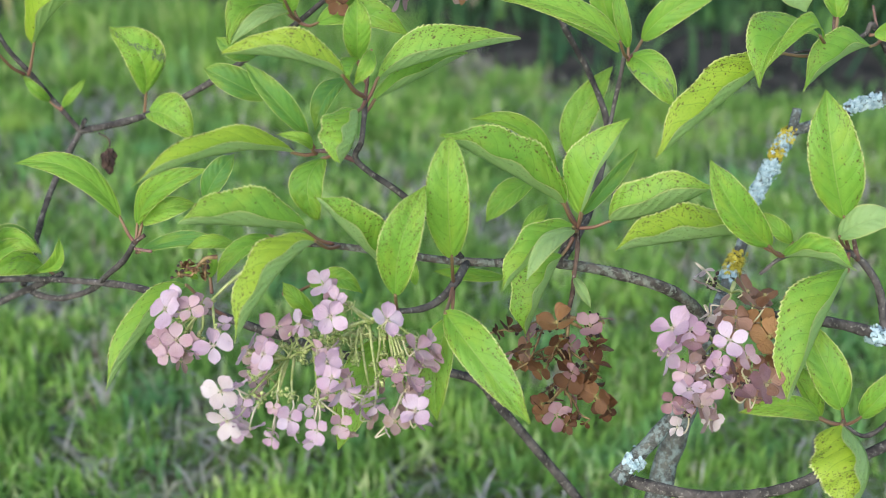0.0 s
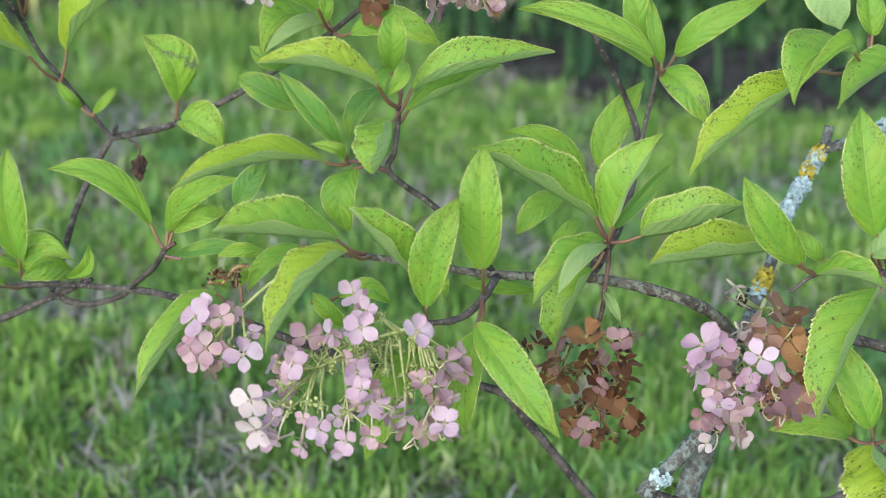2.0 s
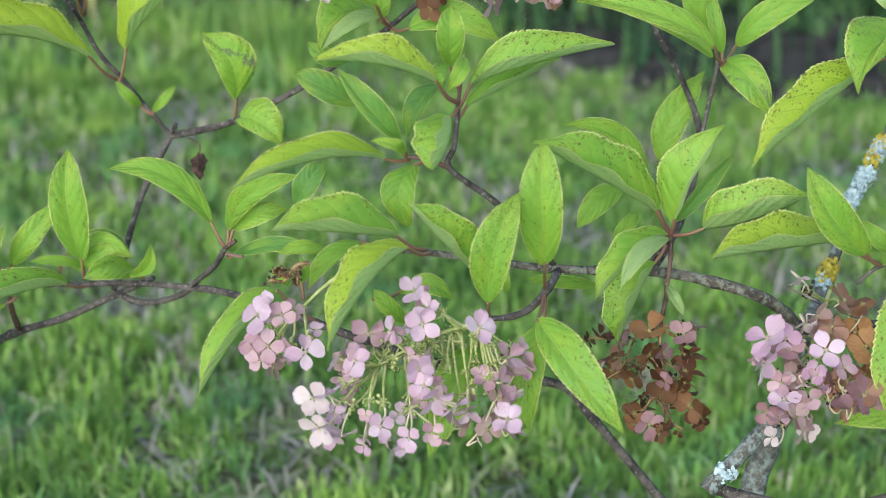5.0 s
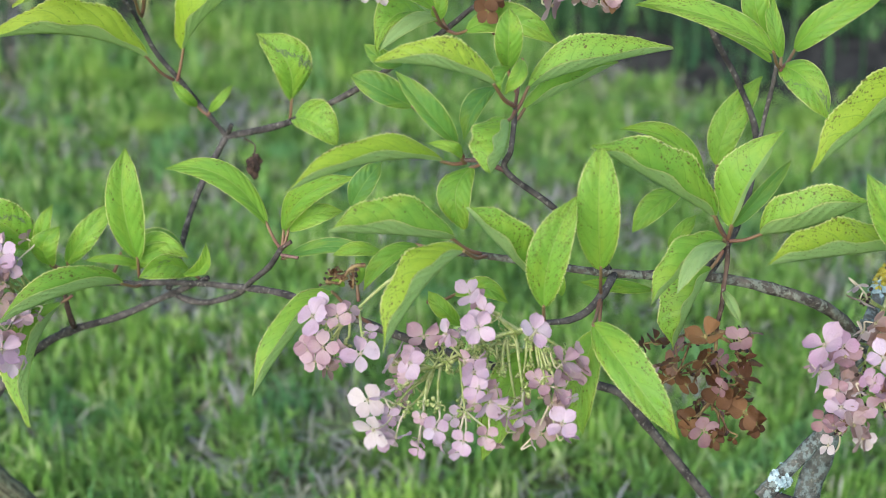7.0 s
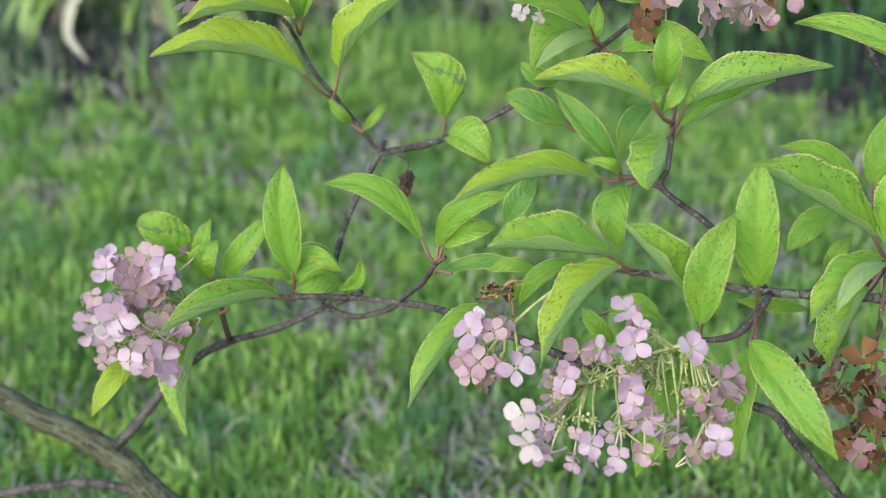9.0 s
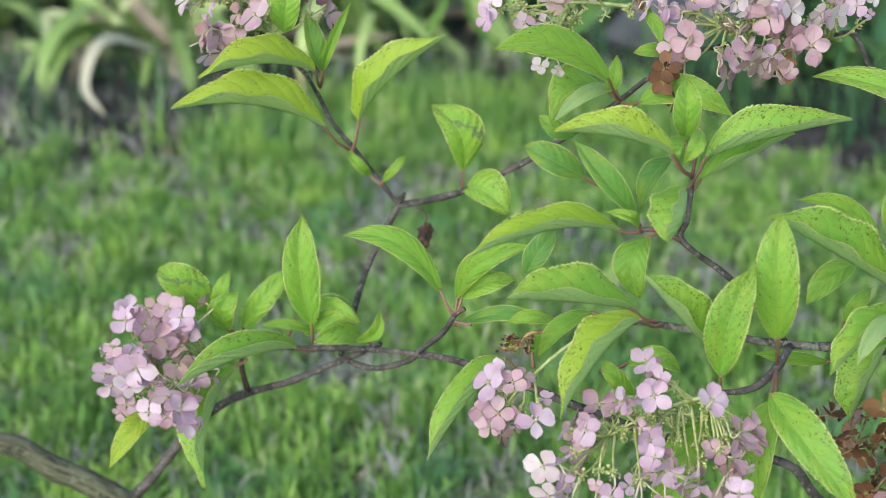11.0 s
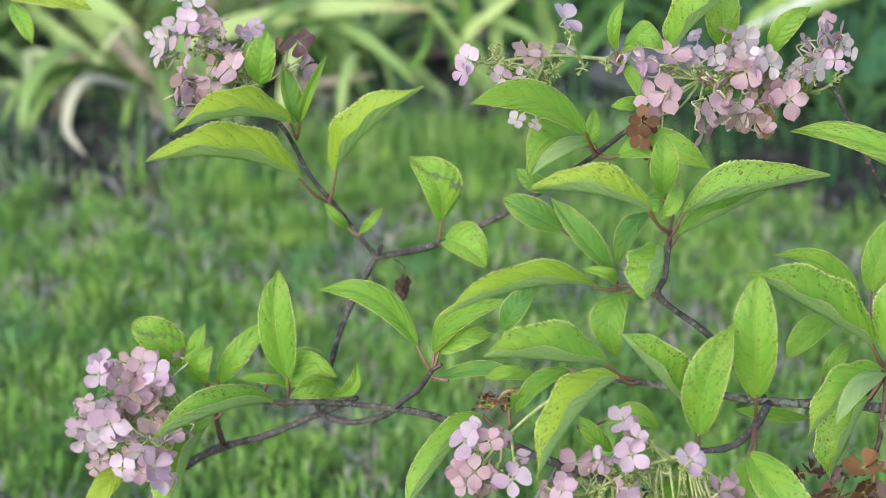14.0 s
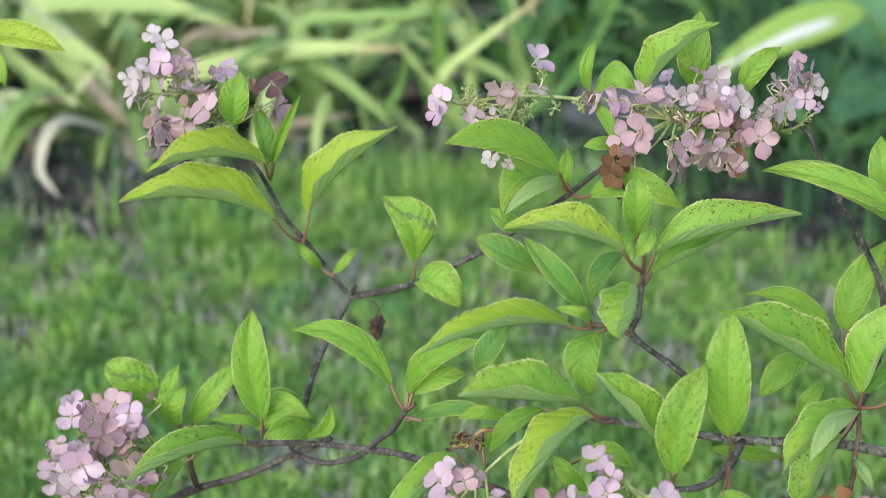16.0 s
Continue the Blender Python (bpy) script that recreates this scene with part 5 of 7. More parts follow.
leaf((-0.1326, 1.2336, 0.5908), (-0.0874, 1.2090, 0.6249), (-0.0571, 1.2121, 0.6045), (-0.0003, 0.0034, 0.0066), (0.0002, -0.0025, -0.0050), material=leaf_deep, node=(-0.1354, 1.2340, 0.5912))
leaf((-0.0659, 1.1219, 0.6248), (-0.0586, 1.1009, 0.6487), (-0.0667, 1.1228, 0.6486), (-0.0038, 0.0001, -0.0004), (0.0038, -0.0001, 0.0004), node=(-0.0647, 1.1163, 0.6139))
leaf((-0.0762, 1.1311, 0.6191), (-0.0790, 1.1069, 0.6352), (-0.0891, 1.1282, 0.6335), (-0.0016, -0.0008, -0.0018), (0.0019, 0.0009, 0.0021))
leaf((0.0096, 1.1760, 0.5881), (0.0336, 1.1558, 0.6164), (0.0527, 1.1613, 0.5881), (0.0014, 0.0039, 0.0080), (-0.0013, -0.0035, -0.0072), node=(-0.0127, 1.1834, 0.5771))
leaf((0.1703, 1.1857, 0.5881), (0.1364, 1.1591, 0.6056), (0.1102, 1.1745, 0.6010), (-0.0006, -0.0024, -0.0049), (0.0006, 0.0024, 0.0049), node=(0.1842, 1.1716, 0.6067))
leaf((0.2189, 1.1380, 0.6125), (0.2202, 1.1089, 0.6195), (0.2305, 1.1176, 0.5961), (0.0034, -0.0009, 0.0026), (-0.0036, -0.0022, -0.0010), material=leaf_under, node=(0.2185, 1.1405, 0.6173))
leaf((0.0148, 1.1645, 0.5661), (-0.0029, 1.1463, 0.5919), (-0.0121, 1.1698, 0.5947), (-0.0052, -0.0020, -0.0047), (0.0052, 0.0020, 0.0047))
leaf((-0.0486, 1.1944, 0.6154), (-0.0698, 1.1743, 0.6368), (-0.0889, 1.1874, 0.6173), (0.0002, -0.0029, -0.0056), (-0.0002, 0.0025, 0.0048))
leaf((0.0934, 1.1439, 0.6045), (0.0911, 1.1278, 0.6256), (0.0905, 1.1542, 0.6244), (-0.0039, 0.0000, -0.0006), (0.0039, -0.0000, 0.0006))
leaf((-0.2657, 1.3651, 0.7719), (-0.2986, 1.3178, 0.8049), (-0.3547, 1.3007, 0.7871), (0.0003, -0.0100, 0.0122), (-0.0018, 0.0118, 0.0222), keel=-1, material=leaf_yellow, node=(-0.2673, 1.3982, 0.7468))
leaf((-0.2613, 1.3757, 0.7161), (-0.3102, 1.3332, 0.7639), (-0.3849, 1.3174, 0.7526), (0.0021, -0.0115, 0.0161), (0.0029, 0.0141, 0.0270), keel=-1, material=leaf_yellow, node=(-0.2433, 1.3977, 0.6870))
leaf((-0.2329, 1.3987, 0.7153), (-0.2115, 1.3706, 0.7604), (-0.1506, 1.3935, 0.7976), (-0.0199, 0.0100, 0.0176), (-0.0061, -0.0121, 0.0125), keel=1, material=leaf_yellow, node=(-0.2402, 1.3975, 0.6860))
leaf((-0.2876, 1.3478, 0.8134), (-0.2826, 1.3233, 0.8432), (-0.2780, 1.3459, 0.8615), (-0.0126, -0.0023, 0.0027), (0.0129, -0.0021, -0.0009))
leaf((-0.2621, 1.3851, 0.7673), (-0.2670, 1.3594, 0.7959), (-0.2741, 1.3848, 0.8231), (-0.0057, -0.0009, -0.0014), (0.0113, 0.0037, 0.0021), material=leaf_deep, node=(-0.2673, 1.3982, 0.7468))
leaf((-0.2611, 1.3851, 0.7673), (-0.2520, 1.3611, 0.7977), (-0.2341, 1.3899, 0.8295), (-0.0039, -0.0033, 0.0031), (0.0048, -0.0041, -0.0003), node=(-0.2673, 1.3982, 0.7468))
leaf((-0.5453, 1.4399, 0.8706), (-0.4819, 1.3961, 0.8831), (-0.4406, 1.3916, 0.8676), (0.0022, 0.0084, 0.0126), (-0.0012, -0.0093, -0.0069), material=leaf_yellow)
leaf((-0.5298, 1.4370, 0.8608), (-0.5061, 1.4007, 0.8578), (-0.5026, 1.4057, 0.8316), (0.0070, 0.0019, 0.0035), (-0.0070, -0.0019, -0.0035))
leaf((-0.0083, 1.2920, 0.7900), (-0.0533, 1.2490, 0.8493), (-0.1003, 1.2286, 0.8354), (-0.0024, -0.0061, -0.0089), (0.0039, 0.0088, 0.0143), node=(0.0027, 1.3246, 0.7617))
leaf((0.0158, 1.3377, 0.8471), (0.0059, 1.3122, 0.8768), (0.0214, 1.3342, 0.8920), (-0.0046, -0.0000, 0.0007), (0.0060, 0.0000, -0.0009), node=(0.0180, 1.3440, 0.8355))
leaf((0.0205, 1.3380, 0.8471), (0.0384, 1.3169, 0.8835), (0.0556, 1.3197, 0.8495), (0.0008, 0.0041, 0.0103), (-0.0008, -0.0041, -0.0103), node=(0.0180, 1.3440, 0.8355))
leaf((0.0623, 1.3301, 0.8475), (0.0721, 1.2981, 0.8848), (0.1188, 1.3160, 0.9116), (-0.0169, 0.0087, 0.0148), (-0.0050, -0.0103, 0.0104), keel=1, node=(0.0537, 1.3543, 0.8285))
leaf((0.1085, 1.3629, 0.8411), (0.0992, 1.3407, 0.8791), (0.1085, 1.3681, 0.9089), (-0.0155, -0.0007, 0.0007), (0.0132, 0.0006, -0.0006), node=(0.1072, 1.3654, 0.8204))
leaf((0.1429, 1.3448, 0.8444), (0.1463, 1.3216, 0.8778), (0.1732, 1.3411, 0.8845), (-0.0070, 0.0018, 0.0058), (0.0077, -0.0020, -0.0064), node=(0.1397, 1.3594, 0.8273))
leaf((0.0196, 1.3348, 0.8392), (0.0314, 1.2979, 0.8366), (0.0458, 1.3007, 0.8030), (0.0048, 0.0013, 0.0026), (-0.0048, -0.0013, -0.0026))
leaf((0.0425, 1.3230, 0.8055), (0.0266, 1.2905, 0.8186), (0.0110, 1.3015, 0.8109), (0.0003, -0.0020, -0.0052), (-0.0003, 0.0022, 0.0056), node=(0.0468, 1.3399, 0.7930))
leaf((0.2692, 1.2829, 0.7488), (0.2064, 1.2482, 0.8184), (0.1485, 1.2357, 0.8125), (-0.0034, -0.0077, -0.0068), (0.0041, 0.0067, 0.0090))
leaf((0.2665, 1.2990, 0.7625), (0.2469, 1.2811, 0.7995), (0.2538, 1.3095, 0.8185), (-0.0117, -0.0015, -0.0018), (0.0117, 0.0015, 0.0018))
leaf((-0.0101, 1.3463, 0.7641), (-0.0475, 1.3138, 0.7944), (-0.0561, 1.3047, 0.7482), (0.0037, -0.0045, -0.0043), (-0.0102, 0.0071, 0.0145), node=(0.0029, 1.3341, 0.7583))
leaf((-0.0078, 1.3356, 0.7638), (-0.0020, 1.3130, 0.7848), (-0.0014, 1.3384, 0.7973), (-0.0065, 0.0001, 0.0013), (0.0065, -0.0001, -0.0013))
leaf((0.0179, 1.3059, 0.7664), (0.0521, 1.2835, 0.7968), (0.0949, 1.2871, 0.7608), (0.0023, 0.0059, 0.0145), (-0.0015, -0.0038, -0.0094), node=(0.0029, 1.3337, 0.7574))
leaf((-0.0355, 1.3302, 0.7275), (-0.0547, 1.2983, 0.7426), (-0.0669, 1.3159, 0.7511), (-0.0036, -0.0027, -0.0062), (0.0036, 0.0027, 0.0062), material=leaf_deep)
leaf((0.4190, 1.0960, 0.5052), (0.4000, 1.0843, 0.5379), (0.3940, 1.1135, 0.5471), (-0.0040, -0.0007, -0.0020), (0.0111, 0.0020, 0.0056), node=(0.4341, 1.0836, 0.5053))
leaf((-0.0020, 1.3373, 0.7673), (-0.0276, 1.3054, 0.7833), (-0.0542, 1.3048, 0.7482), (0.0028, -0.0017, -0.0047), (-0.0035, 0.0021, 0.0059), material=leaf_under, node=(0.0029, 1.3341, 0.7583))
leaf((-0.2252, 1.4086, 0.6571), (-0.2330, 1.3839, 0.6751), (-0.2464, 1.4063, 0.6820), (-0.0033, -0.0014, -0.0030), (0.0040, 0.0017, 0.0037), node=(-0.2147, 1.4061, 0.6492))
leaf((-0.2147, 1.4073, 0.6521), (-0.2017, 1.3849, 0.6725), (-0.1914, 1.4085, 0.6788), (-0.0031, 0.0008, 0.0026), (0.0035, -0.0009, -0.0029), node=(-0.2147, 1.4061, 0.6492))
leaf((-0.2241, 1.3036, 0.5403), (-0.2382, 1.2697, 0.5756), (-0.2627, 1.2632, 0.5562), (0.0015, -0.0084, -0.0093), (-0.0007, 0.0003, 0.0107), material=leaf_scarred, node=(-0.1980, 1.2959, 0.5300))
leaf((-0.2274, 1.2847, 0.5478), (-0.1965, 1.2532, 0.5668), (-0.2040, 1.2712, 0.5869), (-0.0053, -0.0024, 0.0054), (0.0048, -0.0045, -0.0014))
leaf((-0.3628, 1.3169, 0.5568), (-0.3838, 1.2897, 0.5978), (-0.4065, 1.3018, 0.6074), (-0.0077, -0.0061, -0.0087), (0.0127, 0.0069, 0.0153), blunt=True, material=leaf_scarred, node=(-0.3429, 1.3199, 0.5338))
leaf((-0.3561, 1.3143, 0.5492), (-0.3552, 1.2930, 0.5877), (-0.3429, 1.3146, 0.6021), (-0.0074, 0.0001, 0.0014), (0.0069, -0.0001, -0.0013), node=(-0.3403, 1.3201, 0.5338))
leaf((-0.3477, 1.3033, 0.5471), (-0.3568, 1.2793, 0.5807), (-0.3346, 1.2987, 0.5878), (-0.0114, -0.0014, 0.0037), (0.0126, -0.0023, -0.0025), node=(-0.3388, 1.3198, 0.5328))
leaf((-0.3357, 1.3137, 0.5441), (-0.3156, 1.2980, 0.5801), (-0.2901, 1.3279, 0.5998), (-0.0087, 0.0020, 0.0065), (0.0087, -0.0020, -0.0065), node=(-0.3352, 1.3194, 0.5314))
leaf((-0.2681, 1.2918, 0.5594), (-0.2805, 1.2749, 0.6251), (-0.2716, 1.2999, 0.6625), (-0.0144, -0.0049, 0.0005), (0.0178, -0.0021, 0.0025), node=(-0.2704, 1.3036, 0.5351))
leaf((-0.2908, 1.3283, 0.5464), (-0.2472, 1.3133, 0.5806), (-0.2285, 1.3209, 0.5449), (0.0011, 0.0049, 0.0122), (-0.0009, -0.0038, -0.0094), material=leaf_deep, node=(-0.2968, 1.3217, 0.5308))
leaf((-0.2700, 1.3075, 0.5450), (-0.2870, 1.2841, 0.5676), (-0.3165, 1.2977, 0.5550), (-0.0004, -0.0017, -0.0042), (0.0004, 0.0017, 0.0042))
leaf((-0.2814, 1.2831, 0.5396), (-0.3124, 1.2288, 0.5682), (-0.3754, 1.2021, 0.5409), (-0.0030, -0.0078, 0.0149), (-0.0075, 0.0109, 0.0183), keel=-1, node=(-0.2654, 1.3109, 0.5256))
leaf((-0.3382, 1.2913, 0.5171), (-0.3647, 1.2310, 0.4987), (-0.3565, 1.2071, 0.4391), (-0.0066, -0.0130, 0.0085), (-0.0265, 0.0038, 0.0054), keel=-1, node=(-0.3296, 1.2945, 0.5220))
leaf((-0.4090, 1.2497, 0.4898), (-0.4173, 1.2120, 0.5032), (-0.4385, 1.1997, 0.4608), (0.0082, -0.0056, -0.0039), (-0.0087, 0.0023, 0.0062), material=leaf_yellow)
leaf((-0.3950, 1.2593, 0.5298), (-0.3964, 1.2311, 0.5387), (-0.4102, 1.2453, 0.5267), (0.0021, -0.0016, -0.0036), (-0.0021, 0.0016, 0.0036))
leaf((-0.2740, 1.3163, 0.5545), (-0.2510, 1.2941, 0.5896), (-0.2233, 1.2932, 0.5611), (0.0008, 0.0039, 0.0079), (-0.0011, -0.0052, -0.0105))
leaf((-0.2791, 1.3099, 0.5410), (-0.2548, 1.2868, 0.5747), (-0.2306, 1.2977, 0.5689), (-0.0031, 0.0035, 0.0063), (0.0039, -0.0043, -0.0079))
leaf((0.3847, 1.2510, 0.8400), (0.3946, 1.2305, 0.8278), (0.4076, 1.2297, 0.8015), (0.0137, -0.0041, 0.0069), (-0.0168, -0.0036, -0.0054), material=leaf_under)
leaf((0.4323, 1.2260, 0.7980), (0.4262, 1.2254, 0.8225), (0.4274, 1.2481, 0.8410), (-0.0126, -0.0043, 0.0023), (0.0111, -0.0030, 0.0000), node=(0.4303, 1.2163, 0.7786))
leaf((0.4610, 1.2179, 0.7866), (0.4812, 1.2095, 0.7998), (0.5122, 1.2118, 0.7825), (-0.0001, -0.0010, 0.0107), (0.0001, -0.0067, -0.0090), node=(0.4574, 1.2182, 0.7865))


def dry_capsule(centre, node):
    """A shrivelled dead leaf hanging from a fork on a thin stalk."""
    c = Vector(centre)
    bm = bmesh.new()
    bmesh.ops.create_icosphere(bm, subdivisions=3, radius=1)
    for v in bm.verts:
        p = v.co.copy()
        fold = 1 + 0.75 * noise.noise(p * 1.9) + 0.35 * noise.noise(p * 4.5)
        v.co = c + Vector((p.x * 0.0065, p.y * 0.004, p.z * 0.0105)) * fold
    m = bpy.data.meshes.new("dead_leaf")
    bm.to_mesh(m)
    bm.free()
    m.materials.append(dead_leaf)
    ob = part("dead_leaf", m, shrub, "shrivelled dark brown dead leaf")
    tv, tf, tu = [], [], []
    line = smooth_line([node, Vector(node).lerp(c, 0.4) + Vector((0.006, 0, 0.004)), c + Vector((0, 0, 0.009))], 5)
    tube(line, [0.0008] * len(line), 5, tv, tf, tu)
    stalk = new("petiole", mesh("petiole", tv, tf, darkbark, tu))
    stalk.parent = ob


dry_capsule((-0.1741, 1.3964, 0.6042), (-0.1843, 1.4094, 0.6253))

# flower panicles
head = Head((0.0776, 1.0916, 0.6096), (-0.0106, 1.0719, 0.5789), 'loose panicle of lilac-pink florets with green buds')
head.floret((0.0207, 1.0873, 0.6366), (-0.3667, -0.3739, 0.8519), 0.0127, LILAC)
head.floret((0.0259, 1.0585, 0.6249), (0.3146, -0.9431, 0.1078), 0.0138, LILAC)
head.floret((0.0300, 1.0695, 0.6307), (-0.6140, -0.7535, 0.2352), 0.0113, LILAC)
head.floret((0.0671, 1.0456, 0.6281), (0.4057, -0.3406, 0.8482), 0.0128, LILAC)
head.floret((-0.0140, 1.0666, 0.6123), (0.5929, -0.8032, -0.0568), 0.0139, PINK)
head.floret((0.0037, 1.0661, 0.6142), (-0.4472, -0.7824, 0.4335), 0.0101, LILAC)
head.floret((0.0121, 1.0768, 0.6114), (-0.6064, 0.1266, -0.7850), 0.0083, LILAC)
head.floret((-0.0239, 1.0495, 0.5992), (-0.6701, -0.2670, 0.6926), 0.0133, LILAC)
head.floret((-0.0362, 1.0606, 0.5946), (-0.8751, 0.1817, 0.4485), 0.0124, LILAC)
head.floret((-0.0324, 1.0618, 0.5779), (-0.0674, -0.9938, 0.0886), 0.0102, PINK)
head.floret((-0.0311, 1.0681, 0.5648), (-0.2276, -0.6552, 0.7203), 0.0080, PINK)
head.floret((-0.0543, 1.0306, 0.5792), (-0.7883, -0.6152, 0.0111), 0.0132, PALE)
head.floret((-0.0498, 1.0119, 0.5652), (-0.7251, -0.6769, 0.1265), 0.0131, PALE)
head.floret((-0.0391, 1.0212, 0.5557), (-0.3382, -0.9384, -0.0711), 0.0104, PALE)
head.floret((-0.0335, 1.0086, 0.5612), (-0.1503, -0.9263, -0.3454), 0.0115, LILAC)
head.floret((-0.0445, 1.0209, 0.5534), (-0.3953, -0.9011, 0.1780), 0.0104, LILAC)
head.floret((-0.0048, 1.0094, 0.5673), (0.2658, -0.8922, 0.3651), 0.0098, LILAC)
head.floret((0.0227, 1.0350, 0.6002), (0.1118, -0.9836, 0.1414), 0.0116, MAUVE)
head.floret((0.0252, 1.0485, 0.6027), (0.7445, -0.5895, -0.3132), 0.0101, MAUVE)
head.floret((0.0339, 1.0164, 0.5872), (-0.1153, -0.4601, 0.8803), 0.0135, LILAC)
head.floret((0.0266, 1.0284, 0.5900), (-0.6859, -0.5691, 0.4535), 0.0114, LILAC)
head.floret((0.0478, 1.0125, 0.5817), (0.7919, -0.6089, -0.0466), 0.0123, LILAC)
head.floret((0.0579, 1.0176, 0.5732), (-0.0611, -0.9441, -0.3241), 0.0101, LILAC)
head.floret((0.0321, 1.0135, 0.5590), (0.0229, -0.9927, -0.1181), 0.0099, PINK)
head.floret((0.0156, 1.0043, 0.5605), (-0.0511, -0.9554, 0.2910), 0.0107, LILAC)
head.floret((0.0112, 1.0113, 0.5468), (-0.0756, -0.7369, 0.6717), 0.0080, LILAC)
head.floret((0.0885, 1.0430, 0.6040), (0.5415, -0.3478, 0.7654), 0.0129, PINK)
head.floret((0.0990, 1.0557, 0.6030), (0.8253, -0.1796, 0.5353), 0.0100, PINK)
head.floret((0.0825, 1.0351, 0.5875), (0.4826, -0.7797, 0.3989), 0.0117, PINK)
head.floret((0.0730, 1.0481, 0.5832), (0.3114, -0.7521, 0.5808), 0.0097, PINK)
head.floret((0.0939, 1.0460, 0.5885), (0.3573, -0.0985, 0.9288), 0.0109, PINK)
head.floret((0.1027, 1.0597, 0.5864), (0.6303, 0.5675, 0.5298), 0.0098, PINK)
head.floret((0.0798, 1.0300, 0.5770), (0.7629, -0.5171, 0.3881), 0.0108, FADED)
head.floret((0.0893, 1.0376, 0.5759), (0.1163, -0.9872, 0.1090), 0.0098, FADED)
head.floret((0.0871, 1.0143, 0.5691), (-0.0333, -0.5063, 0.8617), 0.0116, LILAC)
head.floret((0.0734, 1.0288, 0.5513), (0.3883, -0.8895, 0.2408), 0.0101, FADED)
head.floret((0.0822, 1.0401, 0.5480), (0.3767, -0.5460, 0.7483), 0.0094, FADED)
head.floret((-0.0172, 1.0040, 0.5546), (-0.0041, -0.9760, -0.2177), 0.0074, LILAC)
head.floret((-0.0161, 1.0158, 0.5537), (-0.0814, -0.8262, -0.5574), 0.0059, LILAC)
head.floret((-0.0018, 1.0140, 0.5546), (-0.4087, -0.6422, 0.6485), 0.0083, LILAC)
head.floret((0.0545, 1.0303, 0.5512), (0.7952, -0.5598, 0.2328), 0.0092, FADED)
head.floret((0.0085, 1.0381, 0.5596), (-0.3357, -0.3019, 0.8923), 0.0084, LILAC)
head.floret((0.0159, 1.0470, 0.5529), (0.3260, 0.2132, 0.9210), 0.0059, LILAC)
head.floret((-0.0392, 1.0328, 0.5639), (0.1375, -0.6445, 0.7521), 0.0100, PALE)
head.floret((0.0700, 1.0559, 0.5821), (0.6336, -0.5576, 0.5364), 0.0085, PINK)
head.floret((0.0779, 1.0650, 0.5746), (-0.6788, 0.2271, 0.6983), 0.0065, PINK)
head.finish()
head = Head((-0.0102, 1.1283, 0.6462), (-0.0771, 1.1006, 0.6030), 'small sparse panicle of lilac florets')
head.floret((-0.0978, 1.0867, 0.6169), (-0.3988, -0.5626, 0.7242), 0.0144, LILAC)
head.floret((-0.0887, 1.0985, 0.6187), (-0.4656, -0.8514, 0.2417), 0.0131, LILAC)
head.floret((-0.0792, 1.0857, 0.6177), (0.5414, -0.4549, 0.7071), 0.0102, PINK)
head.floret((-0.0722, 1.0973, 0.6159), (0.6011, -0.5675, 0.5627), 0.0093, PINK)
head.floret((-0.0905, 1.0846, 0.5916), (-0.3291, -0.6742, 0.6612), 0.0120, PINK)
head.floret((-0.1018, 1.0907, 0.5861), (0.1116, -0.5438, 0.8318), 0.0108, PINK)
head.floret((-0.1034, 1.0946, 0.5871), (0.6034, -0.6570, 0.4520), 0.0095, PINK)
head.floret((-0.0966, 1.1059, 0.5835), (0.8576, 0.3343, 0.3908), 0.0079, PINK)
head.floret((-0.0752, 1.0828, 0.5904), (-0.5699, -0.8202, 0.0501), 0.0094, PINK)
head.floret((-0.0762, 1.0865, 0.5796), (-0.5235, -0.4828, -0.7021), 0.0073, PINK)
head.floret((-0.0611, 1.0633, 0.5985), (0.5808, -0.4844, 0.6543), 0.0143, LILAC)
head.floret((-0.0882, 1.0858, 0.5720), (0.5011, -0.8654, 0.0001), 0.0095, FADED)
head.floret((-0.0853, 1.0951, 0.5746), (0.7179, -0.3237, 0.6163), 0.0082, FADED)
head.floret((-0.0546, 1.0876, 0.6031), (0.2395, -0.3447, 0.9076), 0.0077, LILAC)
head.floret((-0.0967, 1.0887, 0.5765), (-0.2857, -0.8540, 0.4348), 0.0095, PINK)
head.floret((-0.1012, 1.1024, 0.5766), (-0.9545, -0.2406, 0.1763), 0.0074, PINK)
head.finish()
head = Head((0.2142, 1.1277, 0.5912), (0.2123, 1.1050, 0.5240), 'withered coppery brown panicle hanging on a thin stalk')
head.floret((0.2006, 1.0969, 0.5949), (0.0060, -0.1051, 0.9944), 0.0157, RUST)
head.floret((0.2299, 1.1114, 0.5837), (-0.0581, -0.4030, 0.9133), 0.0124, DUSKY)
head.floret((0.2410, 1.1250, 0.5830), (-0.3423, 0.7339, 0.5868), 0.0105, DUSKY)
head.floret((0.1823, 1.1068, 0.5672), (-0.7097, -0.7020, 0.0587), 0.0133, COPPER)
head.floret((0.1844, 1.1210, 0.5713), (-0.7716, -0.2094, 0.6007), 0.0095, DUSKY)
head.floret((0.2018, 1.0976, 0.5743), (0.4118, -0.8948, 0.1726), 0.0115, BROWN)
head.floret((0.2373, 1.1043, 0.5708), (0.2854, -0.1671, 0.9437), 0.0133, BROWN)
head.floret((0.2269, 1.0813, 0.5682), (0.2354, -0.4073, 0.8824), 0.0157, RUSSET)
head.floret((0.2299, 1.0986, 0.5726), (-0.1158, 0.0240, 0.9930), 0.0120, RUSSET)
head.floret((0.2082, 1.0912, 0.5626), (0.5136, -0.3094, 0.8003), 0.0123, RUSSET)
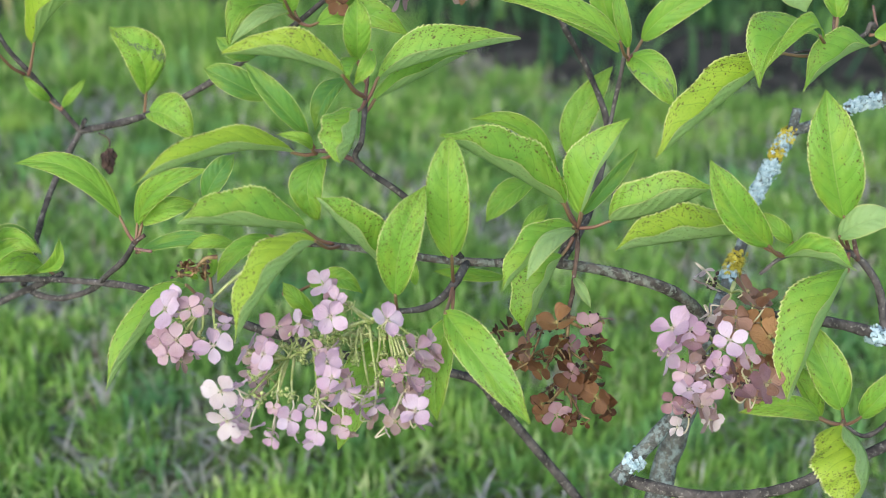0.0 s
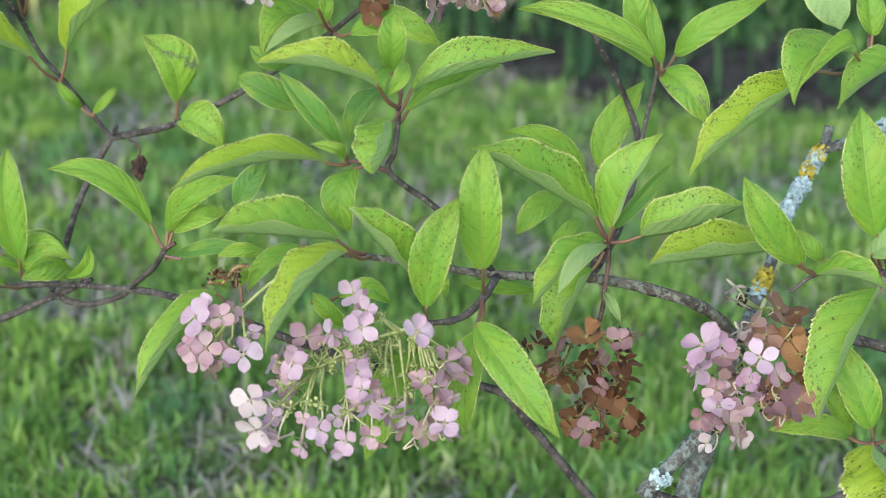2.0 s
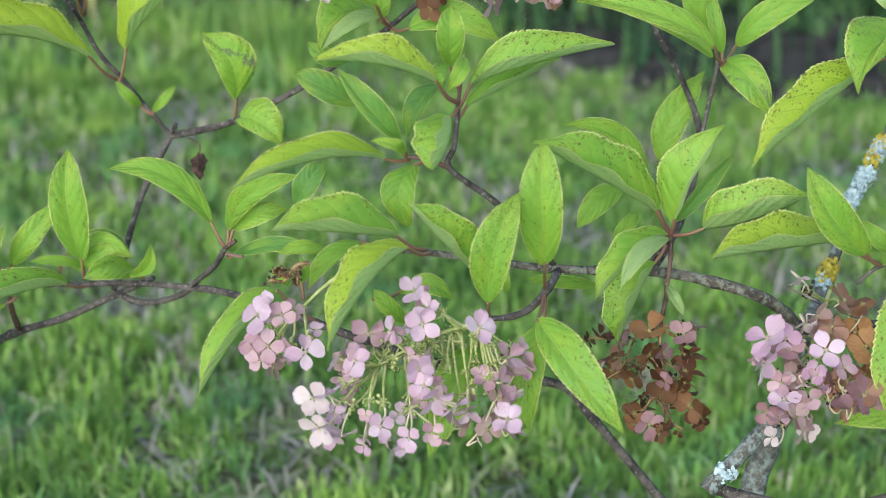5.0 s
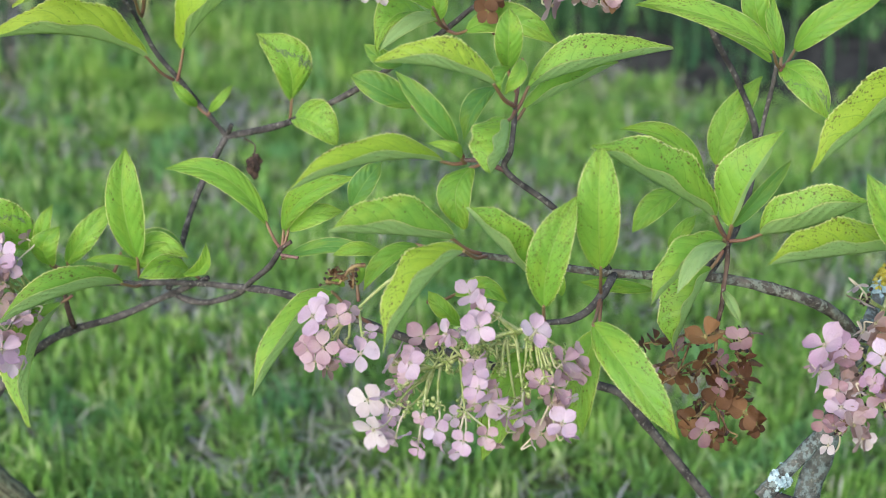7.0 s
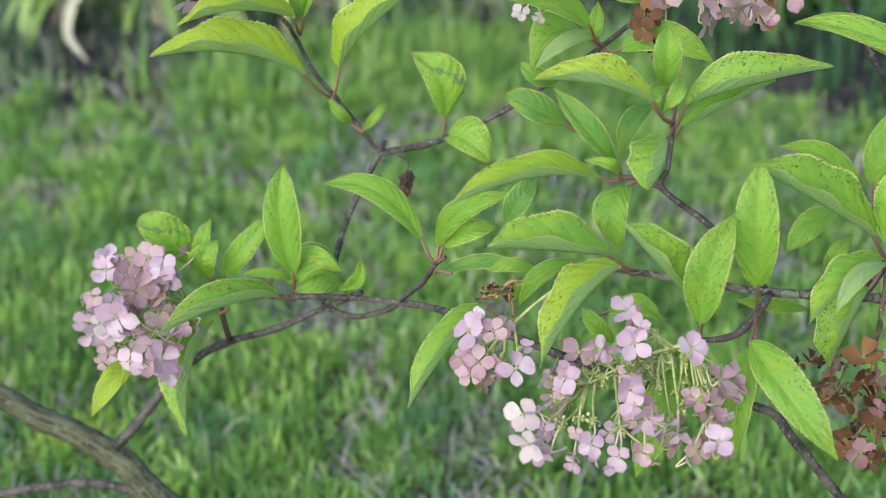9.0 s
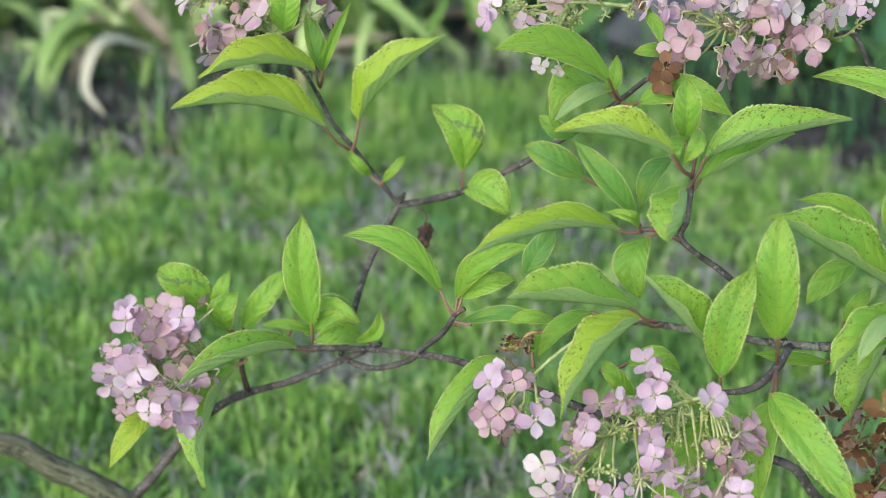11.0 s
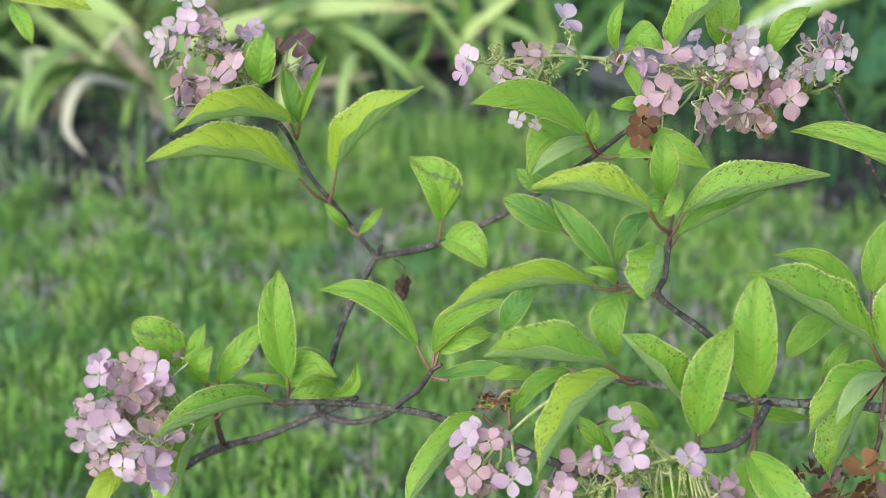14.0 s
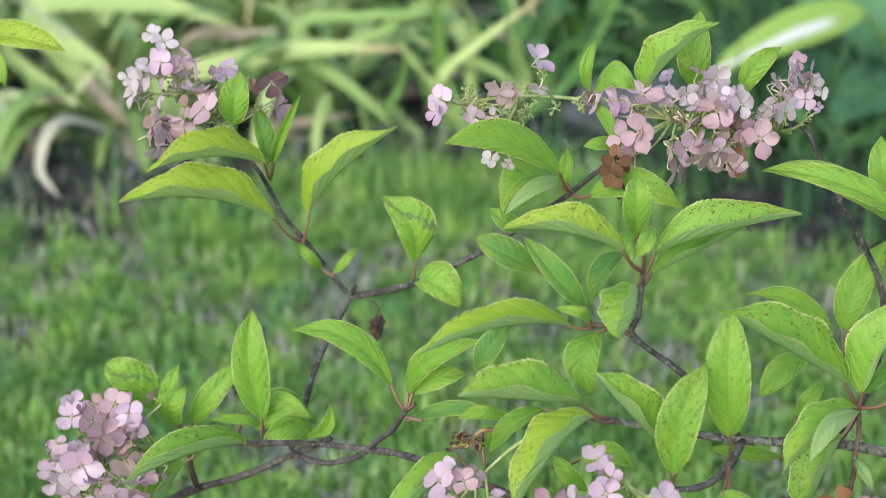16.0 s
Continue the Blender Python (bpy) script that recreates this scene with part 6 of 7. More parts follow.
head.floret((0.2134, 1.0865, 0.5541), (-0.1330, -0.8054, 0.5776), 0.0132, BROWN)
head.floret((0.1689, 1.1411, 0.5664), (0.4767, -0.7744, 0.4161), 0.0109, RUSSET)
head.floret((0.1614, 1.1520, 0.5560), (0.7199, -0.5643, 0.4041), 0.0076, RUSSET)
head.floret((0.1896, 1.0983, 0.5515), (-0.6528, -0.5866, 0.4794), 0.0107, BROWN)
head.floret((0.1967, 1.1085, 0.5532), (-0.9616, -0.2618, -0.0821), 0.0094, BROWN)
head.floret((0.2326, 1.0776, 0.5395), (-0.1867, -0.6983, 0.6910), 0.0150, BROWN)
head.floret((0.2427, 1.0802, 0.5270), (-0.4121, -0.4912, 0.7674), 0.0130, BROWN)
head.floret((0.2026, 1.0814, 0.5201), (0.1564, -0.9795, -0.1269), 0.0124, DUSKY)
head.floret((0.1929, 1.0948, 0.5228), (-0.1393, -0.9727, -0.1855), 0.0107, BROWN)
head.floret((0.1933, 1.0971, 0.5112), (-0.4754, -0.8646, -0.1625), 0.0089, BROWN)
head.floret((0.2100, 1.0777, 0.5139), (0.3811, -0.8602, -0.3389), 0.0089, BROWN)
head.floret((0.2145, 1.0864, 0.5158), (0.9678, 0.1584, -0.1957), 0.0072, BROWN)
head.floret((0.1777, 1.1278, 0.5414), (-0.2467, -0.1884, 0.9506), 0.0109, RUST)
head.floret((0.1760, 1.1432, 0.5419), (-0.5423, 0.2748, 0.7940), 0.0101, COPPER)
head.floret((0.2243, 1.0977, 0.5335), (-0.0997, -0.9138, -0.3939), 0.0107, RUSSET)
head.floret((0.2329, 1.1051, 0.5351), (0.2186, -0.8486, -0.4818), 0.0100, RUSSET)
head.floret((0.1988, 1.1080, 0.5277), (-0.5037, -0.0962, 0.8585), 0.0099, RUSSET)
head.floret((0.2052, 1.1159, 0.5147), (-0.9396, -0.0456, 0.3391), 0.0075, RUSSET)
head.floret((0.2157, 1.1144, 0.5653), (0.1937, -0.9380, -0.2873), 0.0098, DUSKY)
head.floret((0.2100, 1.1256, 0.5643), (-0.5313, -0.8073, -0.2570), 0.0070, RUST)
head.finish()
head = Head((0.3556, 1.1626, 0.5937), (0.3203, 1.0997, 0.5304), 'panicle fading from mauve to rusty brown')
head.floret((0.2879, 1.0802, 0.5979), (-0.2224, -0.6250, 0.7483), 0.0152, MAUVE)
head.floret((0.3043, 1.0900, 0.5910), (-0.5265, -0.7327, 0.4313), 0.0117, MAUVE)
head.floret((0.2833, 1.0715, 0.5800), (0.4220, -0.8814, -0.2123), 0.0135, LILAC)
head.floret((0.2845, 1.0871, 0.5833), (0.4381, -0.8988, -0.0126), 0.0107, LILAC)
head.floret((0.3211, 1.1202, 0.6156), (-0.4463, -0.8663, -0.2242), 0.0120, FADED)
head.floret((0.3504, 1.1066, 0.6154), (0.6174, -0.2751, 0.7370), 0.0154, COPPER)
head.floret((0.3576, 1.1107, 0.5997), (0.0079, -0.1756, 0.9844), 0.0121, COPPER)
head.floret((0.3300, 1.1028, 0.6047), (0.6749, -0.6840, 0.2768), 0.0128, FADED)
head.floret((0.3352, 1.1059, 0.5916), (0.3675, -0.8760, 0.3122), 0.0120, FADED)
head.floret((0.3414, 1.0981, 0.5971), (-0.0008, -0.8721, 0.4893), 0.0128, COPPER)
head.floret((0.3438, 1.1049, 0.5814), (-0.2854, -0.7291, 0.6220), 0.0104, COPPER)
head.floret((0.3056, 1.0838, 0.5856), (0.0624, -0.2031, 0.9772), 0.0136, DUSKY)
head.floret((0.3157, 1.0953, 0.5884), (-0.9475, 0.2420, 0.2092), 0.0104, DUSKY)
head.floret((0.3291, 1.0648, 0.5961), (-0.2123, -0.6664, 0.7148), 0.0151, LILAC)
head.floret((0.3676, 1.0895, 0.5843), (-0.2165, -0.9038, 0.3692), 0.0154, RUST)
head.floret((0.3650, 1.1062, 0.5876), (-0.6206, -0.6914, 0.3698), 0.0122, RUST)
head.floret((0.3222, 1.0662, 0.5754), (-0.0211, -0.9997, 0.0133), 0.0109, MAUVE)
head.floret((0.3269, 1.0685, 0.5643), (-0.4181, -0.6595, -0.6247), 0.0095, MAUVE)
head.floret((0.3533, 1.0788, 0.5608), (-0.3494, -0.6555, 0.6695), 0.0128, COPPER)
head.floret((0.3435, 1.0853, 0.5569), (0.5369, -0.6114, 0.5812), 0.0110, COPPER)
head.floret((0.3566, 1.0474, 0.5660), (0.2931, -0.9387, 0.1813), 0.0159, DUSKY)
head.floret((0.3504, 1.0487, 0.5528), (0.3051, -0.0701, 0.9497), 0.0148, DUSKY)
head.floret((0.3026, 1.0667, 0.5511), (-0.4669, -0.2490, 0.8486), 0.0118, LILAC)
head.floret((0.3074, 1.0722, 0.5367), (-0.4286, 0.1697, 0.8874), 0.0087, LILAC)
head.floret((0.3098, 1.0514, 0.5442), (-0.0324, -0.8285, 0.5591), 0.0135, FADED)
head.floret((0.3167, 1.0645, 0.5476), (0.0865, -0.9812, -0.1725), 0.0098, FADED)
head.floret((0.2915, 1.0716, 0.5369), (-0.3677, -0.8898, 0.2702), 0.0115, DUSKY)
head.floret((0.3026, 1.0758, 0.5302), (-0.7035, -0.7028, 0.1057), 0.0099, DUSKY)
head.floret((0.3157, 1.0470, 0.5366), (0.4990, -0.8011, 0.3305), 0.0126, FADED)
head.floret((0.3115, 1.0912, 0.5566), (0.1483, -0.9134, 0.3791), 0.0116, FADED)
head.floret((0.3165, 1.1037, 0.5596), (-0.4597, -0.8674, 0.1905), 0.0104, FADED)
head.floret((0.3410, 1.0802, 0.5617), (0.5579, -0.1380, 0.8183), 0.0106, DUSKY)
head.floret((0.3357, 1.0837, 0.5528), (0.6016, -0.4274, 0.6748), 0.0091, DUSKY)
head.floret((0.3209, 1.0654, 0.5515), (-0.3494, -0.4244, 0.8354), 0.0114, PINK)
head.floret((0.3027, 1.0812, 0.5577), (-0.4943, -0.5476, 0.6751), 0.0106, PINK)
head.floret((0.3468, 1.0808, 0.5416), (-0.4452, -0.8866, -0.1257), 0.0098, FADED)
head.floret((0.3588, 1.0907, 0.5337), (-0.4338, -0.8635, 0.2573), 0.0080, FADED)
head.finish()
head = Head((-0.3332, 1.2953, 0.5244), (-0.4240, 1.2797, 0.5309), 'dense pale pink panicle')
head.floret((-0.3932, 1.2740, 0.5825), (0.0634, -0.9785, 0.1963), 0.0150, PINK)
head.floret((-0.3830, 1.2858, 0.5756), (-0.9773, -0.0885, -0.1925), 0.0120, PINK)
head.floret((-0.4326, 1.2749, 0.5684), (0.3461, -0.8471, 0.4034), 0.0141, LILAC)
head.floret((-0.4328, 1.2872, 0.5748), (-0.0941, -0.8259, 0.5559), 0.0133, LILAC)
head.floret((-0.4129, 1.2655, 0.5685), (0.6121, -0.4240, 0.6675), 0.0140, PINK)
head.floret((-0.4217, 1.2752, 0.5740), (0.9690, -0.1481, -0.1979), 0.0116, PINK)
head.floret((-0.3996, 1.2521, 0.5616), (0.5709, -0.4457, 0.6895), 0.0159, PINK)
head.floret((-0.4061, 1.2585, 0.5441), (0.4112, -0.2011, 0.8891), 0.0143, PINK)
head.floret((-0.3787, 1.2623, 0.5790), (0.3381, -0.4635, 0.8191), 0.0149, LILAC)
head.floret((-0.3771, 1.2679, 0.5636), (0.1861, -0.9460, 0.2655), 0.0128, LILAC)
head.floret((-0.3754, 1.2761, 0.5610), (0.8165, -0.2122, 0.5369), 0.0121, LILAC)
head.floret((-0.4254, 1.2516, 0.5423), (0.2787, -0.3007, 0.9121), 0.0140, PALE)
head.floret((-0.4405, 1.2588, 0.5349), (0.1167, -0.4396, 0.8906), 0.0103, PALE)
head.floret((-0.4144, 1.2313, 0.5444), (0.0195, -0.9991, 0.0371), 0.0162, LILAC)
head.floret((-0.4228, 1.2438, 0.5511), (0.4906, -0.8168, 0.3034), 0.0115, LILAC)
head.floret((-0.3788, 1.2604, 0.5521), (-0.4557, -0.4828, 0.7479), 0.0150, FADED)
head.floret((-0.3891, 1.2756, 0.5557), (-0.5665, -0.2591, 0.7822), 0.0116, FADED)
head.floret((-0.3835, 1.2528, 0.5374), (0.1730, -0.9849, -0.0071), 0.0150, FADED)
head.floret((-0.3743, 1.2566, 0.5275), (-0.8532, -0.4167, 0.3138), 0.0121, FADED)
head.floret((-0.4440, 1.2682, 0.5337), (0.2701, -0.9579, -0.0978), 0.0101, FADED)
head.floret((-0.4518, 1.2747, 0.5221), (0.9385, -0.2991, -0.1724), 0.0088, FADED)
head.floret((-0.4410, 1.2404, 0.5220), (-0.0105, -0.8508, -0.5254), 0.0145, LILAC)
head.floret((-0.4494, 1.2504, 0.5279), (-0.1126, -0.7484, -0.6537), 0.0118, LILAC)
head.floret((-0.4243, 1.2333, 0.5274), (-0.3971, -0.6737, 0.6233), 0.0129, PALE)
head.floret((-0.4347, 1.2447, 0.5299), (-0.6456, -0.7491, -0.1483), 0.0104, PALE)
head.floret((-0.4025, 1.2345, 0.5261), (0.1205, -0.6562, 0.7449), 0.0149, LILAC)
head.floret((-0.3870, 1.2225, 0.5217), (0.1024, -0.9726, -0.2089), 0.0138, LILAC)
head.floret((-0.3709, 1.2364, 0.5245), (0.5579, -0.3323, 0.7605), 0.0129, LILAC)
head.floret((-0.3665, 1.2471, 0.5287), (0.4545, 0.8642, 0.2158), 0.0108, LILAC)
head.floret((-0.3674, 1.2485, 0.5259), (0.5614, -0.7072, 0.4297), 0.0120, PINK)
head.floret((-0.3713, 1.2579, 0.5314), (-0.4607, -0.8840, 0.0791), 0.0100, PINK)
head.floret((-0.4078, 1.2324, 0.4998), (-0.0835, -0.9360, 0.3420), 0.0130, LILAC)
head.floret((-0.4227, 1.2418, 0.4915), (0.1028, -0.9914, -0.0806), 0.0095, LILAC)
head.floret((-0.3760, 1.2178, 0.5100), (0.6684, -0.4804, 0.5679), 0.0153, LILAC)
head.floret((-0.3693, 1.2214, 0.4971), (0.8331, -0.4943, 0.2481), 0.0126, LILAC)
head.floret((-0.3918, 1.2318, 0.4959), (0.1277, -0.7702, 0.6249), 0.0120, PINK)
head.floret((-0.3840, 1.2427, 0.4926), (-0.4876, -0.7518, 0.4439), 0.0113, PINK)
head.floret((-0.4333, 1.2510, 0.4967), (-0.0405, -0.7866, -0.6162), 0.0101, PINK)
head.floret((-0.4406, 1.2562, 0.4855), (-0.6811, -0.6939, -0.2337), 0.0076, PINK)
head.floret((-0.4552, 1.2698, 0.5389), (0.3730, -0.2403, 0.8962), 0.0061, PALE)
head.floret((-0.4573, 1.2784, 0.5399), (-0.1260, -0.1649, 0.9782), 0.0046, PALE)
head.floret((-0.4111, 1.2607, 0.5355), (-0.6010, -0.7810, 0.1698), 0.0121, FADED)
head.floret((-0.4246, 1.2701, 0.5257), (-0.7337, -0.6794, 0.0100), 0.0087, FADED)
head.floret((-0.4041, 1.2834, 0.5579), (0.1031, -0.6609, 0.7434), 0.0121, PINK)
head.floret((-0.3994, 1.2902, 0.5464), (0.7229, -0.6907, 0.0189), 0.0091, PINK)
head.finish()
head = Head((-0.3015, 1.3824, 0.7943), (-0.3495, 1.3915, 0.8524), 'pale pink panicle with many green buds')
head.floret((-0.3500, 1.3803, 0.8786), (0.0287, -0.5099, 0.8597), 0.0122, PALE)
head.floret((-0.3617, 1.3931, 0.8813), (-0.1700, -0.5909, 0.7886), 0.0110, PALE)
head.floret((-0.3500, 1.3637, 0.8640), (0.0426, -0.4475, 0.8933), 0.0141, LILAC)
head.floret((-0.3203, 1.3568, 0.8689), (-0.6790, -0.7067, 0.1988), 0.0159, PINK)
head.floret((-0.3355, 1.3670, 0.8592), (-0.5477, -0.5277, 0.6493), 0.0137, PINK)
head.floret((-0.3693, 1.3673, 0.8489), (-0.4531, -0.6868, 0.5684), 0.0132, PALE)
head.floret((-0.3835, 1.3771, 0.8483), (-0.1282, -0.7260, 0.6757), 0.0096, PALE)
head.floret((-0.3760, 1.3622, 0.8372), (-0.5366, -0.5265, 0.6594), 0.0117, PALE)
head.floret((-0.3526, 1.3636, 0.8368), (-0.8530, -0.4557, 0.2545), 0.0117, LILAC)
head.floret((-0.3093, 1.3326, 0.8330), (-0.3506, -0.7235, 0.5947), 0.0167, PINK)
head.floret((-0.3119, 1.3456, 0.8431), (-0.5860, 0.1322, 0.7994), 0.0131, PINK)
head.floret((-0.3468, 1.3358, 0.8199), (-0.6538, -0.6464, 0.3934), 0.0159, PINK)
head.floret((-0.3341, 1.3435, 0.8185), (0.1955, 0.3330, 0.9224), 0.0149, PINK)
head.floret((-0.3275, 1.3341, 0.8125), (-0.5498, -0.8054, -0.2217), 0.0140, PINK)
head.floret((-0.3419, 1.3416, 0.8115), (-0.4737, -0.8513, -0.2258), 0.0110, PINK)
head.floret((-0.3495, 1.3278, 0.8003), (0.4176, -0.8030, -0.4251), 0.0140, LILAC)
head.floret((-0.3436, 1.3378, 0.8065), (0.6129, -0.5535, -0.5639), 0.0126, LILAC)
head.floret((-0.2981, 1.3819, 0.8470), (0.3136, -0.4302, 0.8465), 0.0108, LILAC)
head.floret((-0.2976, 1.3940, 0.8524), (-0.1765, -0.5339, 0.8269), 0.0083, LILAC)
head.floret((-0.2571, 1.3728, 0.8445), (0.7727, -0.6342, -0.0278), 0.0147, DUSKY)
head.floret((-0.2536, 1.3748, 0.8216), (0.7968, -0.6034, -0.0310), 0.0128, PINK)
head.floret((-0.2548, 1.3874, 0.8285), (0.7367, -0.1127, 0.6667), 0.0101, PINK)
head.floret((-0.3659, 1.3815, 0.8571), (-0.2548, -0.4988, 0.8284), 0.0118, PALE)
head.floret((-0.3588, 1.3924, 0.8590), (-0.3867, -0.6354, 0.6684), 0.0099, PALE)
head.floret((-0.3363, 1.3786, 0.8448), (0.3795, -0.8169, 0.4343), 0.0098, LILAC)
head.floret((-0.3441, 1.3851, 0.8367), (-0.1025, -0.8735, 0.4759), 0.0076, LILAC)
head.floret((-0.3301, 1.3606, 0.8256), (-0.6791, -0.3111, 0.6649), 0.0098, FADED)
head.floret((-0.3236, 1.3718, 0.8229), (-0.7675, -0.4023, 0.4990), 0.0071, FADED)
head.finish()
head = Head((0.0260, 1.3545, 0.8334), (-0.0969, 1.3080, 0.8449), 'narrow panicle mostly of green buds')
head.floret((-0.1050, 1.2895, 0.8541), (-0.5422, -0.7848, 0.3003), 0.0119, LILAC)
head.floret((-0.1086, 1.2853, 0.8440), (-0.6607, -0.6335, 0.4026), 0.0119, MAUVE)
head.floret((-0.0566, 1.2951, 0.8602), (-0.0408, -0.5300, 0.8470), 0.0133, FADED)
head.floret((-0.0471, 1.2996, 0.8524), (-0.1665, -0.6674, 0.7259), 0.0121, FADED)
head.floret((-0.0275, 1.3059, 0.8828), (0.4435, -0.5393, 0.7159), 0.0142, LILAC)
head.floret((-0.0251, 1.3073, 0.8587), (0.2572, -0.8957, 0.3628), 0.0078, PALE)
head.floret((-0.0783, 1.3053, 0.8351), (0.4364, -0.7847, -0.4402), 0.0102, LILAC)
head.floret((-0.0616, 1.3063, 0.8348), (-0.6600, -0.7510, 0.0196), 0.0093, PALE)
head.floret((-0.0650, 1.2931, 0.8020), (-0.1769, -0.6551, 0.7345), 0.0074, PALE)
head.floret((-0.0502, 1.2926, 0.7984), (-0.0510, -0.9548, -0.2929), 0.0065, PALE)
head.finish()
head = Head((0.1891, 1.3638, 0.8030), (0.0809, 1.3332, 0.8251), 'broad panicle of pale pink and dusky florets')
head.floret((0.0357, 1.3171, 0.8464), (-0.6932, -0.6926, 0.1992), 0.0158, LILAC)
head.floret((0.0222, 1.3270, 0.8407), (-0.5941, -0.7585, -0.2677), 0.0125, LILAC)
head.floret((0.0405, 1.3123, 0.8333), (-0.8038, -0.5572, 0.2086), 0.0121, MAUVE)
head.floret((0.0401, 1.3220, 0.8405), (-0.8013, -0.5459, 0.2446), 0.0100, MAUVE)
head.floret((0.0589, 1.3199, 0.8495), (-0.2989, -0.3021, 0.9052), 0.0158, PINK)
head.floret((0.0552, 1.2889, 0.8262), (-0.7843, -0.4666, 0.4088), 0.0151, PINK)
head.floret((0.0434, 1.2954, 0.8187), (-0.3300, -0.9415, 0.0692), 0.0138, PINK)
head.floret((0.0951, 1.3224, 0.8498), (0.1048, -0.8373, 0.5366), 0.0116, PALE)
head.floret((0.1025, 1.3302, 0.8399), (-0.4073, -0.7922, 0.4545), 0.0109, PALE)
head.floret((0.1191, 1.3282, 0.8607), (0.4868, -0.5819, 0.6515), 0.0125, PALE)
head.floret((0.1253, 1.3322, 0.8504), (-0.1093, -0.8557, 0.5058), 0.0112, PALE)
head.floret((0.1108, 1.3357, 0.8537), (0.4246, -0.9053, -0.0155), 0.0122, PALE)
head.floret((0.1191, 1.2994, 0.8423), (-0.6987, -0.6358, 0.3281), 0.0151, PINK)
head.floret((0.1332, 1.3142, 0.8423), (-0.4132, 0.1093, 0.9040), 0.0136, PINK)
head.floret((0.0980, 1.3140, 0.8282), (0.5515, -0.7610, -0.3416), 0.0102, PINK)
head.floret((0.0907, 1.3252, 0.8286), (0.2495, -0.3840, -0.8890), 0.0082, PINK)
head.floret((0.1382, 1.3022, 0.8463), (0.7397, -0.5543, 0.3815), 0.0124, PALE)
head.floret((0.1345, 1.3125, 0.8527), (0.4903, -0.5820, 0.6487), 0.0090, PALE)
head.floret((0.0920, 1.2669, 0.8191), (0.6094, -0.7887, -0.0810), 0.0158, PINK)
head.floret((0.1014, 1.2796, 0.8256), (0.6972, -0.2612, -0.6676), 0.0126, PINK)
head.floret((0.1046, 1.2657, 0.8139), (0.8361, -0.4974, 0.2313), 0.0131, FADED)
head.floret((0.1219, 1.2782, 0.8156), (0.1870, -0.9568, -0.2225), 0.0109, LILAC)
head.floret((0.1540, 1.2930, 0.8205), (-0.1121, -0.9313, 0.3465), 0.0151, PINK)
head.floret((0.1436, 1.3068, 0.8222), (0.4293, -0.8789, 0.2080), 0.0127, PINK)
head.floret((0.1387, 1.3010, 0.8159), (0.8562, -0.3796, 0.3506), 0.0111, FADED)
head.floret((0.1345, 1.3084, 0.8058), (0.6886, -0.7188, 0.0962), 0.0089, FADED)
head.floret((0.1844, 1.3237, 0.8659), (0.5342, -0.3420, 0.7731), 0.0134, PINK)
head.floret((0.1982, 1.3362, 0.8632), (-0.7986, 0.0579, 0.5991), 0.0098, PINK)
head.floret((0.1982, 1.3215, 0.8580), (0.4301, -0.8991, -0.0814), 0.0102, PALE)
head.floret((0.2061, 1.3271, 0.8505), (0.8031, -0.4598, 0.3790), 0.0074, PALE)
head.floret((0.1785, 1.3314, 0.8590), (0.7154, -0.6472, 0.2635), 0.0112, LILAC)
head.floret((0.1710, 1.3428, 0.8524), (0.6238, -0.2550, 0.7388), 0.0096, LILAC)
head.floret((0.1739, 1.3026, 0.8415), (0.6648, -0.7463, 0.0335), 0.0124, PALE)
head.floret((0.1919, 1.3167, 0.8469), (-0.5755, -0.8118, 0.0983), 0.0115, LILAC)
head.floret((0.1857, 1.3283, 0.8500), (-0.3780, -0.7036, -0.6018), 0.0103, LILAC)
head.floret((0.1629, 1.3222, 0.8384), (0.3746, -0.8891, -0.2629), 0.0093, PALE)
head.floret((0.1584, 1.3313, 0.8304), (0.5788, -0.8148, 0.0330), 0.0066, PALE)
head.floret((0.0371, 1.2794, 0.8052), (0.2278, -0.8343, 0.5020), 0.0133, BROWN)
head.floret((0.0362, 1.2885, 0.7909), (-0.4368, -0.7761, 0.4548), 0.0119, BROWN)
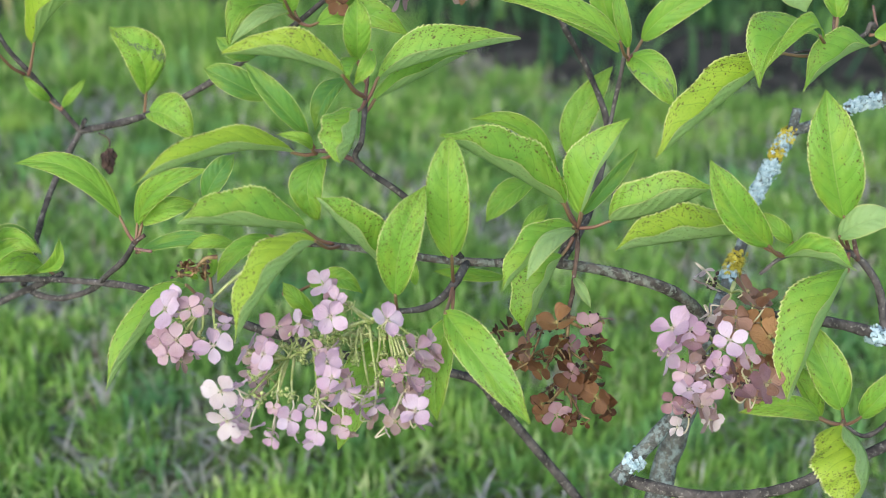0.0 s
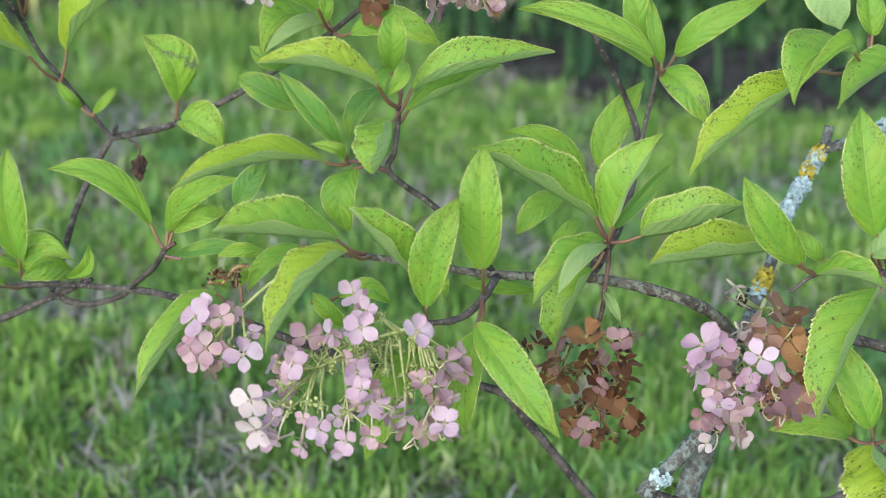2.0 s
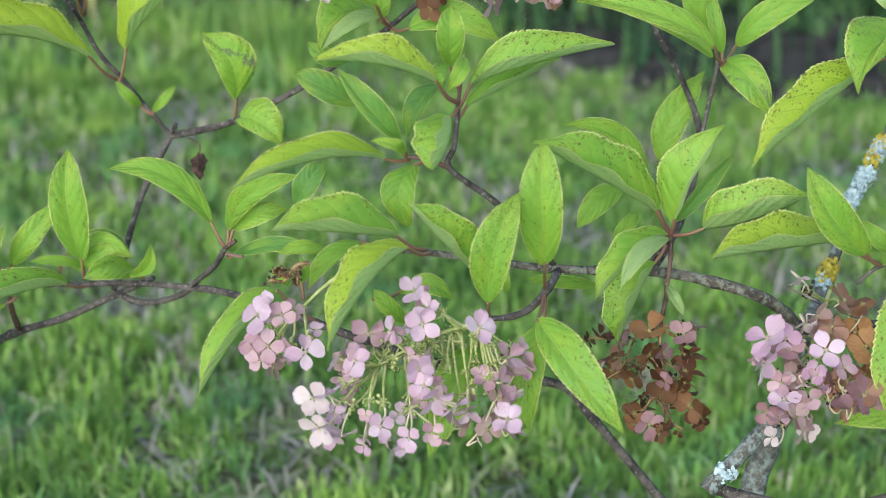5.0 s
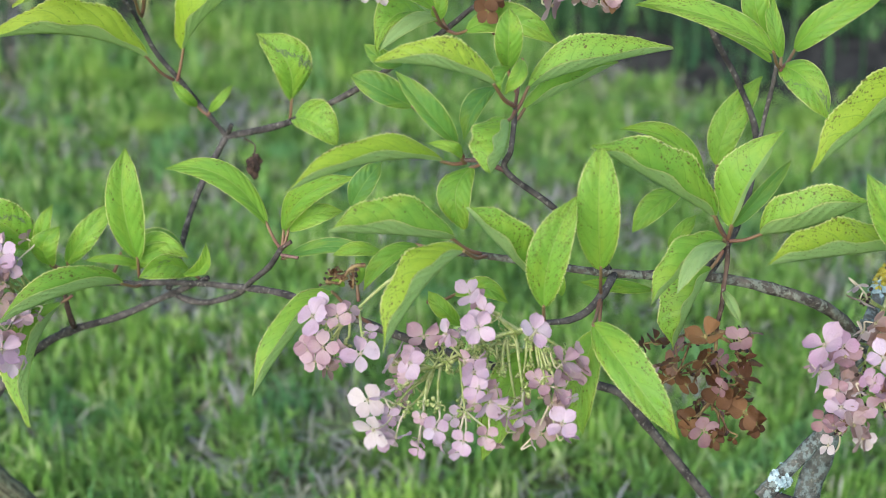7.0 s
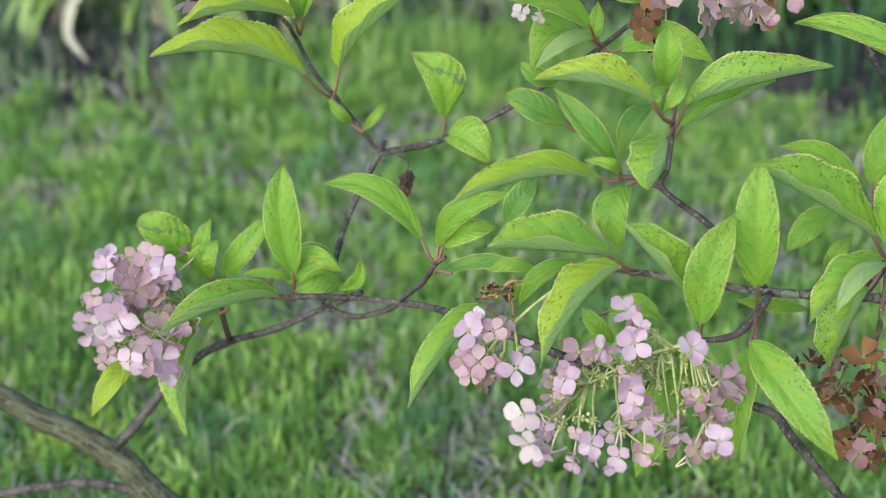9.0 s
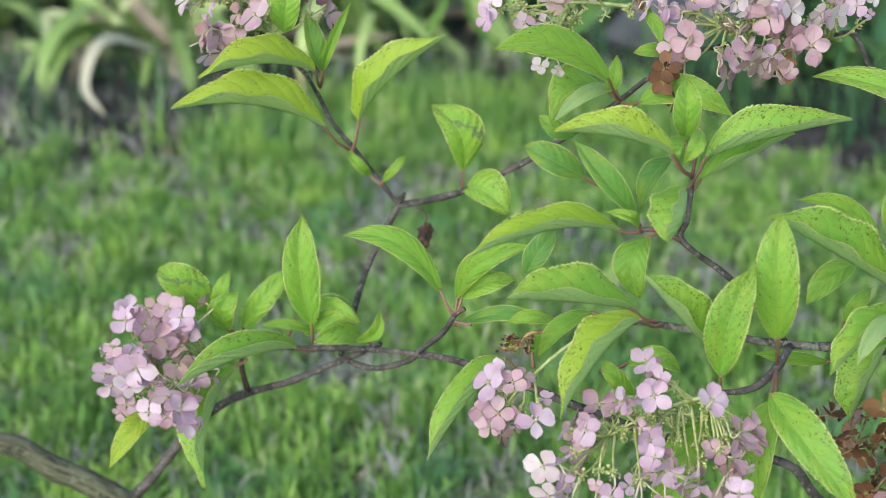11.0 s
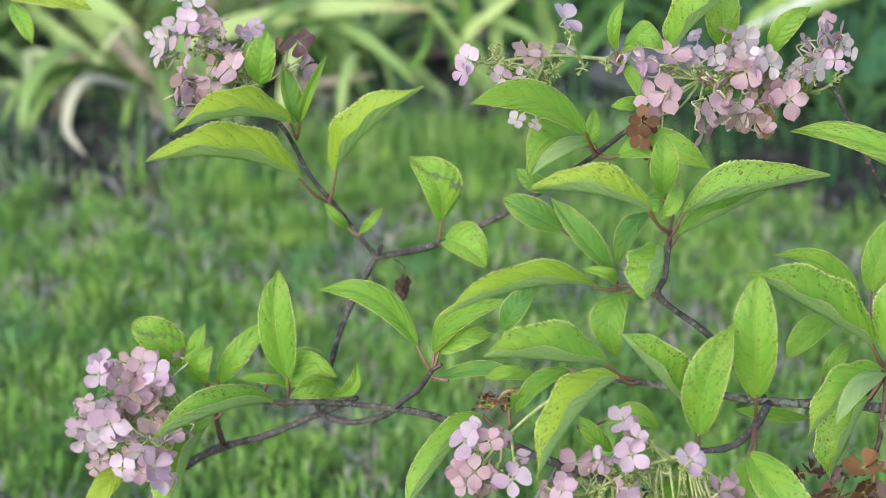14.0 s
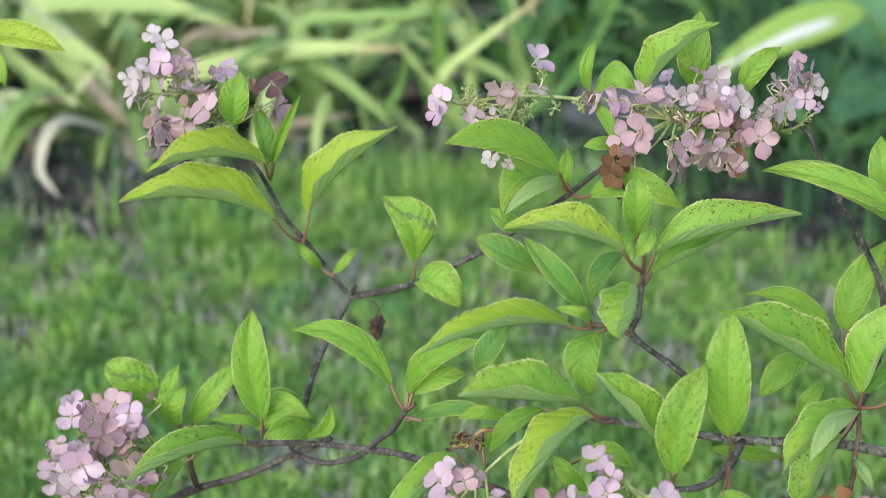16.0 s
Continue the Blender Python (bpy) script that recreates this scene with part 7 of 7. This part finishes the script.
head.floret((0.0865, 1.2796, 0.7976), (0.7988, -0.6016, 0.0007), 0.0133, PINK)
head.floret((0.1247, 1.2747, 0.8062), (0.1525, -0.8930, -0.4233), 0.0127, FADED)
head.floret((0.1158, 1.2867, 0.8073), (-0.3878, -0.8242, -0.4127), 0.0108, FADED)
head.floret((0.0763, 1.3299, 0.8447), (-0.6877, -0.4234, 0.5897), 0.0103, PALE)
head.floret((0.0730, 1.3448, 0.8480), (0.1078, -0.1888, 0.9761), 0.0088, PALE)
head.floret((0.1331, 1.2844, 0.8020), (0.6810, -0.7322, 0.0117), 0.0110, RUST)
head.floret((0.1374, 1.2985, 0.8062), (0.5976, -0.5624, 0.5715), 0.0081, RUST)
head.floret((0.1065, 1.3486, 0.8598), (0.3022, -0.2886, 0.9085), 0.0094, PINK)
head.floret((0.1066, 1.3611, 0.8642), (-0.2972, 0.8248, 0.4810), 0.0068, PINK)
head.finish()
head = Head((-0.0579, 1.0973, 0.6554), (-0.0780, 1.0918, 0.6415), 'withered dark stub of an old flower stalk')
head.floret((-0.0817, 1.0952, 0.6509), (0.1956, -0.9375, 0.2877), 0.0029, RUSSET)
head.floret((-0.0681, 1.0940, 0.6403), (0.1366, -0.6276, 0.7664), 0.0026, RUSSET)
head.floret((-0.0828, 1.0933, 0.6518), (0.7927, -0.4698, -0.3885), 0.0035, RUSSET)
head.floret((-0.0702, 1.0931, 0.6506), (-0.5944, -0.5247, -0.6094), 0.0037, RUSSET)
head.floret((-0.0688, 1.0969, 0.6503), (-0.3613, -0.6441, -0.6742), 0.0024, RUSSET)
head.floret((-0.0773, 1.1009, 0.6482), (0.5197, -0.6218, -0.5859), 0.0026, RUSSET)
head.floret((-0.0684, 1.0967, 0.6426), (0.4426, -0.6428, -0.6252), 0.0029, RUSSET)
head.floret((-0.0741, 1.0902, 0.6482), (-0.2978, -0.4795, 0.8254), 0.0022, RUSSET)
head.floret((-0.0853, 1.0909, 0.6447), (-0.7309, -0.6631, -0.1616), 0.0027, RUSSET)
head.finish()
